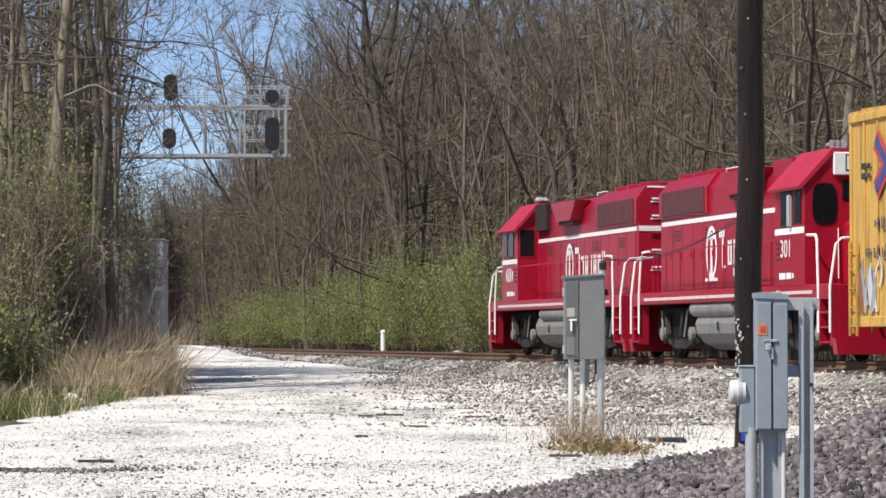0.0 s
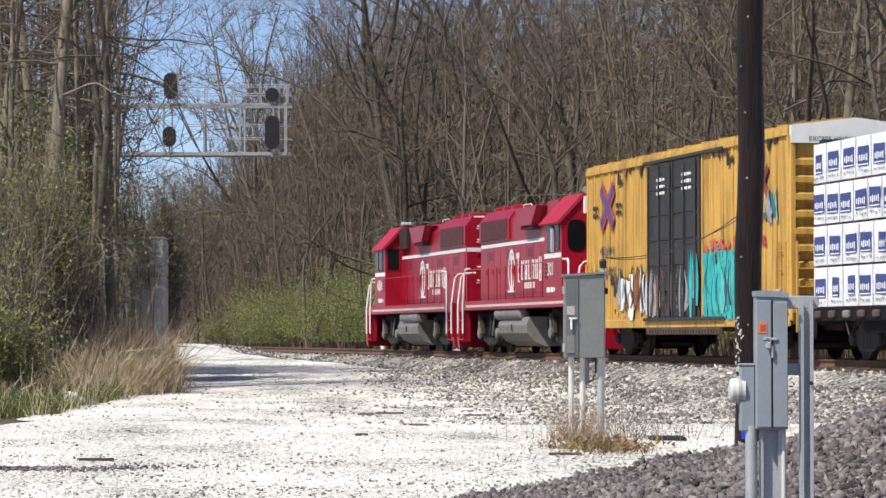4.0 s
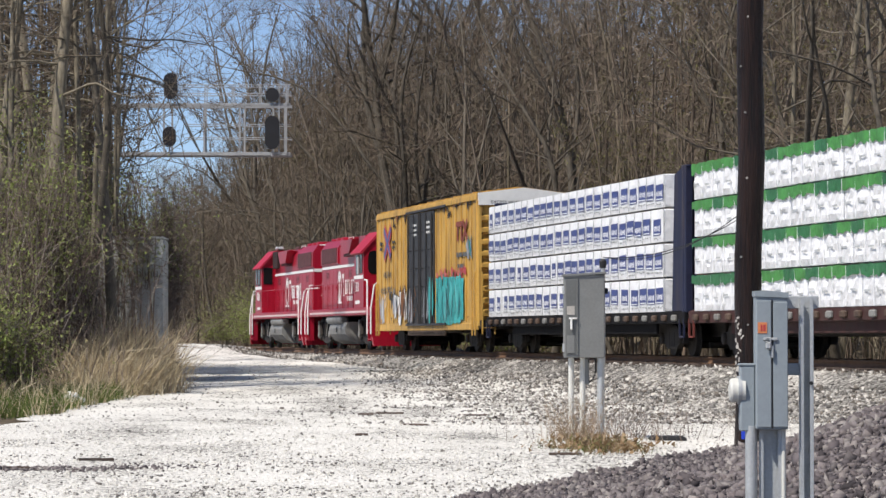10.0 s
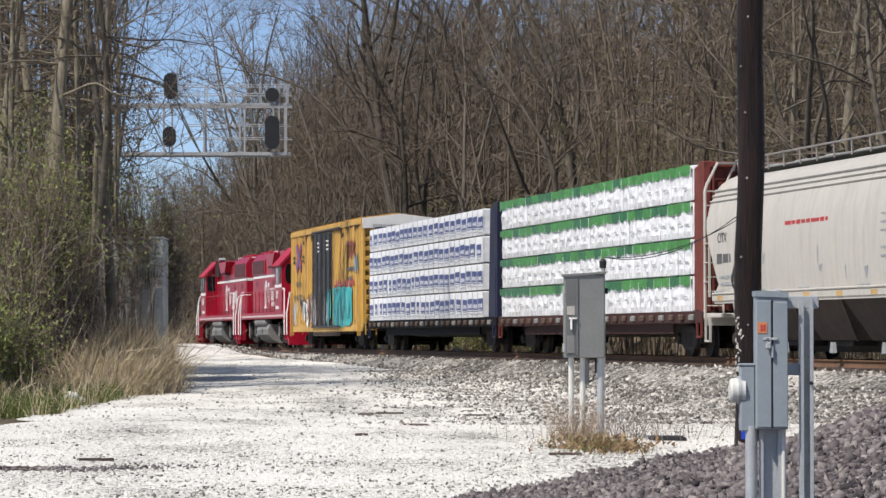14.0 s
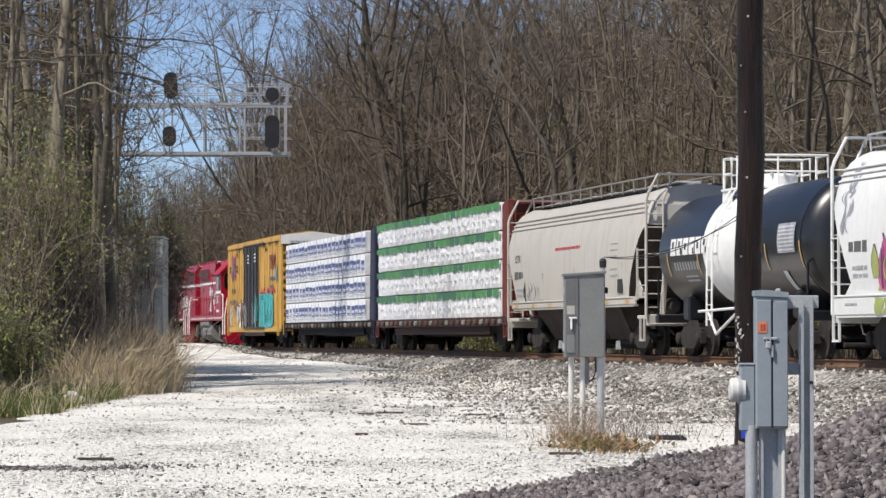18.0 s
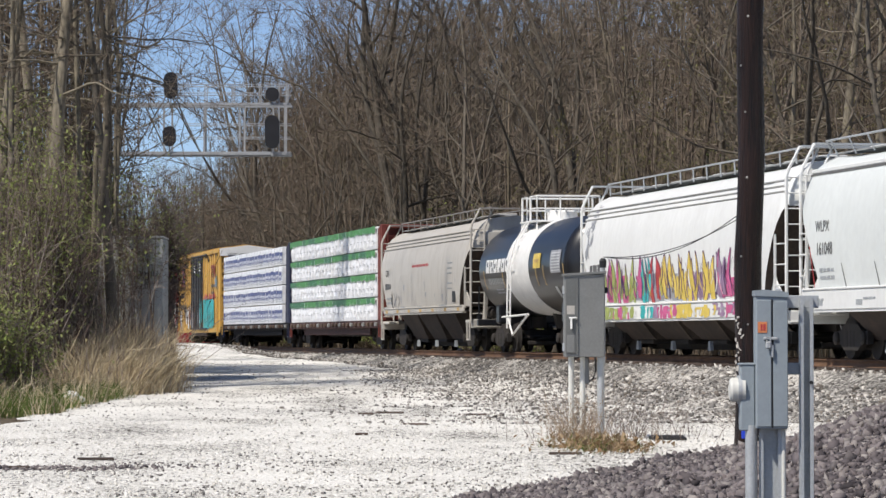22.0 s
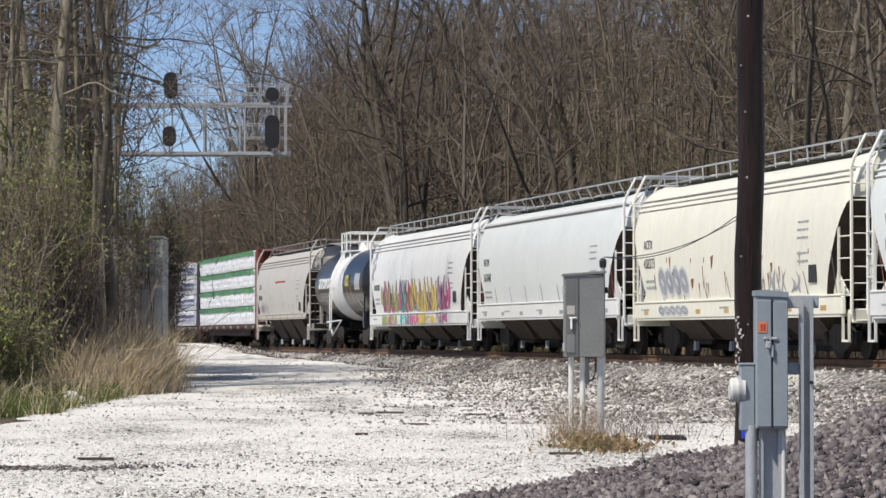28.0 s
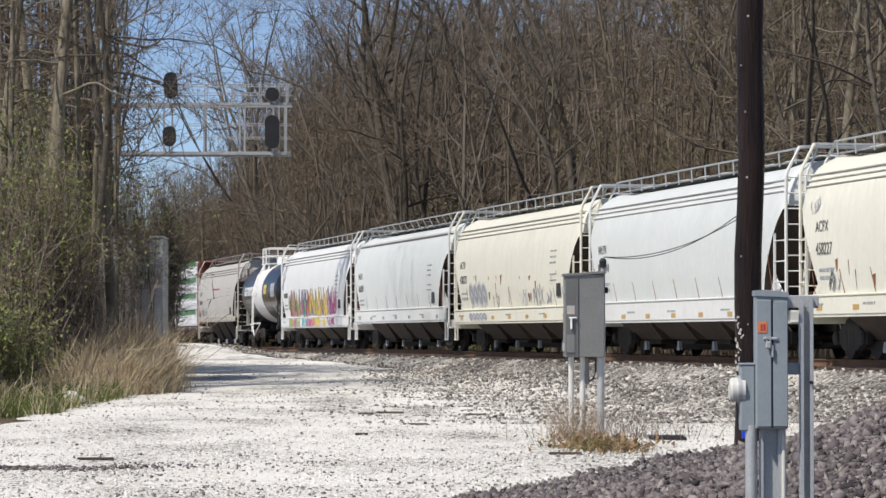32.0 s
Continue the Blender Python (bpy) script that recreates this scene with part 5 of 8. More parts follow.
HP_GREY = hopper_paint("warm_grey_hopper_paint", (0.50, 0.475, 0.43), (0.33, 0.29, 0.24), 0.35)
HP_WHITE = hopper_paint("white_hopper_paint", (0.71, 0.72, 0.705), (0.52, 0.50, 0.46), 0.15)
HP_COOL = hopper_paint("cool_white_hopper_paint", (0.64, 0.67, 0.655), (0.54, 0.55, 0.53), 0.15)
HP_CREAM = hopper_paint("cream_hopper_paint", (0.74, 0.73, 0.625), (0.56, 0.50, 0.38), 0.22)

h1, L1 = hopper("warm grey covered hopper car with dark roof railing", -58.7, -75.45, HP_GREY, HP_GREY, bays=3, seed=10, rail_mat=M_RAILGREY, sill=(1.33, 1.50), sill_in=0.9, mark="CITX")
h2, L2 = hopper("white covered hopper car sprayed with bright graffiti", -91.0, -110.3, HP_WHITE, HP_WHITE, seed=20, sill=(0.93, 1.31))
h3, L3 = hopper("clean cool-white covered hopper car", -111.4, -130.5, HP_COOL, HP_WHITE, ribs=False, seed=30, sill=(1.05, 1.48), mark="WLPX", number="161048", tilted=True)
h4, L4 = hopper("cream covered hopper car with rust marks and faded graffiti", -131.6, -149.6, HP_CREAM, HP_CREAM, seed=40, mark="ACFX", number="458273")
h5, L5 = hopper("cool-white covered hopper car with orange end stripe", -150.7, -169.0, HP_COOL, HP_WHITE, seed=50, sill=(0.90, 1.38), mark="WLPX")
h6, L6 = hopper("cream covered hopper car with rust-stained sill", -170.1, -188.1, HP_CREAM, HP_CREAM, seed=60, mark="ACFX", number="458227")
sill_y = lambda z: 1.597
spray(h2, "graffiti", -6.2, 6.6, 1.38, 2.1, (M_PINK, M_MAUVE, M_SPYEL, M_MAUVE, M_SPYEL, M_SPGREY, M_SPRED, M_SPGREY, M_PINK, M_LIME, M_PINK, M_LIME), 3, hopper_y, "faded background spray paint", n=46, edge=False, fat=2.2, curl=0.4)
spray(h2, "graffiti", -6.2, 6.6, 1.36, 2.55, (M_PINK, M_MAUVE, M_SPYEL, M_MAUVE, M_SPYEL, M_SPYEL, M_SPYEL, M_SPRED, M_TEAL, M_PINK, M_LIME, M_PINK, M_LIME), 4, hopper_y, "bright spray-painted graffiti", n=44, fat=1.15, curl=0.9, lift=0.006)
spray(h2, "graffiti", -5.9, 6.4, 1.40, 2.45, (M_PURPLE,), 14, hopper_y, "dark outline strokes of the graffiti", n=30, edge=False, fat=0.28, curl=1.3, lift=0.014)
spray(h2, "graffiti", -5.6, 6.2, 1.5, 2.2, (M_WHITE, M_SPYEL, M_LIME), 15, hopper_y, "pale highlights in the graffiti", n=16, edge=False, fat=0.3, curl=1.0, lift=0.016)
spray(h2, "graffiti", -6.2, 6.6, 0.94, 1.30, (M_PINK, M_MAUVE, M_SPYEL, M_WHITE, M_SPYEL, M_SPYEL, M_PINK, M_MAUVE, M_TEAL, M_WHITE, M_LIME, M_PINK, M_LIME), 5, sill_y, "spray paint along the sill", n=56, edge=False, fat=1.6, curl=0.3)
for k in range(5):
    spray(h2, "graffiti", L2 - 1.4 - 0.08 * (k % 2), L2 - 0.9 - 0.06 * k, 2.6 + 0.28 * k, 3.1 + 0.26 * k, (M_SPGREY,), 60 + k, hopper_y, "grey spray-painted scrawl", n=3, edge=False, fat=0.5)
bubbles(h4, L4 - 5.6, L4 - 2.9, 1.42, 2.28, 4, 8, hopper_y, "faded grey bubble-letter graffiti")
bubbles(h4, L4 - 5.6, L4 - 2.9, 0.99, 1.29, 5, 18, sill_y, "faded grey graffiti on the sill")
spray(h4, "graffiti", -L4 + 3.2, -L4 + 7.5, 1.4, 2.0, (M_SPGREY, M_PALEINK), 9, hopper_y, "faded grey graffiti", n=14, edge=False, fat=0.5)
spray(h6, "graffiti", L6 - 2.9, L6 - 2.1, 1.4, 2.0, (M_SPGREY, M_DKGREYINK), 19, hopper_y, "dark pencil-like scrawl", n=7, edge=False, fat=0.25)
spray(h6, "graffiti", L6 - 1.5, L6 - 1.0, 3.1, 3.5, (M_SPGREY,), 20, hopper_y, "grey scrawl below the roof", n=5, edge=False, fat=0.2)
spray(h1, "graffiti", L1 - 3.9, L1 - 2.5, 1.52, 2.2, (M_DKGREYINK, M_SPGREY, M_BLACKINK), 12, hopper_y, "dark grey graffiti scrawl", n=9, edge=False, fat=0.4)
rr = random.Random(3)
for car, L, n in ((h4, L4, 26), (h6, L6, 16), (h1, L1, 8), (h2, L2, 5)):
    for i in range(n):
        x, z = rr.uniform(-L + 2, L - 2), rr.uniform(1.75, 2.5)
        w, hh = (rr.uniform(0.02, 0.05), rr.uniform(0.3, 0.8)) if i % 3 else (rr.uniform(0.05, 0.15), rr.uniform(0.15, 0.35))
        hh = min(hh, z - 1.42)
        part("rust_patch", Shape().add([(x - w, hopper_y(z) + 0.005, z), (x + w, hopper_y(z) + 0.005, z - 0.03), (x + w * 0.6, hopper_y(z - hh) + 0.005, z - hh), (x - w * 0.3, hopper_y(z - hh * 0.8) + 0.005, z - hh * 0.8)], [(0, 1, 2, 3)]), M_RUST if car is not h1 else M_SPGREY, car, "brown rust stain" if car is not h1 else "grey run of dirt")
for car, L, m, zl in ((h3, L3, M_DKGREYINK, 1.52), (h5, L5, M_RUST, 1.42), (h6, L6, M_RUST, 1.40), (h4, L4, M_DKGREYINK, 1.40)):
    for i in range(9):
        x = L - 1.0 - i * (2 * L - 2.0) / 8
        zt = zl + (0.9 if i in (0, 8) else 0.5)
        part("seam_mark", Shape().add([(x, hopper_y(zt) + 0.006, zt), (x + 0.04, hopper_y(zt) + 0.006, zt), (x - 0.16, hopper_y(zl) + 0.006, zl), (x - 0.22, hopper_y(zl) + 0.006, zl)], [(0, 1, 2, 3)]), m if i not in (0, 8) or car is not h3 else M_SPRED, car, "slanting seam mark above the sill")
bars(h1, -1.5, 1.6, 2.95, 3.05, 0, 16, M_SPRED, 71, label="small faded red lettering", surf=hopper_y)
for car, L, zc in ((h1, L1, 1.41), (h3, L3, 1.2), (h4, L4, 1.1), (h5, L5, 1.02), (h6, L6, 1.1)):
    for i in range(7):
        x = L - 1.6 - i * (2 * L - 3.2) / 6
        part("reflector", Shape().box(x, 1.599, zc, 0.40, 0.008, 0.11), M_OCHRE if car is not h3 else M_GREYINK, car, "small reflector strip")


# -- tank car --
def tank_car():
    c, L = car_thing("tank_car", "black tank car with a broad white band round its middle", "tank car", -76.15, -89.15, 9.2)
    zc, r = 2.62, 1.46

    def shell(x0, x1, rr, caps=True):
        pts = []
        if caps and x0 < -L + 1:
            pts += [(x0 - 0.55 * math.cos(a), rr * math.sin(a)) for a in np.linspace(0.08, 1.5, 7)]
        pts += [(x0, rr), (x1, rr)]
        if caps and x1 > L - 1:
            pts += [(x1 + 0.55 * math.cos(a), rr * math.sin(a)) for a in np.linspace(1.5, 0.08, 7)]
        return Shape().lathe(pts, 48, "x").shift(0, 0, zc)
    part("tank", shell(-L + 0.5, L - 0.5, r), M_BLACK, c, "glossy black steel tank", 40)
    part("band", shell(-1.25, 1.9, r + 0.008, False), M_WHITE, c, "broad white band", 40)
    part("jacket_seam", shell(-L + 0.55, -L + 0.61, r + 0.012, False), M_BLACK, c)
    part("dome", Shape().lathe([(3.95, 0.47), (4.32, 0.47), (4.37, 0.40), (4.38, 0.1)], 22, "z").shift(0.45, 0, 0), M_WHITE, c, "white valve housing", 30)
    for q in range(10):
        w = q * math.pi / 5
        part("dome_bolt", Shape().lathe([(4.30, 0.03), (4.42, 0.03)], 6, "z").shift(0.45 + 0.50 * math.cos(w), 0.50 * math.sin(w), 0), M_GALV, c)
    part("platform", Shape().box(0.65, 0, 4.02, 2.2, 2.1, 0.05), M_WHITE, c, "white grating platform")
    for sd in (1, -1):
        rail = part("railing", Shape().tube([(-0.35, sd * 0.98, 3.75), (-0.35, sd * 0.98, 4.78), (0.55, sd * 0.98, 4.78), (0.55, sd * 0.98, 4.03)], 0.034, 6).tube([(-0.35, sd * 0.98, 4.40), (0.55, sd * 0.98, 4.40)], 0.026, 6), M_WHITE, c, "white safety railing")
        part("railing", Shape().tube([(1.05, sd * 0.98, 3.75), (1.05, sd * 0.98, 4.78), (1.7, sd * 0.98, 4.78), (1.7, sd * 0.98, 3.7)], 0.034, 6).tube([(1.05, sd * 0.98, 4.40), (1.7, sd * 0.98, 4.40)], 0.026, 6), M_WHITE, c, "white safety railing")
        part("kick_plate", Shape().box(1.35, sd * 1.0, 3.84, 0.8, 0.02, 0.30, 0.005), M_WHITE, c)
        sh = Shape()
        for k in (-0.22, 0.22):
            sh.tube([(0.8 + k, sd * 1.62, 0.75), (0.8 + k, sd * 1.60, 2.6), (0.8 + k, sd * 1.36, 3.4), (0.8 + k, sd * 1.02, 4.0)], 0.026, 6)
        lad = part("ladder", sh, M_WHITE, c, "white side ladder")
        for z, y in ((0.9, 1.62), (1.25, 1.615), (1.6, 1.61), (1.95, 1.605), (2.3, 1.6), (2.65, 1.58), (3.0, 1.50), (3.35, 1.38), (3.7, 1.21)):
            part("rung", Shape().tube([(0.58, sd * y, z), (1.02, sd * y, z)], 0.016, 5), M_WHITE, lad)
        part("step", Shape().tube([(1.7, sd * 1.62, 1.10), (-2.0, sd * 1.62, 1.16)], 0.035, 6).tube([(-2.0, sd * 1.62, 1.16), (0.2, sd * 1.62, 0.55)], 0.035, 6).tube([(0.2, sd * 1.62, 0.55), (0.9, sd * 1.62, 1.10)], 0.03, 6), M_WHITE, c, "white diagonal step brace")
    for x in (-0.35, 1.7):
        part("railing", Shape().tube([(x, -0.98, 4.78), (x, 0.98, 4.78)], 0.034, 6).tube([(x, -0.98, 4.40), (x, 0.98, 4.40)], 0.026, 6).tube([(x, 0.25, 4.03), (x, 0.25, 4.78)], 0.026, 6), M_WHITE, c, "white end railing")
    for sg in (1, -1):
        part("stub_sill", Shape().box(sg * (L - 1.3), 0, 0.95, 3.0, 0.5, 0.4, 0.03), M_DKSTEEL, c)
        part("saddle", Shape().box(sg * (L - 1.9), 0, 1.2, 0.5, 2.3, 0.6, 0.05), M_BLACK, c)
        part("end_sill", Shape().box(sg * (L - 0.15), 0, 0.95, 0.25, 2.9, 0.22, 0.03), M_BLACK, c)
        sh = Shape().tube([(sg * (L - 0.2), 1.40, 0.9), (sg * (L - 0.2), 1.40, 2.1), (sg * (L - 0.3), 1.25, 2.2), (sg * (L - 0.3), -1.25, 2.2), (sg * (L - 0.2), -1.40, 2.1), (sg * (L - 0.2), -1.40, 0.9)], 0.03, 6)
        part("end_rail", sh, M_BLACK, c)
        truck(c, sg * (L - 1.9))
        coupler(c, sg * (L + 0.2), sg)

    def on_tank(x, w, z, hgt, m, nm, lab, up=0.020):
        sh = Shape()
        n = 5
        v = []
        for i in range(n + 1):
            zz = z - hgt / 2 + hgt * i / n
            y = math.sqrt(max(0.01, (r + up) ** 2 - (zz - zc) ** 2))
            v += [(x - w / 2, y, zz), (x + w / 2, y, zz)]
        sh.add(v, [(2 * i, 2 * i + 1, 2 * i + 3, 2 * i + 2) for i in range(n)])
        return part(nm, sh, m, c, lab)
    for i in range(6):
        x = 4.62 - i * 0.57
        on_tank(x, 0.48, 2.72, 0.42, M_WHITE, "lettering", "white block of a company mark")
        if i != 3:
            on_tank(x, 0.17, 2.78 if i in (0, 1, 5) else 2.72, 0.16, M_BLACK, "lettering_gap", "", 0.026)
        if i in (1, 3, 5):
            on_tank(x - 0.16, 0.12, 2.60, 0.14, M_BLACK, "lettering_gap", "", 0.026)
    for i in range(9):
        on_tank(4.55 - i * 0.25, 0.13, 2.24, 0.20, M_GREYINK, "lettering", "grey reporting mark")
    for z in (1.98, 1.88):
        on_tank(3.3, 1.1, z, 0.045, M_SPGREY, "lettering", "small grey data line")
    on_tank(-2.45, 0.95, 2.75, 0.44, M_SPYEL, "placard", "yellow placard")
    on_tank(-2.45, 0.6, 2.75, 0.10, M_OCHRE, "placard_print", "", 0.026)
    on_tank(-4.9, 1.3, 2.68, 0.66, M_SPGREY, "data_panel", "grey data panel")
    for i in range(7):
        on_tank(-4.9, 1.15, 2.42 + i * 0.085, 0.035, M_PALEINK, "data_line", "", 0.026)
    on_tank(-4.4, 0.3, 1.75, 0.42, M_PALEINK, "mark", "small white mark")
    for x in (5.2, 2.4, -2.3, -3.3, -5.9):
        on_tank(x, 0.08, 2.3, 0.6, M_OCHRE, "reflector", "narrow yellow reflector strip")
    part("bottom_valve", Shape().lathe([(0.75, 0.3), (1.2, 0.42)], 12, "z"), M_DKSTEEL, c)
    return c


tank_car()


# -- boxcar --
def boxcar():
    c, L = car_thing("boxcar", "weathered yellow high-cube boxcar with dark doors and graffiti", "boxcar", 9.62, -9.2, 13.4)
    W, zb, zt = 1.50, 0.92, 5.10
    part("body", Shape().prism([(-W, zb), (W, zb), (W, zt), (-W, zt)], -L, L, "x"), M_YELLOW, c, "yellow steel sides")
    part("roof", Shape().prism([(-W - 0.03, zt), (W + 0.03, zt), (W + 0.03, zt + 0.07), (0, zt + 0.26), (-W - 0.03, zt + 0.07)], -L - 0.02, L + 0.02, "x"), M_YELLOW, c, "yellow steel roof")
    for i in range(12):
        x = -L + (i + 0.5) * 2 * L / 12
        part("roof_rib", Shape().prism([(-W - 0.02, zt + 0.075), (W + 0.02, zt + 0.075), (W + 0.02, zt + 0.11), (0, zt + 0.31), (-W - 0.02, zt + 0.11)], x - 0.05, x + 0.05, "x"), M_YELLOW, c)
    door_x0, door_x1 = -2.25, 2.5
    for sd in (1, -1):
        part("top_chord", Shape().box(0, sd * (W + 0.03), zt - 0.08, 2 * L, 0.07, 0.17, 0.015), M_YELLOW, c)
        part("side_sill", Shape().box(0, sd * (W - 0.01), 0.84, 2 * L, 0.07, 0.22, 0.015), M_YELLOW, c)
        part("door_sill", Shape().box((door_x0 + door_x1) / 2 - 0.6, sd * (W - 0.02), 0.66, 7.0, 0.06, 0.22, 0.02), M_RUSTDK, c, "grimy brown sill below the doors")
        for x in np.concatenate([np.linspace(-L + 0.05, door_x0 - 0.15, 9), np.linspace(door_x1 + 0.15, L - 0.05, 9)]):
            part("side_post", Shape().box(x, sd * (W + 0.018), (zb + zt) / 2, 0.09, 0.045, zt - zb - 0.2, 0.012), M_YELLOW, c)
        for k, (a, b) in enumerate(((door_x0, (door_x0 + door_x1) / 2), ((door_x0 + door_x1) / 2, door_x1))):
            d = part("door", Shape().box((a + b) / 2, sd * (W + 0.045), 2.90, b - a - 0.03, 0.07, 3.96, 0.02), M_DOOR, c, "dark grey plug door")
            for q in range(6):
                part("door_panel", Shape().box((a + b) / 2 - (b - a) * 0.24, sd * (W + 0.085), 1.28 + q * 0.64, (b - a) * 0.40, 0.03, 0.55, 0.012).box((a + b) / 2 + (b - a) * 0.24, sd * (W + 0.085), 1.28 + q * 0.64, (b - a) * 0.40, 0.03, 0.55, 0.012), M_DOOR, d)
            for x in (a + 0.14, (a + b) / 2, b - 0.14):
                part("lock_rod", Shape().tube([(x, sd * (W + 0.13), 0.98), (x, sd * (W + 0.13), 4.85)], 0.028, 6), M_DOOR, d)
        for z in (0.94, 4.95):
            part("door_rail", Shape().box((door_x0 + door_x1) / 2 - 0.8, sd * (W + 0.06), z, 7.4, 0.085, 0.085, 0.01), M_DOOR, c)
        for q in range(26):
            part("rail_bolt", Shape().box(-3.9 + q * 0.26, sd * (W + 0.015), 0.64, 0.10, 0.03, 0.09, 0.01), M_DKSTEEL, c)
        for sg in (1, -1):
            ladder(c, sg * (L - 0.32), sd * (W + 0.07), 0.55, 2.5 if sg > 0 else 2.6, "x", M_YELLOW, 5, 0.46)
    for sg in (1, -1):
        sh = Shape()
        for k in range(9):
            z = 1.3 + k * 0.38
            sh.prism([(z - 0.12, 0.0), (z - 0.06, 0.13), (z + 0.06, 0.13), (z + 0.12, 0.0)], -W + 0.10, W - 0.10, "y")
        sh.v = [(sg * (L + b), y, a) for a, y, b in [(v[0], v[1], v[2]) for v in sh.v]]
        part("end_corrugation", sh, M_YELLOW, c, "ribbed steel end")
        for side in (-1, 1):
            part("corner_post", Shape().box(sg * (L + 0.04), side * (W - 0.06), 2.9, 0.16, 0.14, 4.1, 0.02), M_YELLOW, c)
        part("end_header", Shape().prism([(-W, zt - 0.33), (W, zt - 0.33), (W, zt + 0.06), (0, zt + 0.24), (-W, zt + 0.06)], sg * (L + 0.03), sg * (L + 0.15), "x"), M_WHITE, c, "white-painted end top")
        part("end_platform", Shape().box(sg * (L + 0.28), 0, 1.0, 0.35, 2.4, 0.05).box(sg * (L + 0.05), 0, 0.9, 0.3, 2.9, 0.28, 0.02), M_DKSTEEL, c)
        ladder(c, sg * (L + 0.22), 1.18, 0.6, 2.6, "y", M_YELLOW, 5, 0.42)
        truck(c, sg * (L - 2.7))
        coupler(c, sg * (L + 0.45), sg)
    lettering("lettering", "EXCESS HEIGHT CAR", 0.14, Matrix.Translation((-L - 0.155, 0.35, zt - 0.24)) @ Euler((math.pi / 2, 0, -math.pi / 2)).to_matrix().to_4x4(), M_BLACKINK, c, 1.15)
    part("center_sill", Shape().box(0, 0, 0.85, 2 * L - 0.4, 0.4, 0.42), M_DKSTEEL, c)
    part("brake_gear", Shape().box(1.5, 0.9, 0.75, 0.7, 0.5, 0.4, 0.04).tube([(-3, 0.7, 0.7), (3, 0.7, 0.7)], 0.04, 6).lathe([(-1.6, 0.2), (-0.9, 0.2)], 12, "x"), M_DKSTEEL, c)
    flat = lambda z: W + 0.042
    yb = W + 0.046
    # crossed emblem, marks and small writing
    for q, (w, m, lab) in enumerate(((0.46, M_SPRED, "red edges of the crossed emblem"), (0.20, M_LBLUE, "crossed blue arrows emblem"))):
        for a in (0.93, -0.93):
            part("emblem", Shape().box(7.0, yb + 0.008 * q + (0.004 if a > 0 else 0), 4.0, w, 0.006, 1.75, ry=a), m, c, lab)
    for x, z in ((8.35, 3.95), (8.35, 3.75), (5.75, 3.95), (5.75, 3.75)):
        bars(c, x - 0.3, x + 0.3, z, z + 0.13, yb, 4, M_BLACKINK, int(x * 10), label="small dark lettering")
    bars(c, 6.2, 7.9, 2.70, 2.95, yb, 4, M_DKGREYINK, 5, label="worn dark reporting mark")
    bars(c, 5.4, 8.5, 2.12, 2.38, yb, 6, M_DKGREYINK, 6, label="worn dark reporting mark")
    for x in (-6.32, -6.92):
        part("emblem", Shape().box(x, yb, 4.25, 0.62, 0.008, 0.17).box(x, yb, 3.93, 0.20, 0.008, 0.50), M_MARK, c, "dark red company mark")
    part("emblem", Shape().box(-7.58, yb, 4.0, 0.20, 0.008, 1.0, ry=0.85).box(-7.58, yb + 0.01, 4.0, 0.20, 0.008, 1.0, ry=-0.85), M_MARK, c, "dark red crossed company mark")
    bars(c, -8.0, -6.1, 3.13, 3.33, yb, 8, M_DKGREYINK, 8, label="worn dark lettering")
    bars(c, -7.4, -6.3, 2.78, 2.94, yb, 5, M_DKGREYINK, 18, label="worn dark lettering")
    spray(c, "graffiti", -8.8, -8.0, 3.05, 3.85, (M_TEALDK, M_SPGREY), 51, flat, "dark green splash of spray paint", n=9, edge=False, fat=0.55, curl=1.2)
    for i in range(3):
        bars(c, 0.8, 1.6, 4.42 - i * 0.17, 4.51 - i * 0.17, W + 0.108, 5, M_WHITE, 30 + i, label="small white stencilling")
        bars(c, -1.7, -0.8, 4.45 - i * 0.17, 4.54 - i * 0.17, W + 0.108, 5, M_WHITE, 40 + i, label="small white stencilling")
    # graffiti
    spray(c, "graffiti", -7.1, -2.6, 0.90, 2.55, (M_TEAL,), 21, flat, "teal spray-painted graffiti", n=46, edge=False, fat=1.5, curl=0.4)
    spray(c, "graffiti", -7.0, -2.7, 0.98, 2.65, (M_TEAL, M_TEALLT, M_TEAL, M_TEALLT, M_TEAL), 27, flat, "teal spray-painted letters", n=15, curl=0.6, fat=1.1, rim=M_TEALDK, lift=0.006)
    spray(c, "graffiti", -6.8, -3.0, 1.0, 2.2, (M_TEALDK, M_BLACKINK, M_TEALDK), 29, flat, "dark strokes in the teal graffiti", n=10, edge=False, fat=0.4, lift=0.014)
    spray(c, "graffiti", -7.9, -2.4, 2.45, 2.85, (M_SPRED, M_CORAL), 22, flat, "red spray paint above the teal", n=18, edge=False, fat=1.3, curl=0.4, lift=-0.003)
    spray(c, "graffiti", -2.2, -1.4, 0.95, 2.65, (M_TEAL, M_TEALDK), 28, lambda z: W + 0.105, "teal spray paint on the door's edge", n=6, edge=False, fat=0.9, curl=0.2)
    spray(c, "graffiti", 4.2, 5.6, 0.90, 2.15, (M_WHITE,), 23, flat, "white graffiti letter with black edges", n=6, fat=2.0, curl=0.3, rim=M_BLACKINK)
    spray(c, "graffiti", 2.8, 4.2, 1.05, 2.4, (M_PALEINK, M_WHITE, M_RUST), 43, flat, "worn white and brown graffiti", n=9, fat=1.0, curl=0.9, rim=M_BLACKINK)
    spray(c, "graffiti", 3.0, 5.8, 1.2, 2.3, (M_BLACKINK, M_RUST, M_BLACKINK, M_SPGREY), 33, flat, "black strokes of the graffiti", n=13, edge=False, fat=0.5, lift=0.008)
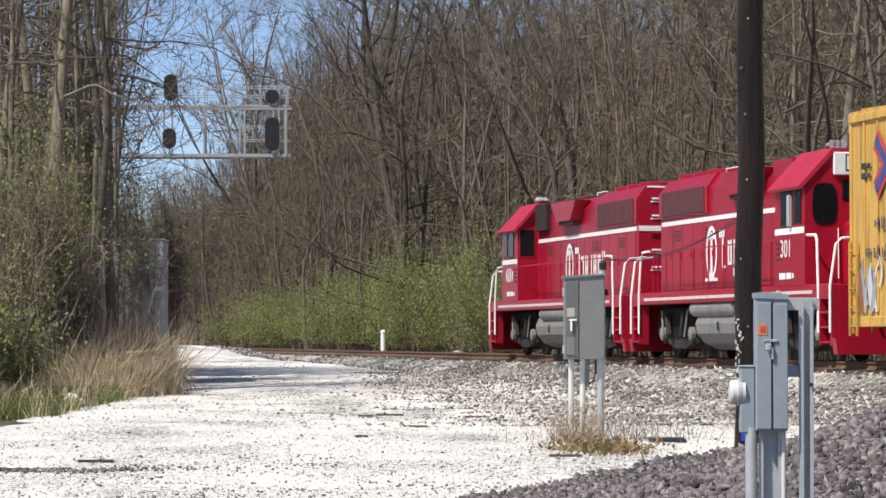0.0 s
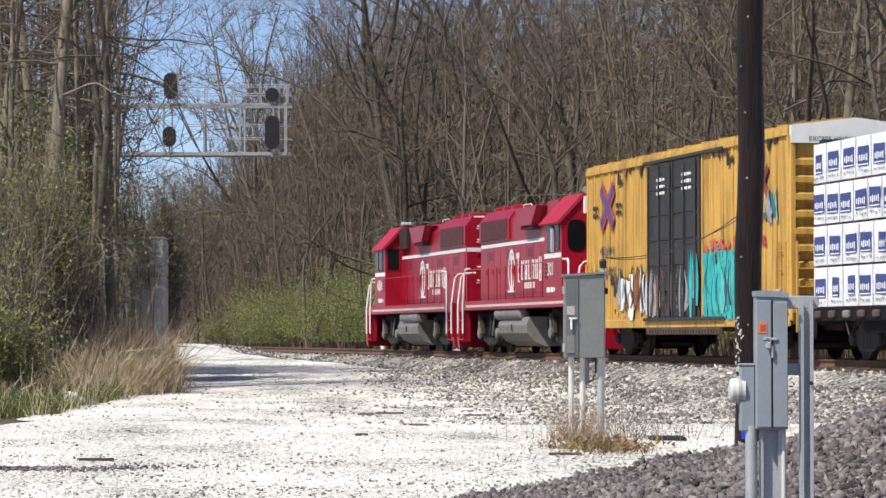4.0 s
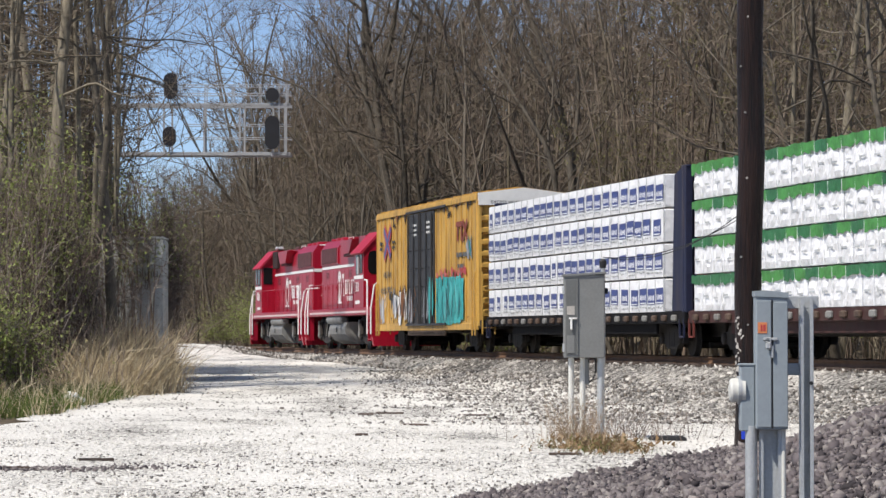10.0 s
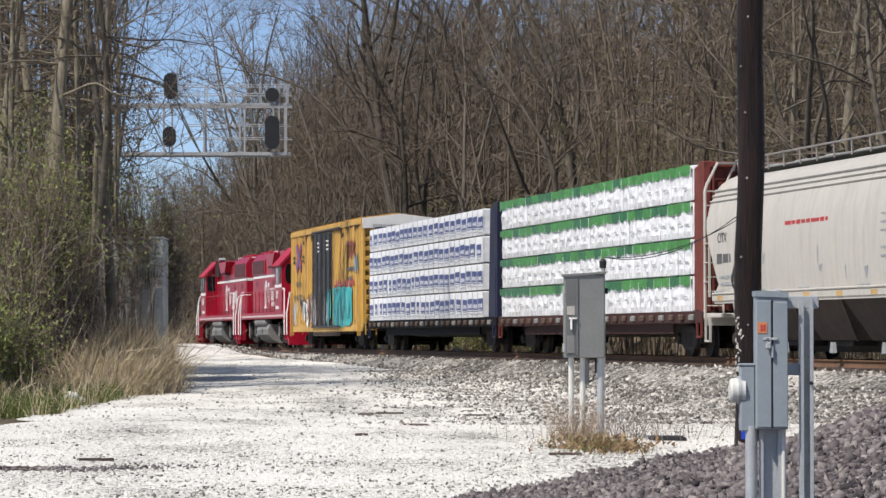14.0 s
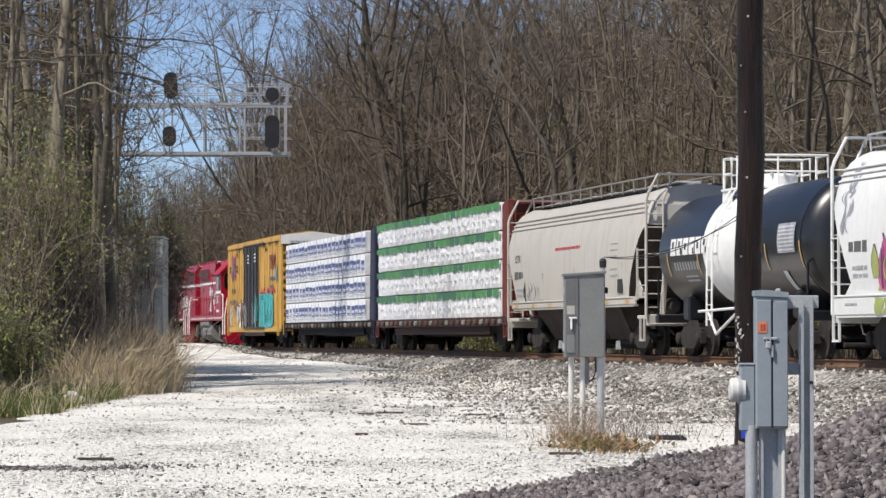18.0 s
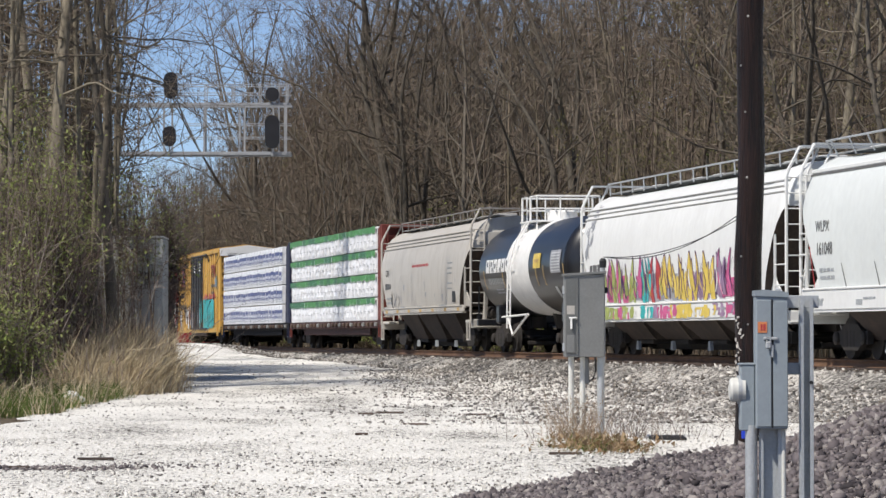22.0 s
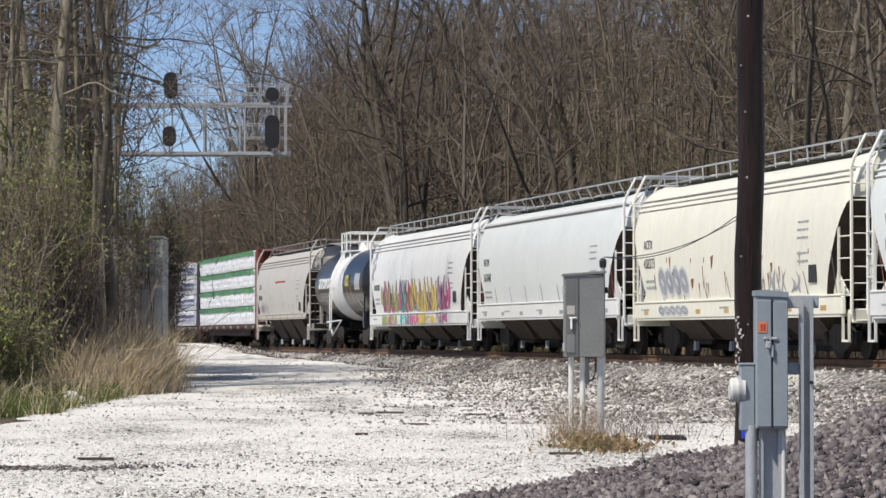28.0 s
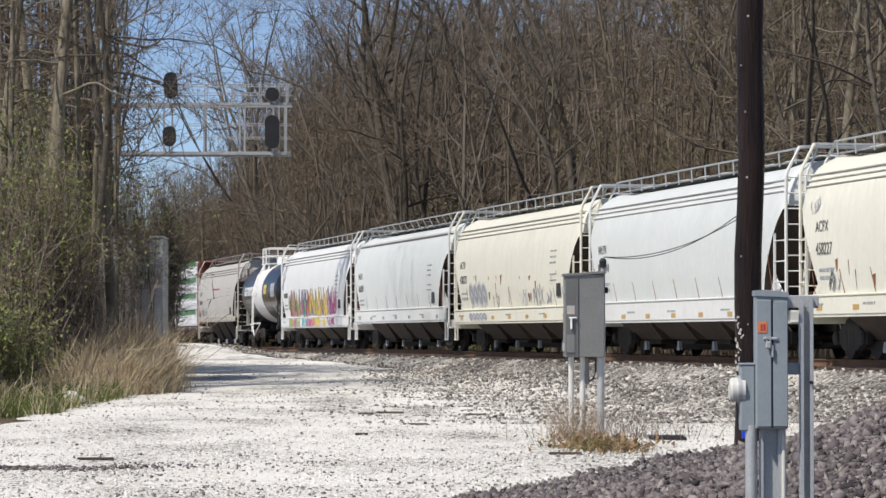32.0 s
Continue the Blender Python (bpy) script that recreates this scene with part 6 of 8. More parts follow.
    spray(c, "graffiti", 5.4, 6.6, 1.55, 2.25, (M_BLACKINK,), 35, flat, "black shadow of the graffiti", n=6, edge=False, fat=1.0, curl=0.4)
    spray(c, "graffiti", -1.2, 2.4, 0.98, 2.3, (M_SPGREY, M_BLACKINK, M_RUSTDK, M_BLACKINK, M_RUST, M_SPGREY), 34, lambda z: W + 0.105, "faded grey and brown graffiti on the doors", n=26, edge=False, fat=0.7)
    spray(c, "graffiti", 7.4, 9.0, 1.0, 2.2, (M_PALEINK, M_SPGREY, M_RUST), 24, flat, "faded graffiti", n=10, edge=False, fat=0.8)
    rc = random.Random(12)
    for i in range(34):
        top = i < 24
        x = rc.choice((rc.uniform(-8.9, -2.5), rc.uniform(2.7, 6.2)))
        z = 4.96 if top else rc.uniform(1.05, 1.6)
        hh = rc.uniform(0.08, 0.34) if top else rc.uniform(0.06, 0.2)
        ww = rc.uniform(0.06, 0.22)
        pts = [(x - ww, z), (x + ww, z - 0.02), (x + ww * rc.uniform(0.3, 1.1), z - hh * 0.6), (x + ww * rc.uniform(-0.2, 0.3), z - hh), (x - ww * rc.uniform(0.2, 0.9), z - hh * 0.5)]
        part("paint_chip", Shape().add([(a, W + 0.047 + 0.0005 * (i % 4), b) for a, b in pts], [(0, 1, 2, 3, 4)]), M_DKSTEEL if i % 3 else M_RUST, c, "dark bare steel where the paint flaked")
    for x, z, w2, h2 in ((5.6, 4.6, 0.5, 0.10), (5.75, 4.75, 0.16, 0.25), (-4.9, 4.62, 0.55, 0.14), (-4.7, 4.75, 0.14, 0.3)):
        part("paint_chip", Shape().box(x, W + 0.050, z, w2, 0.008, h2, ry=0.3 * math.sin(x * 5)), M_DKSTEEL, c, "dark bare steel where the paint flaked")
    return c


boxcar()


# -- lumber cars --
def lumber_car(label, s_front, s_rear, load_front, load_rear, frame_mat, kind, sill_mat):
    c, L = car_thing("lumber_car", label, "flat car", s_front, s_rear, (s_front - s_rear) - 5.4)
    mid = (s_front + s_rear) / 2
    xa, xb = load_rear - mid, load_front - mid
    part("deck", Shape().box(0, 0, 1.08, 2 * L, 2.9, 0.14, 0.02), sill_mat, c)
    for sd in (1, -1):
        part("side_sill", Shape().box(0, sd * 1.44, 0.98, 2 * L, 0.10, 0.30, 0.015).box(0, sd * 1.30, 0.72, 2 * L - 6.5, 0.08, 0.3, 0.015), sill_mat, c)
        for i in range(24):
            x = -L + 0.8 + i * (2 * L - 1.6) / 23
            part("strap_winch", Shape().box(x, sd * 1.53, 0.97, 0.34, 0.10, 0.16, 0.03), M_RUSTDK if i % 3 else M_FUEL, c)
    part("center_sill", Shape().box(0, 0, 0.75, 2 * L - 1, 0.6, 0.5, 0.03), M_DKSTEEL, c)
    part("center_beam", Shape().box(0, 0, 2.9, 2 * L - 0.8, 0.12, 3.5), frame_mat, c)
    for sg in (1, -1):
        hw = 1.25 if sg > 0 else 1.48
        if sg < 0:
            for sd in (1, -1):
                part("bulkhead_wing", Shape().prism([(-L + 0.1, 1.15), (-L + 1.25, 1.15), (-L + 1.0, 4.55), (-L + 0.1, 4.75)], sd * 1.38, sd * 1.46), frame_mat, c, "tapered side of the bulkhead")
        part("bulkhead", Shape().box(sg * (L - 0.20), 0, 2.93, 0.16, 2 * hw, 3.66, 0.02).box(sg * (L - 0.05), hw - 0.12, 2.93, 0.14, 0.2, 3.66, 0.02).box(sg * (L - 0.05), -hw + 0.12, 2.93, 0.14, 0.2, 3.66, 0.02).box(sg * (L - 0.05), 0, 4.68, 0.14, 2 * hw - 0.06, 0.14, 0.02), frame_mat, c, "tall steel end bulkhead")
        ladder(c, sg * (L + 0.05), 1.0, 1.2, 4.5, "y", frame_mat, 9, 0.42)
        truck(c, sg * (L - 2.7))
        coupler(c, sg * (L + 0.25), sg)
        part("end_step", Shape().box(sg * (L - 0.25), 1.48, 0.5, 0.42, 0.05, 0.05).box(sg * (L - 0.05), 1.48, 0.72, 0.04, 0.05, 0.45).box(sg * (L - 0.45), 1.48, 0.72, 0.04, 0.05, 0.45), frame_mat, c)
    r = random.Random(load_front)
    tiers, z0, th = (4, 1.11, 0.883) if kind == "blue" else (4, 1.10, 0.905)
    for sd in (1, -1):
        for t in range(tiers):
            x = xb
            k = 0
            while x > xa + 0.4:
                w = min(r.choice((3.7, 4.3, 4.9, 3.1)), x - xa)
                if x - w - xa < 1.2:
                    w = x - xa
                zc = z0 + t * th + th / 2
                yc = sd * (0.80 + r.uniform(-0.008, 0.010))
                sh = Shape().box(x - w / 2, yc, zc, w - 0.025, 1.40, th - 0.045, 0.025)
                amp = 0.010 if kind == "blue" else 0.030
                if sd > 0:
                    nx, nz = max(4, int(w / 0.16)), 6
                    o = yc + 0.70 + amp
                    sh.add([(x - 0.02 - i * (w - 0.04) / nx, o + (r.uniform(-amp, amp) if 0 < i < nx and 0 < q < nz else -amp - 0.003), zc - th / 2 + 0.03 + q * (th - 0.06) / nz) for q in range(nz + 1) for i in range(nx + 1)],
                           [(q * (nx + 1) + i, q * (nx + 1) + i + 1, (q + 1) * (nx + 1) + i + 1, (q + 1) * (nx + 1) + i) for q in range(nz) for i in range(nx)])
                b = part("lumber_pack", sh, M_WRAP, c, "crinkled white plastic-wrapped lumber pack")
                yo = abs(yc) + 0.70 + 2 * amp + 0.004
                if sd > 0:
                    n = max(1, round(w / (0.95 if kind == "blue" else 0.86)))
                    for i in range(n):
                        xc = x - (i + 0.5) * w / n
                        if kind == "blue":
                            ww = 0.70 * (0.62 if r.random() < 0.10 else 1)
                            xc += r.uniform(-0.05, 0.05)
                            zz = zc - 0.01 + r.uniform(-0.03, 0.03)
                            ink = Shape()
                            for j in range(5):
                                ink.box(xc + (j - 2) * ww * 0.17, yo + 0.004, zz - 0.03, ww * 0.085, 0.006, 0.15 if j in (0, 3) else 0.11)
                            ink.box(xc, yo + 0.004, zz - 0.17, ww * 0.9, 0.006, 0.025)
                            small = Shape()
                            for j in range(4):
                                small.box(xc + (j - 1.5) * 0.18 + r.uniform(-0.03, 0.03), yo, zz - 0.29 + r.uniform(-0.02, 0.02), r.uniform(0.06, 0.13), 0.006, r.uniform(0.02, 0.05))
                            multi("print", [(Shape().box(xc, yo, zz, ww, 0.006, 0.41, ry=r.uniform(-0.035, 0.035)), M_LBLUE), (ink, M_WRAP), (small, M_GREYINK)], b, "blue printed label")
                        else:
                            ink = Shape().box(xc, yo + 0.002, zc - 0.10 + r.uniform(-0.03, 0.03), 0.34, 0.006, 0.040)
                            if r.random() < 0.45:
                                ink.box(xc + 0.2, yo + 0.003, zc - 0.08, 0.05, 0.006, 0.13, ry=0.4)
                            part("print_mark", ink, M_MIDINK, b, "small grey printed mark")
                        part("strap", Shape().box(x - (i + 1) * w / n, yo, zc, 0.016, 0.010, th - 0.05), M_GREYINK if kind == "blue" else M_WRAP, b, "narrow binding strap")
                    if kind != "blue":
                        top = zc + th / 2 - 0.02
                        for q in range(n):
                            m = 5
                            xs = [x - (q + u / m) * w / n for u in range(m + 1)]
                            low = [top - 0.23 + r.uniform(-0.06, 0.05) for _ in xs]
                            g = Shape().add([(a, yo + 0.001 + r.uniform(0, 0.012), top + r.uniform(-0.02, 0.02)) for a in xs] + [(a, yo + 0.001, lz) for a, lz in zip(xs, low)], [(u, u + 1, m + 2 + u, m + 1 + u) for u in range(m)])
                            part("print", g, M_LGREEN if r.random() < 0.65 else M_DGREEN, b, "torn-edged green band along the top")
                x -= w
                k += 1
            if t:
                part("spacer", Shape().box((xa + xb) / 2, sd * 0.80, z0 + t * th - 0.012, xb - xa - 0.1, 1.3, 0.035), M_TIE, c, "dark wooden spacer between the tiers")
    return c


lumber_car("centre-beam lumber car loaded with white and blue wrapped bundles", -10.55, -34.35, -10.95, -32.55, M_BLUE, "blue", M_SILLDK)
lumber_car("centre-beam lumber car loaded with white and green wrapped bundles", -34.75, -58.35, -35.35, -57.6, M_MAROON, "green", M_SILLMR)


# -- locomotives --
def locomotive(label, s_front, s_rear, cab_forward, number):
    c, L = car_thing("locomotive", label, "locomotive", s_front, s_rear, 10.36)
    k = 1 if cab_forward else -1   # the cab's end
    P = L - 0.55                   # end of the frame

    def B(sh, nm, m, lab="", smooth=None, parent=c):
        if k < 0:
            sh.v = [(-x, y, z) for x, y, z in sh.v]
        return part(nm, sh, m, parent, lab, smooth)
    B(Shape().box(0, 0, 1.52, 2 * P - 0.3, 3.0, 0.30, 0.02), "frame", M_RED, "red walkway frame")
    for sd in (1, -1):
        for i in range(12):
            w = (2 * P - 2.6) / 12
            B(Shape().box(-P + 1.3 + (i + 0.5) * w, sd * 1.508, 1.50, w - 0.05, 0.016, 0.075), "stripe", M_FRAMEST, "faded white frame stripe")
    # hood
    hx0, hx1 = -P + 0.62, P - 4.05
    B(Shape().prism([(-0.86, 1.66), (0.86, 1.66), (0.86, 4.22), (0.62, 4.54), (-0.62, 4.54), (-0.86, 4.22)], hx0, hx1, "x"), "hood", M_RED, "red engine hood")
    B(Shape().prism([(-0.92, 3.60), (0.92, 3.60), (0.92, 4.24), (0.66, 4.60), (-0.66, 4.60), (-0.92, 4.24)], hx0 + 0.02, hx0 + 4.6, "x"), "radiator_housing", M_RED)
    way = -1 if k > 0 else 1
    dx = hx1 - (4.75 if k > 0 else 4.1)
    for sd in (1, -1):
        B(Shape().box(hx0 + 2.35, sd * 0.93, 3.96, 4.0, 0.03, 0.64, 0.01), "radiator_screen", M_SCREEN, "dark radiator screen")
        B(Shape().prism([(dx - 0.85, 3.92), (dx + 0.85, 3.92), (dx + 1.6, 4.48), (dx - 1.5, 4.48)], sd * 0.70, sd * 1.18), "blower_duct", M_RED, "bulged blower duct")
        B(Shape().box(dx, sd * 1.0, 3.87, 1.7, 0.24, 0.12), "blower_screen", M_SCREEN, "dark intake screen")
        B(Shape().box(hx1 - 1.0, sd * 0.93, 4.16, 1.5, 0.16, 0.80, 0.015), "filter_hatch", M_FILTER if k > 0 else M_RED, "dark inertial filter" if k > 0 else "")
        n = 9
        for i in range(n):
            w = (hx1 - hx0 - 0.3) / n
            B(Shape().box(hx0 + 0.15 + (i + 0.5) * w, sd * 0.872, 3.46, w - 0.03, 0.016, 0.11), "stripe", M_WHITE, "white hood stripe")
        for i in range(12):
            w = (hx1 - hx0 - 0.5) / 12
            d = B(Shape().box(hx0 + 0.25 + (i + 0.5) * w, sd * 0.868, 2.55, w - 0.035, 0.03, 1.62, 0.01), "hood_door", M_RED)
            B(Shape().box(hx0 + 0.25 + (i + 0.85) * w, sd * 0.89, 2.6, 0.035, 0.03, 0.16), "door_latch", M_RED, parent=d)
            if i % 3 == 1:
                for q in range(5):
                    B(Shape().box(hx0 + 0.25 + (i + 0.5) * w, sd * 0.886, 3.0 + q * 0.06, w * 0.7, 0.012, 0.025, rx=sd * 0.5), "louvre", M_SCREEN, parent=d)
        ex = hx1 - 4.35 if k > 0 else hx1 - 7.33
        sh = Shape()
        for j in range(22):
            a0, a1 = 2 * math.pi * j / 22, 2 * math.pi * (j + 1) / 22
            p = [(ex + 0.50 * q * math.cos(a), sd * 0.897, 2.62 + 0.66 * q2 * math.sin(a)) for a, q, q2 in ((a0, 1, 1), (a1, 1, 1), (a1, 0.74, 0.82), (a0, 0.74, 0.82))]
            sh.add(p, [(0, 1, 2, 3)])
        sh.box(ex, sd * 0.899, 2.60, 0.17, 0.008, 1.04).box(ex + 0.05, sd * 0.899, 3.0, 0.46, 0.008, 0.13).box(ex, sd * 0.899, 1.95, 1.1, 0.008, 0.08).box(ex, sd * 0.899, 2.02, 0.5, 0.008, 0.1)
        B(sh, "emblem", M_WHITE, "white oval emblem")
        for j in range(7):
            x = ex + way * (1.12 + j * 0.5)
            hh = 0.74 if j in (0, 6) else 0.60
            sh = Shape().box(x - 0.11, sd * 0.899, 2.58, 0.11, 0.008, hh)
            if j not in (0, 3):
                sh.box(x + 0.11, sd * 0.899, 2.58, 0.10, 0.008, hh).box(x, sd * 0.8992, 2.58 + (0.2 if j % 2 else -0.08), 0.2, 0.008, 0.13)
            sh.box(x - 0.02, sd * 0.8994, 2.58 - hh / 2 + 0.03, 0.30, 0.008, 0.06)
            B(sh, "lettering", M_WHITE, "white block of a company mark")
        for j in range(3):
            B(Shape().box(ex + way * (0.76 + j * 0.17), sd * 0.899, 3.05, 0.12, 0.008, 0.18), "lettering", M_WHITE, "white block of a company mark")
        for j in range(6):
            B(Shape().box(ex + way * (2.0 + j * 0.25), sd * 0.899, 2.10, 0.16, 0.008, 0.19), "lettering", M_WHITE, "white block of a company mark")
    for i in range(5):
        B(Shape().box(hx0 - 0.03, 0.10, 2.42 + i * 0.46, 0.07, 0.80, 0.05, 0.01).box(hx0 - 0.01, 0.10, 2.34 + i * 0.46, 0.03, 0.86, 0.04), "end_step", M_WHITE if i != 2 else M_RED, "white-edged step on the hood's end")
    B(Shape().box(hx0 - 0.008, 0, 3.46, 0.02, 1.72, 0.14), "stripe", M_WHITE, "white hood stripe")
    B(Shape().box(hx0 + 0.14, 0, 4.575, 0.3, 1.24, 0.05, 0.01), "roof_step", M_WHITE, "white-edged step over the hood's end")
    for i in range(3):
        sh = Shape().lathe([(4.56, 0.60), (4.72, 0.60), (4.74, 0.54)], 18, "z")
        B(sh.shift(hx0 + 0.9 + i * 1.35), "radiator_fan", M_RED, "round radiator fan housing", 30)
    B(Shape().box(hx1 - 3.6, 0, 4.62, 0.9, 0.7, 0.20, 0.04), "exhaust", M_SCREEN)
    B(Shape().box(hx1 - 1.5, 0, 4.58, 1.6, 1.0, 0.10, 0.03), "roof_hatch", M_RED)
    B(Shape().tube([(hx0 + 4.9, 0.5, 4.6), (hx0 + 4.9, 0.5, 4.68), (hx0 + 6.1, 0.5, 4.68), (hx0 + 6.1, 0.5, 4.6)], 0.018, 6), "roof_grab", M_WHITE, "white roof grab iron")
    # cab
    cx0, cx1 = P - 4.05, P - 1.85
    prof = [(-1.50, 1.66), (1.50, 1.66), (1.50, 3.92), (0.86, 4.58), (-0.86, 4.58), (-1.50, 3.92)]
    B(Shape().prism(prof, cx0, cx1, "x"), "cab", M_RED, "red cab")
    roofp = [(-1.66, 3.80), (-1.60, 3.74), (-0.86, 4.52), (0.86, 4.52), (1.60, 3.74), (1.66, 3.80), (0.88, 4.64), (-0.88, 4.64)]
    B(Shape().prism(roofp, cx0 - 0.10, cx1 + 0.06, "x"), "cab_roof", M_REDFADE, "sun-faded red cab roof")
    B(Shape().prism([(-0.62, 1.66), (0.62, 1.66), (0.62, 2.95), (0.5, 3.1), (-0.5, 3.1), (-0.62, 2.95)], cx1, P - 0.85, "x"), "nose", M_RED, "short hood")
    B(Shape().box(P - 0.845, 0, 2.82, 0.02, 0.95, 0.14), "nose_stripe", M_WHITE)
    B(Shape().lathe([(P - 0.86, 0.13), (P - 0.80, 0.13), (P - 0.79, 0.09)], 14, "x").shift(0, 0, 2.45), "headlight", M_GALV, "headlight")
    for sd in (1, -1):
        B(Shape().box((cx0 + cx1) / 2 - 0.28, sd * 1.508, 3.38, 0.74, 0.02, 0.86, 0.015), "window_frame", M_DOOR)
        B(Shape().box((cx0 + cx1) / 2 - 0.28, sd * 1.515, 3.38, 0.62, 0.03, 0.74, 0.02), "side_window", M_GLASSDK, "dark sliding cab window")
        B(Shape().box((cx0 + cx1) / 2 + 0.58, sd * 1.508, 3.38, 0.56, 0.03, 0.74, 0.02), "side_window", M_GLASSDK, "dark cab window")
        if k < 0:
            B(Shape().box((cx0 + cx1) / 2 + 0.14, sd * 1.55, 3.30, 0.14, 0.10, 0.70, 0.02), "wind_deflector", M_GALV, "pale wind deflector")
        B(Shape().box((cx0 + cx1) / 2, sd * 1.506, 2.86, cx1 - cx0 - 0.06, 0.014, 0.14), "stripe", M_WHITE, "white cab stripe")
        pts = []
        for j in range(16):
            a = 2 * math.pi * j / 16
            pts.append((sd * 1.05 + 0.28 * math.copysign(abs(math.cos(a)) ** 0.6, math.cos(a)), 3.42 + 0.46 * math.copysign(abs(math.sin(a)) ** 0.6, math.sin(a))))
        B(Shape().prism(pts, cx1 + 0.002, cx1 + 0.02, "x"), "door_window", M_GLASSDK, "dark rounded end window")
        B(Shape().box(cx0 - 0.012, sd * 1.20, 3.42, 0.03, 0.44, 0.80, 0.01), "rear_window", M_GLASSDK, "dark rear cab window")
        B(Shape().box(cx0 - 0.006, sd * 1.20, 3.42, 0.02, 0.54, 0.90, 0.01), "window_frame", M_RED)
        B(Shape().box(cx1 + 0.008, sd * 0.36, 3.72, 0.03, 0.58, 0.44, 0.02), "windscreen", M_GLASSDK, "dark windscreen")
        B(Shape().tube([(cx1 + 0.03, sd * 0.75, 2.9), (cx1 + 0.05, sd * 0.75, 1.8)], 0.015, 5), "grab_iron", M_WHITE)
    B(Shape().box(cx1 + 0.045, 0, 4.30, 0.085, 1.72, 0.50, 0.02), "number_board", M_WHITE, "white number board across the cab's end")
    B(Shape().box(cx1 + 0.092, 0, 4.32, 0.012, 1.2, 0.36), "number_frame", M_BLACKINK)
    B(Shape().box(cx1 + 0.096, 0, 4.32, 0.012, 1.14, 0.30), "number_field", M_WHITE)
    hz = 4.78
    for q in (-0.12, 0.0, 0.12):
        h = Shape().lathe([(0, 0.035), (0.28, 0.045), (0.38, 0.10)], 10, "x")
        B(h.shift((cx0 + cx1) / 2 - 0.2, 0.45 + q, hz + 0.02 * q), "horn", M_GALV, "pale air horn")
    B(Shape().box((cx0 + cx1) / 2 - 0.1, 0.45, 4.68, 0.10, 0.32, 0.12, 0.02), "horn_bracket", M_DKSTEEL)
    for z in (2.25, 2.37, 2.49, 2.61):
        B(Shape().box(cx0 + 0.30, 1.506, z, 0.34, 0.014, 0.045), "vent_louvre", M_SCREEN)
    if number:
        m = Euler((math.pi / 2, 0, math.pi)).to_matrix().to_4x4()
        lettering("number", number, 0.56, Matrix.Translation((k * ((cx0 + cx1) / 2 - 0.25), 1.516, 2.46)) @ m, M_WHITE, c)
        lettering("number", number, 0.36, Matrix.Translation((k * (cx1 + 0.106), 0, 4.32)) @ Euler((math.pi / 2, 0, k * math.pi / 2)).to_matrix().to_4x4(), M_BLACKINK, c)
    else:
        bars(c, k * ((cx0 + cx1) / 2) - 0.55, k * ((cx0 + cx1) / 2) + 0.55, 2.25, 2.66, 1.516, 4, M_WHITE, 5, label="white road number")
    bars(c, k * (cx0 + 0.9) - 0.55, k * (cx0 + 0.9) + 0.55, 1.80, 1.95, 1.516, 7, M_WHITE, 6, label="small white lettering")
    # ends, steps, rails
    for sg in (1, -1):
        B(Shape().box(sg * (P - 0.06), 0, 1.0, 0.12, 3.0, 1.3, 0.02).prism([(-1.45, 0.16), (1.45, 0.16), (1.5, 0.5), (-1.5, 0.5)], sg * (P + 0.0), sg * (P + 0.28), "x"), "pilot", M_RED, "red pilot plate")
        B(Shape().box(sg * (P + 0.1), 0, 1.62, 0.35, 2.0, 0.12, 0.03), "anticlimber", M_RED)
        for sd in (1, -1):
            w = B(Shape().box(sg * (P - 0.42), sd * 1.26, 1.0, 0.70, 0.06, 1.3).box(sg * (P - 0.80), sd * 1.38, 1.0, 0.04, 0.26, 1.3), "step_well", M_RED, "red boarding steps")
            for z in (0.42, 0.74, 1.06, 1.36):
                B(Shape().box(sg * (P - 0.42), sd * 1.38, z, 0.68, 0.24, 0.04), "tread", M_RED, parent=w)
            B(Shape().tube([(sg * (P - 0.84), sd * 1.52, 0.62), (sg * (P - 0.84), sd * 1.52, 1.6), (sg * (P - 0.98), sd * 1.50, 2.6), (sg * (P - 1.10), sd * 1.49, 2.72), (sg * (P - 1.75), sd * 1.48, 2.74)], 0.032, 7), "handrail", M_WHITE, "white grab rail")
            B(Shape().tube([(sg * (P - 0.02), sd * 1.52, 0.62), (sg * (P - 0.02), sd * 1.52, 1.6), (sg * (P + 0.02), sd * 1.40, 2.5), (sg * (P + 0.02), sd * 1.28, 2.62), (sg * (P + 0.02), sd * 0.9, 2.64)], 0.032, 7), "handrail", M_WHITE, "white grab rail")
        B(Shape().tube([(sg * (P + 0.05), -0.9, 2.64), (sg * (P + 0.05), 0.9, 2.64)], 0.022, 6).tube([(sg * (P + 0.05), -0.5, 1.65), (sg * (P + 0.05), -0.5, 2.64)], 0.022, 6).tube([(sg * (P + 0.05), 0.5, 1.65), (sg * (P + 0.05), 0.5, 2.64)], 0.022, 6), "end_rail", M_RED)
        for q in (0.5, 0.7, -0.5, -0.7):
            B(Shape().tube([(sg * (P + 0.1), q, 1.3), (sg * (P + 0.3), q * 0.95, 0.7), (sg * (P + 0.4), q * 0.8, 0.85)], 0.03, 6), "air_hose", M_RUBBER)
        truck(c, sg * 5.18, 1.37, 0.508, True)
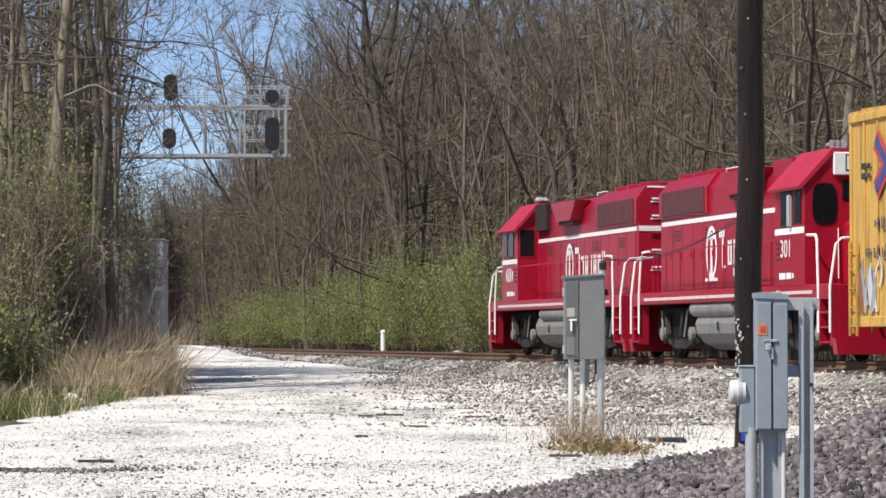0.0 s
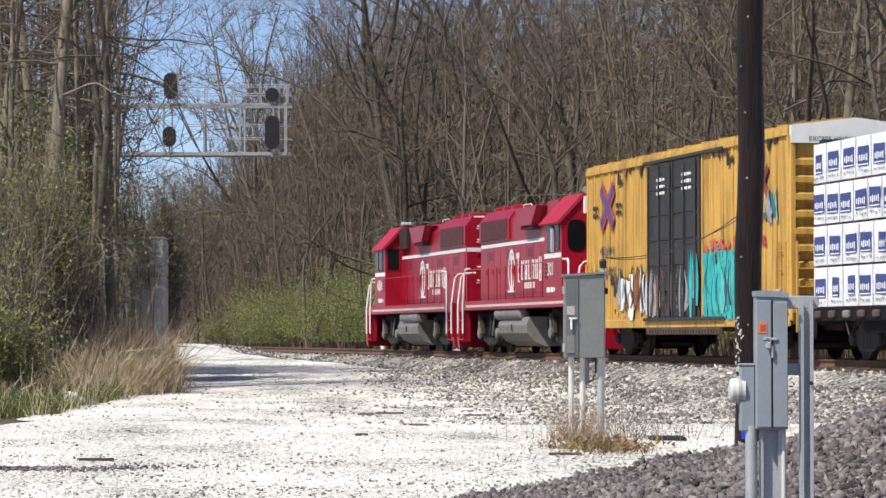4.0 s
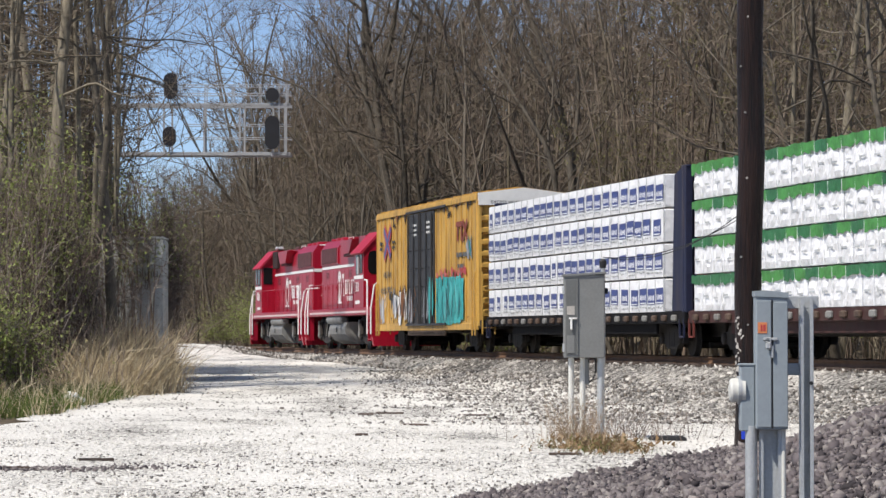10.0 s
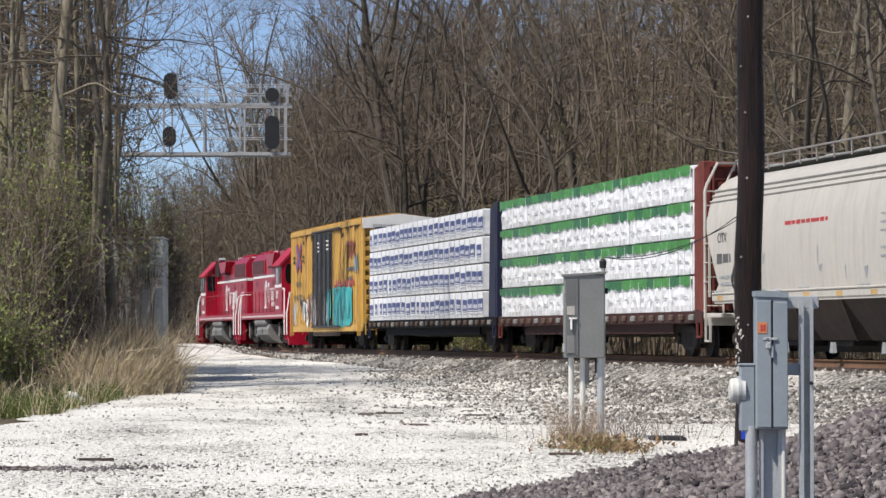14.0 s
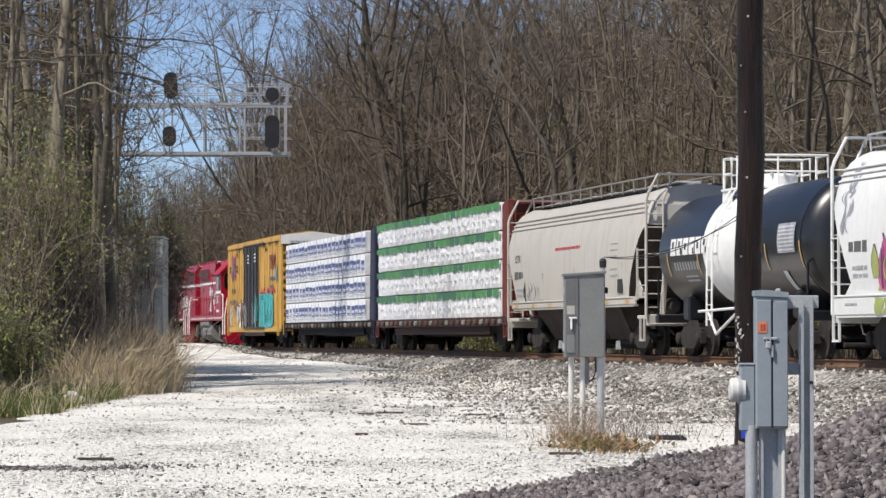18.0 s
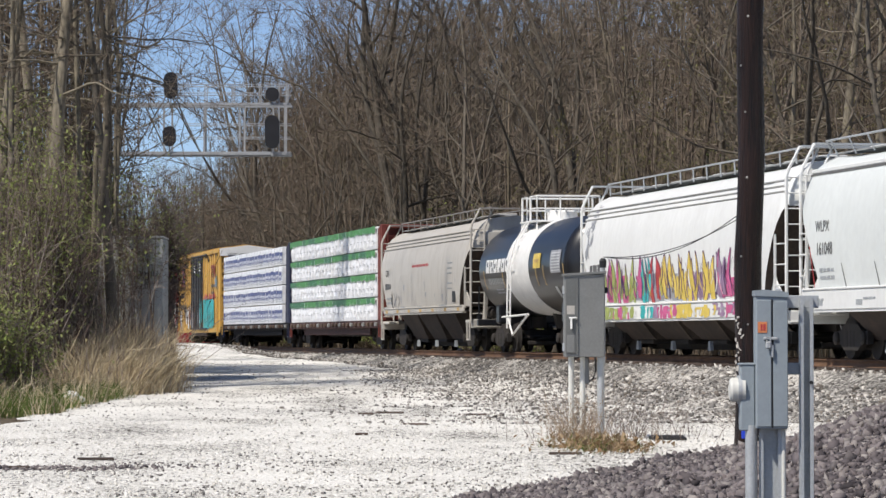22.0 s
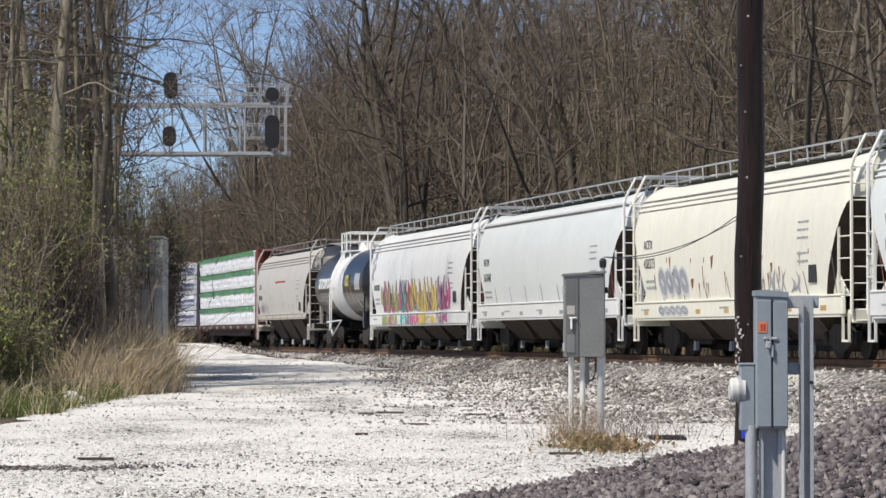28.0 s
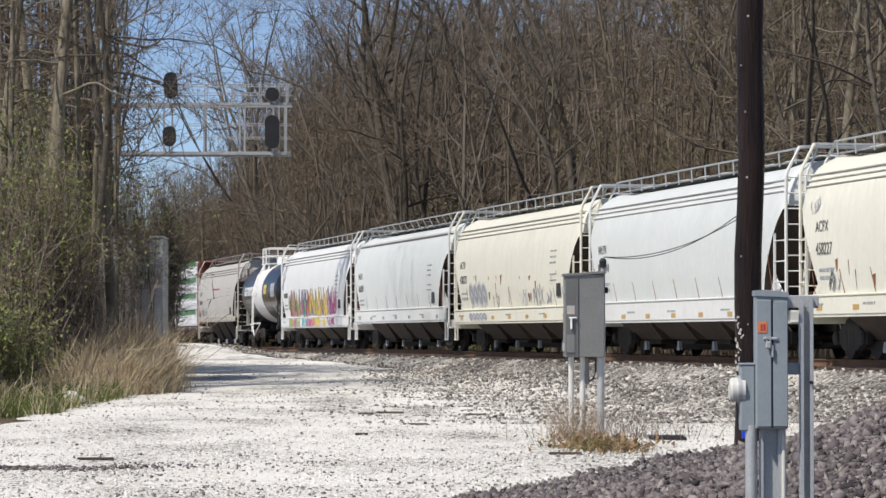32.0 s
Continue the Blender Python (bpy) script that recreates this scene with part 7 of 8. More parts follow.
        for sd in (1, -1):
            B(Shape().prism([(sg * 5.18 - 2.1, 0.62), (sg * 5.18 - 2.1, 1.02), (sg * 5.18 - 1.5, 1.26), (sg * 5.18 + 1.5, 1.26), (sg * 5.18 + 2.1, 1.02), (sg * 5.18 + 2.1, 0.62), (sg * 5.18 + 0.9, 0.52), (sg * 5.18 - 0.9, 0.52)], sd * 1.02, sd * 1.10), "truck_frame", M_SILLDK, "deep black cast truck frame")
        B(Shape().box(sg * 5.18, 0, 1.12, 4.4, 1.9, 0.5, 0.03), "traction_gear", M_SILLDK, "dark traction gear above the axles")
        for sd in (1, -1):
            for a in (-1.37, 1.37):
                B(Shape().lathe([(0, 0.17), (0.10, 0.17), (0.13, 0.10)], 12, "y").shift(sg * 5.18 + a, sd * 1.10 if sd > 0 else -1.23, 0.62), "axle_box", M_FUEL, "pale grey axle box")
                B(Shape().box(sg * 5.18 + a * 0.52, sd * 1.2, 0.86, 0.14, 0.14, 0.62, 0.03, ry=0.25 * a), "brake_cylinder", M_DKSTEEL, "brake gear")
                B(Shape().tube([(sg * 5.18 + a * 0.9, sd * 1.22, 1.2), (sg * 5.18 + a * 0.75, sd * 1.25, 0.55)], 0.03, 6), "sand_pipe", M_FUEL, "grey sand pipe")
        coupler(c, sg * (L - 0.35), sg)
    for sd in (1, -1):
        rail_ = B(Shape().tube([(-P + 1.75, sd * 1.46, 2.70), (cx0 - 0.05, sd * 1.46, 2.70)], 0.018, 5), "walkway_rail", M_RED, "thin red walkway railing")
        for i in range(9):
            x = -P + 2.1 + i * (2 * P - 6.6) / 8
            B(Shape().tube([(x, sd * 1.46, 1.6), (x, sd * 1.46, 2.70)], 0.016, 5), "stanchion", M_RED, parent=rail_)
    # tank and reservoirs
    B(Shape().prism([(-1.30, 1.12), (1.30, 1.12), (1.40, 0.86), (1.36, 0.62), (1.16, 0.38), (0.80, 0.22), (-0.80, 0.22), (-1.16, 0.38), (-1.36, 0.62), (-1.40, 0.86)], -1.6 if k > 0 else -2.6, 2.35 if k > 0 else 1.5, "x"), "fuel_tank", M_FUEL, "dusty grey fuel tank with rounded belly")
    for sd in (1, -1):
        B(Shape().lathe([(-1.9, 0.10), (-1.82, 0.19), (1.7, 0.19), (1.78, 0.10)], 14, "x").shift(-0.1 if k > 0 else -1.1, sd * 1.28, 1.22), "air_reservoir", M_FUEL, "grey air reservoir", 35)
        B(Shape().box(0.6 * k, sd * 1.405, 0.8, 0.14, 0.02, 0.2), "fuel_gauge", M_BLACKINK)
    return c


locomotive("red diesel locomotive with white stripes, cab leading", 46.5, 28.47, True, "")
locomotive("red diesel locomotive with white stripes, cab trailing", 28.47, 10.44, False, "301")


# ---- roadside equipment ----
def zg(x, y):
    return float(ground_z(np.array([float(x)]), np.array([float(y)]))[0])


def utility_pole(x, y):
    z = zg(x, y)
    t = thing("utility_pole", "dark creosoted wooden utility pole on the gravel", "utility pole", at=(x, y, z - 0.1))
    pts, rs = [], []
    for i in range(15):
        k = i / 14
        pts.append((0.02 * math.sin(i * 1.3) + 0.10 * k, 0.02 * math.cos(i * 1.7), 9.5 * k))
        rs.append(0.190 - 0.014 * k + 0.003 * math.sin(i * 2.1))
    part("post", Shape().tube(pts, rs, 22), M_POLE, t, "", 50)
    for i in range(9):
        a, h = -1.9 + 0.35 * math.sin(i * 2.3), 1.1 + i * 0.85 + 0.2 * math.sin(i * 5)
        part("nail", Shape().lathe([(0, 0.016), (0.03, 0.016)], 6, "y").shift(0.16 * math.cos(a), 0.175 * math.sin(a) - 0.02, h), M_CONC if i % 3 == 0 else M_FUEL, t)
    sh = Shape()
    rp = random.Random(6)
    for i in range(26):
        a, h = rp.uniform(-2.75, -2.05), 0.75 + 1.15 * i / 26
        r = 0.184
        sh.box(r * math.cos(a), r * math.sin(a), h, rp.uniform(0.012, 0.05), 0.010, rp.uniform(0.012, 0.07), rz=a + math.pi / 2, ry=rp.uniform(-0.9, 0.9))
    part("paint_mark", sh, M_CONC, t, "flaking pale paint scrawl")
    part("tag", Shape().box(-0.06, -0.195, 0.27, 0.09, 0.012, 0.16, 0.004), M_BLUETAG, t, "small blue marker tag")
    part("ground_wire", Shape().tube([(0.175, -0.05, 0.3), (0.17, -0.05, 3.0), (0.15, -0.04, 9.0)], 0.008, 5), M_RUBBER, t)
    return t


def equipment_cabinet(x, y):
    z = zg(x, y)
    t = thing("equipment_cabinet", "grey aluminium equipment cabinet on three pipe legs", "cabinet", at=pose(x, y, z, 0, 0, 0))
    w, d, h, z0 = 0.60, 0.45, 1.235, 1.18
    f = -d / 2
    part("body", Shape().box(0, 0, z0 + h / 2, w, d, h, 0.012), M_CABGREY, t)
    part("roof", Shape().prism([(-w / 2 - 0.025, z0 + h - 0.03), (w / 2 + 0.025, z0 + h + 0.012), (w / 2 + 0.025, z0 + h + 0.045), (-w / 2 - 0.025, z0 + h + 0.003)], f - 0.03, d / 2 + 0.03), M_CABGREY, t, "sloping roof sheet")
    dx = -w / 2 + 0.105
    door = part("door", Shape().box(dx, f - 0.008, z0 + h / 2 - 0.01, 0.165, 0.022, h - 0.12, 0.006), M_CABDOOR, t, "darker grey cabinet door")
    part("door_edge", Shape().box(dx + 0.088, f - 0.012, z0 + h / 2 - 0.01, 0.014, 0.028, h - 0.08, 0.003), M_CABGREY, t)
    part("lower_panel", Shape().box(dx - 0.01, f - 0.022, z0 + 0.20, 0.115, 0.010, 0.26, 0.003), M_CABGREY, door)
    part("handle", Shape().box(dx + 0.00, f - 0.05, z0 + 0.50, 0.03, 0.04, 0.17, 0.010).box(dx + 0.02, f - 0.05, z0 + 0.585, 0.12, 0.03, 0.022, 0.006), M_WHITE, door, "bright latch handle")
    part("notice", Shape().box(dx - 0.01, f - 0.022, z0 + 0.70, 0.115, 0.006, 0.13), M_CONC, door, "pale notice plate")
    part("hinge", Shape().box(-w / 2 - 0.012, f + 0.02, z0 + 0.15, 0.03, 0.03, 0.12), M_GALV, door)
    part("hinge", Shape().box(-w / 2 - 0.012, f + 0.02, z0 + 1.0, 0.03, 0.03, 0.12), M_GALV, door)
    for px, py, m in ((-0.19, -0.02, M_PVC), (-0.02, 0.0, M_PVC), (0.25, -0.02, M_GALV)):
        part("leg", Shape().tube([(px, py, -0.15), (px, py, z0)], 0.042 if m is M_PVC else 0.055, 12), m, t, "pipe leg", 40)
    part("conduit", Shape().tube([(0.17, 0.05, z0), (0.18, 0.06, 0.98), (0.14, 0.06, 0.86), (0.06, 0.05, 0.80), (0.02, 0.03, 0.84)], 0.015, 7), M_RUBBER, t, "black cable")
    part("junction", Shape().box(0.02, 0.02, z0 - 0.20, 0.12, 0.09, 0.40, 0.015), M_CABGREY, t)
    part("mast", Shape().tube([(0.285, 0.0, z0 - 0.1), (0.285, 0.0, z0 + h + 0.14)], 0.035, 10), M_GALV, t, "service conduit")
    part("weatherhead", Shape().lathe([(z0 + h + 0.10, 0.05), (z0 + h + 0.20, 0.055), (z0 + h + 0.24, 0.03)], 10, "z").shift(0.285, 0.0, 0), M_RUBBER, t, "black service head")
    part("clamp", Shape().box(0.325, 0.0, z0 + h - 0.24, 0.07, 0.07, 0.09, 0.01), M_RUBBER, t)
    return t


def meter_pedestal(x, y):
    z = zg(x, y)
    t = thing("meter_pedestal", "grey electric meter and disconnect box on steel posts", "electric box", at=pose(x, y, z, 0, 0, 0))
    S = 1 / 301.0   # metres to one unit of the drawing below, upright at z above the ground
    top = 0.477 + (598 - 521.5) * S - z
    h = 238 * S
    part("body", Shape().box(0, 0, top - h / 2, 0.188, 0.15, h, 0.006), M_BOXGREY, t, "tall grey steel enclosure")
    part("lid", Shape().prism([(-0.100, top - 0.012), (0.098, top - 0.020), (0.098, top + 0.010), (-0.04, top + 0.024), (-0.100, top + 0.020)], -0.085, 0.085), M_BOXGREY, t, "shallow pitched lid")
    part("lid_knob", Shape().box(0.045, 0.0, top + 0.022, 0.03, 0.03, 0.02, 0.005), M_GALV, t)
    f = -0.075
    d = part("door", Shape().box(-0.047, f - 0.004, top - h / 2 - 0.012, 0.086, 0.010, h - 0.05, 0.003), M_BOXGREY, t, "enclosure door")
    part("panel", Shape().box(0.050, f - 0.004, top - h / 2 - 0.016, 0.084, 0.010, h - 0.06, 0.003), M_BOXGREY, t)
    part("seam", Shape().box(0.0015, f - 0.002, top - h / 2 - 0.012, 0.008, 0.006, h - 0.04), M_RUBBER, t, "dark door gap")
    part("padlock", Shape().box(-0.022, f - 0.03, top - 0.300, 0.035, 0.022, 0.045, 0.008).tube([(-0.034, f - 0.03, top - 0.28), (-0.034, f - 0.03, top - 0.255), (-0.012, f - 0.03, top - 0.255), (-0.012, f - 0.03, top - 0.28)], 0.005, 6).box(0.0, f - 0.02, top - 0.335, 0.012, 0.02, 0.07), M_GALV, d, "steel padlock")
    part("hasp", Shape().box(-0.008, f - 0.014, top - 0.262, 0.085, 0.014, 0.018, 0.004), M_GALV, d)
    part("sticker", Shape().box(-0.056, f - 0.011, top - 0.196, 0.054, 0.003, 0.064), M_ORANGE, d, "orange sticker")
    part("sticker_mark", Shape().box(-0.062, f - 0.0135, top - 0.196, 0.010, 0.002, 0.036), M_SPRED, d)
    part("sticker_mark", Shape().box(-0.045, f - 0.0135, top - 0.196, 0.014, 0.002, 0.036), M_SPRED, d)
    # meter on the side towards the road
    sock = part("meter_socket", Shape().box(-0.138, 0.03, top - 0.61, 0.085, 0.12, 0.385, 0.006), M_BOXGREY, t, "meter socket box")
    part("socket_lip", Shape().box(-0.140, 0.03, top - 0.412, 0.095, 0.13, 0.014, 0.004), M_BOXGREY, sock)
    mt = Shape().lathe([(0, 0.083), (0.02, 0.083), (0.022, 0.072), (0.075, 0.072), (0.088, 0.062), (0.094, 0.03)], 22, "x")
    mt.v = [(-p[0] - 0.150, p[1] + 0.03, p[2] + top - 0.563) for p in mt.v]
    part("meter", mt, M_PVC, sock, "round glass-covered electric meter", 35)
    part("meter_ring", Shape().lathe([(-0.192, 0.085), (-0.170, 0.085)], 22, "x").shift(0, 0.03, top - 0.563), M_GALV, sock, "steel meter ring", 35)
    # posts
    def channel(cx, cy, w, zt, nm, lab, dd=0.05):
        return part(nm, Shape().box(cx, cy + dd / 2, zt / 2 - 0.2, w, 0.006, zt + 0.4).box(cx - w / 2 + 0.003, cy, zt / 2 - 0.2, 0.006, dd, zt + 0.4).box(cx + w / 2 - 0.003, cy, zt / 2 - 0.2, 0.006, dd, zt + 0.4).box(cx - w / 2 + 0.012, cy - dd / 2, zt / 2 - 0.2, 0.02, 0.006, zt + 0.4).box(cx + w / 2 - 0.012, cy - dd / 2, zt / 2 - 0.2, 0.02, 0.006, zt + 0.4), M_GALV, t, lab)
    part("conduit", Shape().tube([(-0.115, 0.0, -0.2), (-0.115, 0.0, top - h + 0.02)], 0.036, 12), M_GALV, t, "grey riser pipe", 40)
    part("conduit", Shape().tube([(0.075, 0.0, -0.2), (0.075, 0.0, top - h + 0.02)], 0.013, 10), M_PVC, t, "thin white pipe", 40)
    channel(0.0, 0.03, 0.13, top - h + 0.4, "post", "galvanised steel post")
    channel(0.212, 0.03, 0.080, top - 0.02, "post", "tall galvanised channel post", 0.07)
    part("strut", Shape().box(0.145, 0.08, top - 0.045, 0.29, 0.04, 0.075, 0.004), M_GALV, t, "galvanised cross strut")
    part("strut", Shape().box(0.13, 0.08, top - 0.44, 0.22, 0.04, 0.07, 0.004), M_GALV, t, "galvanised cross strut")
    part("bolt", Shape().lathe([(-0.02, 0.012), (0.0, 0.012)], 6, "y").shift(0.235, -0.02, top - 0.52), M_RUBBER, t)
    return t


utility_pole(4.20, 44.6)
equipment_cabinet(2.10, 48.2)
meter_pedestal(1.925, 19.0)
cl = Shape()
for dz, sag in ((0.0, 0.16), (0.05, 0.22)):
    a, b = Vector((4.05, 44.6, 0.477 + 1.62)), Vector((2.38, 47.95, 0.477 + 1.19))
    cl.tube([a.lerp(b, k / 10) + Vector((0, 0, dz * (1 - k / 10) - sag * 4 * (k / 10) * (1 - k / 10))) for k in range(11)], 0.007, 5)
tagged(new("service_cable", cl.mesh("service_cable", M_RUBBER)), "two thin black cables sagging between pole and cabinet", "cable")


def marker_post(x, y):
    t = thing("marker_post", "short white marker post beside the track", "post", at=(x, y, zg(x, y)))
    part("post", Shape().tube([(0, 0, -0.1), (0, 0, 1.30)], 0.11, 12), M_WHITE, t, "", 40)
    part("cap", Shape().lathe([(1.30, 0.125), (1.38, 0.12), (1.44, 0.05)], 12, "z"), M_WHITE, t)


marker_post(-2.68, 144.8)


# ---- signal gantry ----
def gantry():
    y = 128.0
    k = y / 5720.0
    X = lambda px: (px - 784) * k
    Z = lambda py: 0.477 + (598 - py) * k
    t = thing("signal_gantry", "galvanised steel cantilever signal bridge over the road", "signal bridge", at=(0, y, 0))
    x1, x0 = X(515), X(150)
    zt, zb, zr = Z(187), Z(274), Z(152)
    for dy in (-0.6, 0.6):
        part("chord", Shape().box((x0 + x1) / 2, dy, zt, x1 - x0, 0.11, 0.11, 0.01), M_GALVDK, t)
        part("chord", Shape().box((x0 + x1) / 2, dy, zb, x1 - x0, 0.13, 0.13, 0.01), M_GALVDK, t)
        for i in range(6):
            px = 505 - i * 71 if dy < 0 else 482 - i * 60
            part("upright", Shape().box(X(px), dy, (zt + zb) / 2, 0.07, 0.07, zt - zb), M_GALVDK, t)
            if dy > 0:
                part("diagonal", Shape().tube([(X(px - 8), dy, zb), (X(px - 48), dy, zt)], 0.035, 6), M_TANKGREY, t)
        for pz in (zr, (zr + zt) / 2 + 0.05):
            part("handrail", Shape().tube([(x0, dy, pz), (x1, dy, pz)], 0.02, 6), M_GALVDK, t)
        for pz in (0.33, 0.6):
            part("guard_rail", Shape().tube([(X(330), dy * 1.02, zb + (zt - zb) * pz), (x1, dy * 1.02, zb + (zt - zb) * pz)], 0.018, 6), M_GALVDK, t)
        for i in range(8):
            part("rail_post", Shape().box(X(508 - i * 48), dy, (zr + zt) / 2, 0.04, 0.04, zr - zt), M_GALVDK, t)
    for i in range(6):
        part("walkway_bar", Shape().box((x0 + x1) / 2, -0.5 + 0.2 * i, zb + 0.06, x1 - x0, 0.03, 0.04), M_FUEL, t, "bar of the open grating walkway")
    part("end_ladder", Shape().box(X(508), -0.7, (Z(150) + zb) / 2, 0.05, 0.05, Z(150) - zb).box(X(495), -0.7, (Z(150) + zb) / 2, 0.05, 0.05, Z(150) - zb), M_GALVDK, t)
    part("mast", Shape().tube([(x0, 0, -0.5), (x0, 0, zt + 0.3)], 0.28, 16), M_GALVDK, t, "round steel mast", 40)

    def head(px, py0, py1, w, nm, lab):
        zc, hh, ww = Z((py0 + py1) / 2), (py1 - py0) * k, w * k
        r = min(ww, hh) / 2
        pts = []
        for j in range(24):
            a = 2 * math.pi * j / 24
            pts.append((X(px) + r * math.cos(a), zc + r * math.sin(a) + (hh / 2 - r) * (1 if math.sin(a) > 0 else -1)))
        hd = part(nm, Shape().prism(pts, -0.80, -0.77, "y"), M_SIGBLACK, t, lab)
        for j in range(max(1, round(hh / ww * 1.2))):
            n = max(1, round(hh / ww * 1.2))
            zz = zc + (j - (n - 1) / 2) * hh / (n + 0.4)
            part("lamp_hood", Shape().lathe([(-0.77, r * 0.42), (-0.45, r * 0.46)], 12, "y").shift(X(px), 0, zz), M_SIGBLACK, hd)
        part("bracket", Shape().tube([(X(px), -0.70, Z(py1 + 12)), (X(px), -0.70, Z(py0))], 0.035, 8), M_GALVDK, t)
    head(304, 131, 178, 24, "signal_head", "black oval signal target seen from behind")
    head(302, 226, 262, 24, "signal_head", "black round signal target seen from behind")
    head(483, 158, 183, 24, "signal_head", "black round signal target seen from behind")
    head(483, 207, 266, 26, "signal_head", "black oval signal target seen from behind")


gantry()


# ---- signal bungalow ----
def bungalow():
    y = 97.0
    k = y / 5720.0
    X = lambda px: (px - 784) * k
    Z = lambda py: 0.477 + (598 - py) * k
    t = thing("signal_bungalow", "pale grey steel signal bungalow half hidden by the thicket", "equipment hut", at=(0, y, 0))
    x0, x1, zt = X(170), X(289), Z(424)
    part("wall", Shape().box((x0 + x1) / 2, 0.9, (zt - 0.5) / 2, x1 - x0, 1.8, zt + 0.5, 0.02), M_BUNG, t, "pale grey sheet-steel walls")
    part("roof", Shape().box((x0 + x1) / 2, 0.9, zt + 0.05, x1 - x0 + 0.03, 1.83, 0.07, 0.02), M_BUNG, t)
    part("foundation", Shape().box((x0 + x1) / 2, 0.9, -0.85, x1 - x0 - 0.1, 1.7, 0.8, 0.03), M_CONC, t, "concrete foundation")
    for words, px, py in (("ND HILL", 256, 486), ('C "B"', 252, 497), ("182.01", 250, 508)):
        lettering("lettering", words, 0.25, Matrix.Translation((X(px), -0.006, Z(py))) @ Euler((math.pi / 2, 0, 0)).to_matrix().to_4x4(), M_BLACKINK, t)


bungalow()


# ---- small clutter on the gravel ----
def plank(x, y, l, w, rz, m=M_TIE):
    ob = new("plank", Shape().box(0, 0, 0.02, l, w, 0.04, 0.01).mesh("plank", m))
    ob.matrix_world = pose(x, y, zg(x, y) - 0.005, 0, 0, rz)
    tagged(ob, "weathered dark board lying on the white gravel", "plank", "boards on the gravel")


for px, py, l, rz in ((735, 753, 0.42, -16), (690, 733, 0.55, 0), (647, 735, 0.3, 2), (838, 734, 0.6, 3), (170, 816, 0.45, 6), (30, 832, 0.3, 3), (1000, 806, 0.42, -8), (640, 772, 0.2, 4)):
    d = 1.5 * 5720 / (py - 598)
    plank((px - 784) / 5720 * d, d, l, 0.09, rz)
ob = new("litter", Shape().box(0, 0, 0.12, 0.32, 0.25, 0.22, 0.07).box(0.2, 0.02, 0.08, 0.22, 0.2, 0.14, 0.05, rz=0.5).mesh("litter", M_WHITE))
ob.matrix_world = pose(-8.12, 70.6, zg(-8.12, 70.6) + 0.06, 0, 8, 20)
tagged(ob, "crumpled white plastic bag on the road's verge", "litter")
for i, (dx, dy, w) in enumerate(((0.0, 0.0, 0.42), (0.45, -0.3, 0.26), (-0.4, 0.2, 0.24))):
    ob = new("rock", Shape().lathe([(-0.1, w), (w * 0.7, w * 0.9), (w * 1.2, w * 0.6), (w * 1.4, w * 0.2)], 9, "z").mesh("rock", M_BALLAST))
    ob.matrix_world = pose(0.58 + dx, 128 + dy, zg(0.58 + dx, 128 + dy) + 0.05, 8, 5, 40 * i)
    tagged(ob, "dark grey rock beside the track", "rock", "rocks by the track")

# the cabinet's cast shadow, built as a low dark slab on the gravel
lid = thing("cabinet_shadow", "low dark slab standing in for the cabinet's shadow on the gravel", "cable pit", at=pose(3.25, 46.9, zg(3.25, 46.9), 0, 0, 4))
part("rim", Shape().box(0, 0, 0.0, 0.52, 0.40, 0.10, 0.02), M_RUBBER, lid)
part("cover", Shape().box(0, 0, 0.055, 0.44, 0.33, 0.02, 0.006), M_DOOR, lid)
grass("dry_weeds", blob(1.95, 47.4, 0.22, 0.7), 260, 0.15, 0.8, 0.009, M_WEED, "dry weeds round the cabinet's legs", 11)
grass("dry_weeds", blob(1.95, 43.8, 0.26, 1.3), 220, 0.06, 0.34, 0.010, M_WEED, "dry weeds beside the cabinet", 12)
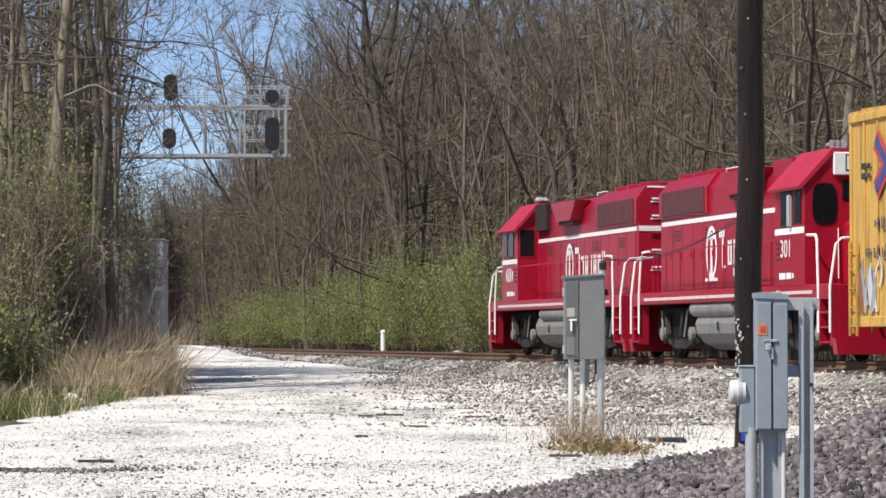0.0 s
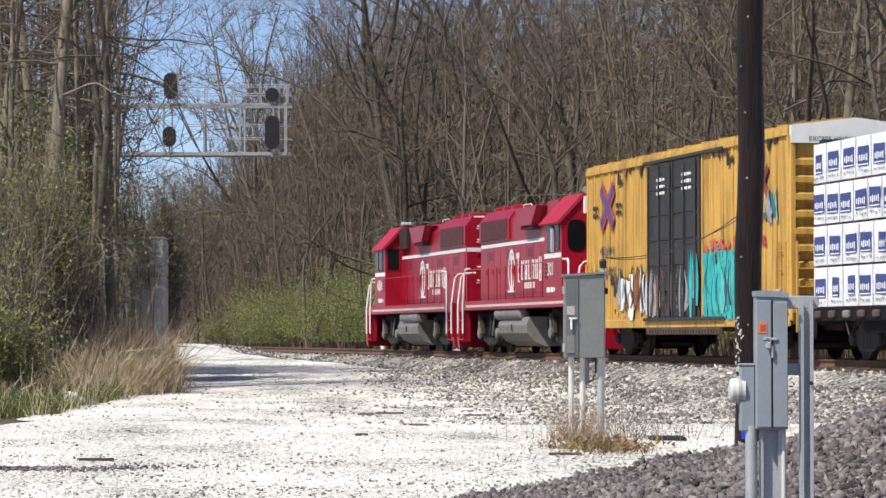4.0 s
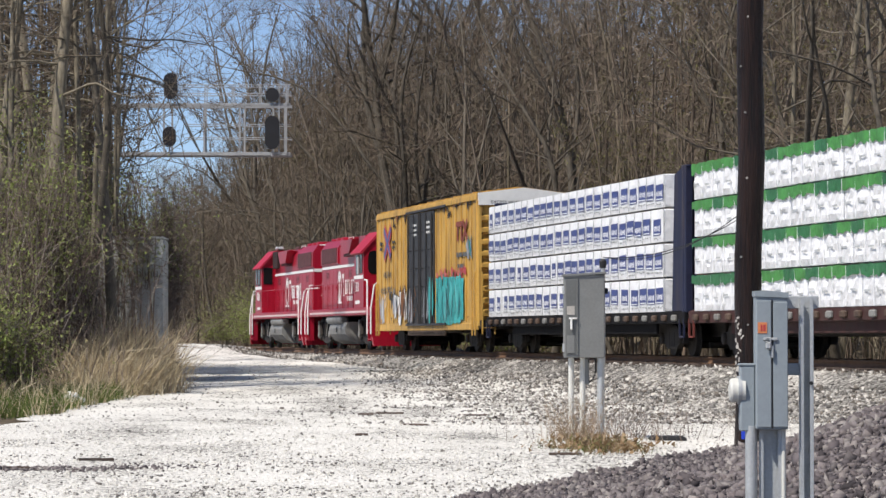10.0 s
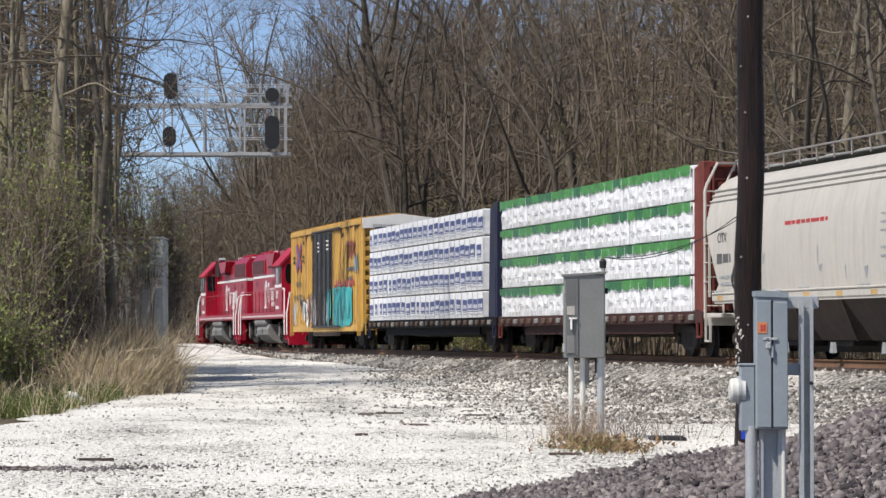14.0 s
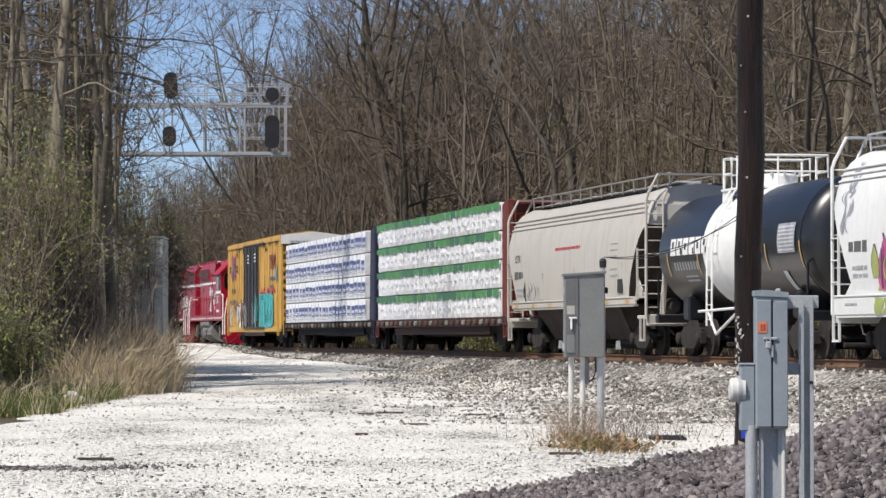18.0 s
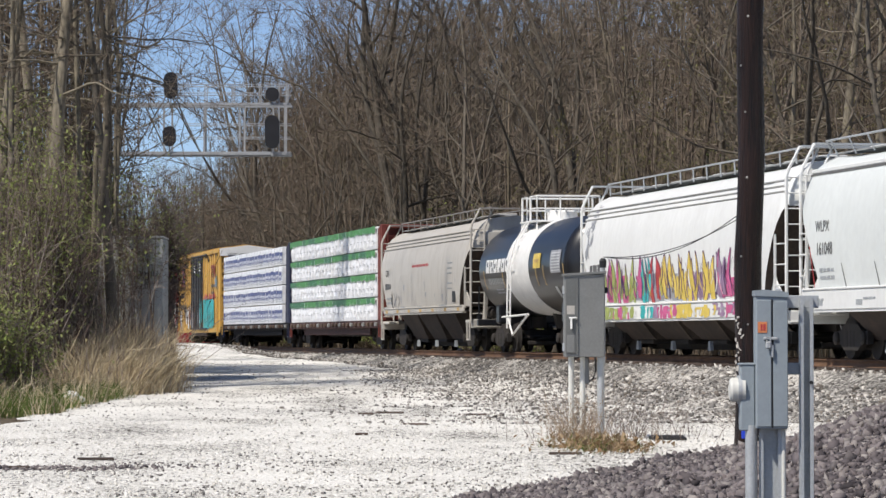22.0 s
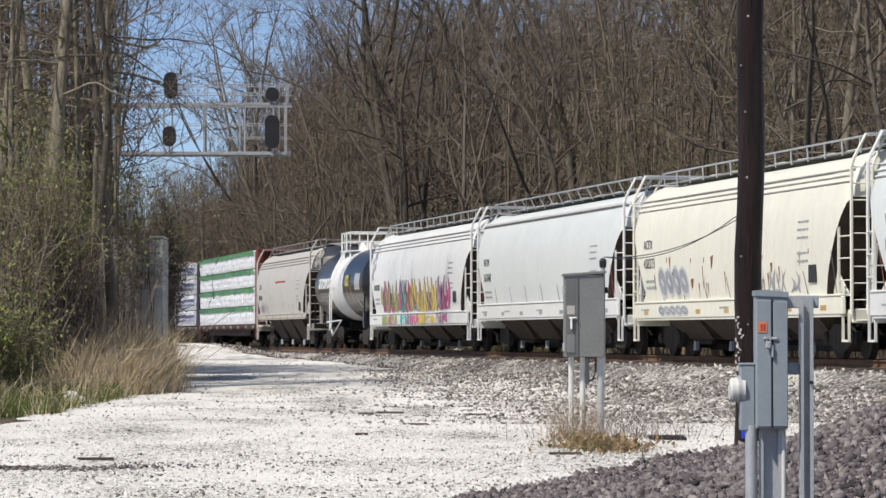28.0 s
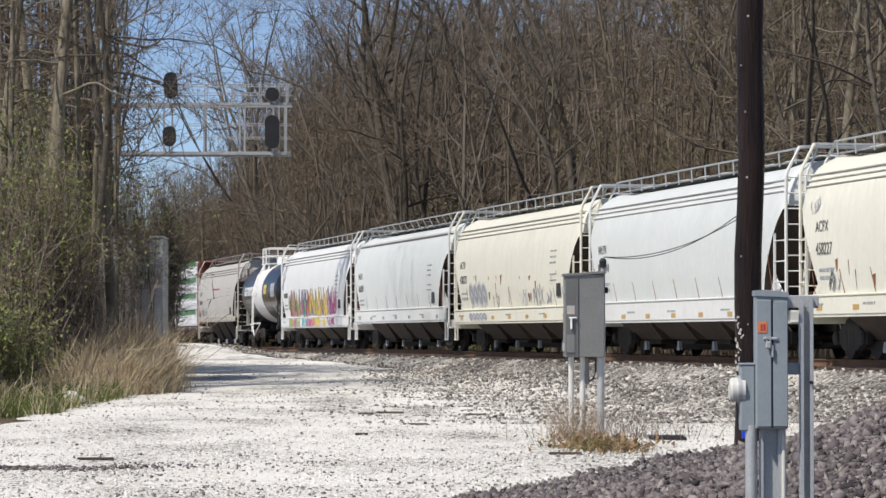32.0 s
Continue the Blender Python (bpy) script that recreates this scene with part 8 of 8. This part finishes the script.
grass("green_weeds", blob(2.05, 43.6, 0.28, 1.3), 420, 0.05, 0.2, 0.014, M_GRASS, "small green weeds by the cabinet", 13)
grass("brown_weed_stalks", blob(2.55, 47.6, 0.55, 0.8), 170, 0.2, 0.62, 0.012, M_THICKET, "thin dead weed stalks by the cabinet", 15)
grass("brown_weed_stalks", lambda r, n: (r.uniform(0.6, 5.5, n), r.uniform(46, 62, n)), 130, 0.1, 0.45, 0.010, M_THICKET, "scattered dead weed stalks in the gravel", 14)


def leaf_heap(cx, cy, rx, ry, n, seed):
    r = np.random.default_rng(seed)
    x, y = cx + r.normal(0, rx, n), cy + r.normal(0, ry, n)
    z = ground_z(x, y) + np.abs(r.normal(0, 0.05, n))
    v, f = leaves(np.stack([x, y, z], -1), 0.10, r)
    tagged(new("dead_leaves", soup("dead_leaves", v, f, M_DEADLEAF)), "brown dead leaves blown round the cabinet's foot", "dead leaves", kind="stuff")


leaf_heap(2.15, 43.8, 0.34, 1.4, 1100, 3)

# ---- wooden ties, the nearest ones each a part of the track ----
tie_me = Shape().box(0, 0, -0.255, 0.23, 2.6, 0.17, 0.012).mesh("tie", M_TIE)
for i in range(280):
    s = 2.0 + i * 0.53
    tie = new("tie", tie_me)
    tie.parent = track
    tie.matrix_basis = track_pose(s + 0.05 * math.sin(i * 7.3)) @ pose(0, 0.03 * math.sin(i * 3.7), 0.012 * math.sin(i * 5.1), 0, 0, 1.2 * math.sin(i * 2.9))


# ---- the train's run ----
def run(t):
    return 5.86441 * t - 0.020317 * t * t + 0.00049944 * t ** 3


def motions():
    times = [i * 0.5 for i in range(65)]
    for car, s0, half in CARS:
        rows = []
        for t in times:
            s = s0 + run(t)
            (ax, ay), (bx, by) = on_track(s - half), on_track(s + half)
            rows.append((t, pose((ax + bx) / 2, (ay + by) / 2, 0, 0, 0, math.degrees(math.atan2(by - ay, bx - ax)))))
        walk(car, rows)
    beat = [i * 0.1 for i in range(321)]
    for w, x, r in WHEELS:
        walk(w, [(t, pose(x, 0, r, 0, math.degrees(run(t) / r) % 360, 0)) for t in beat])


motions()
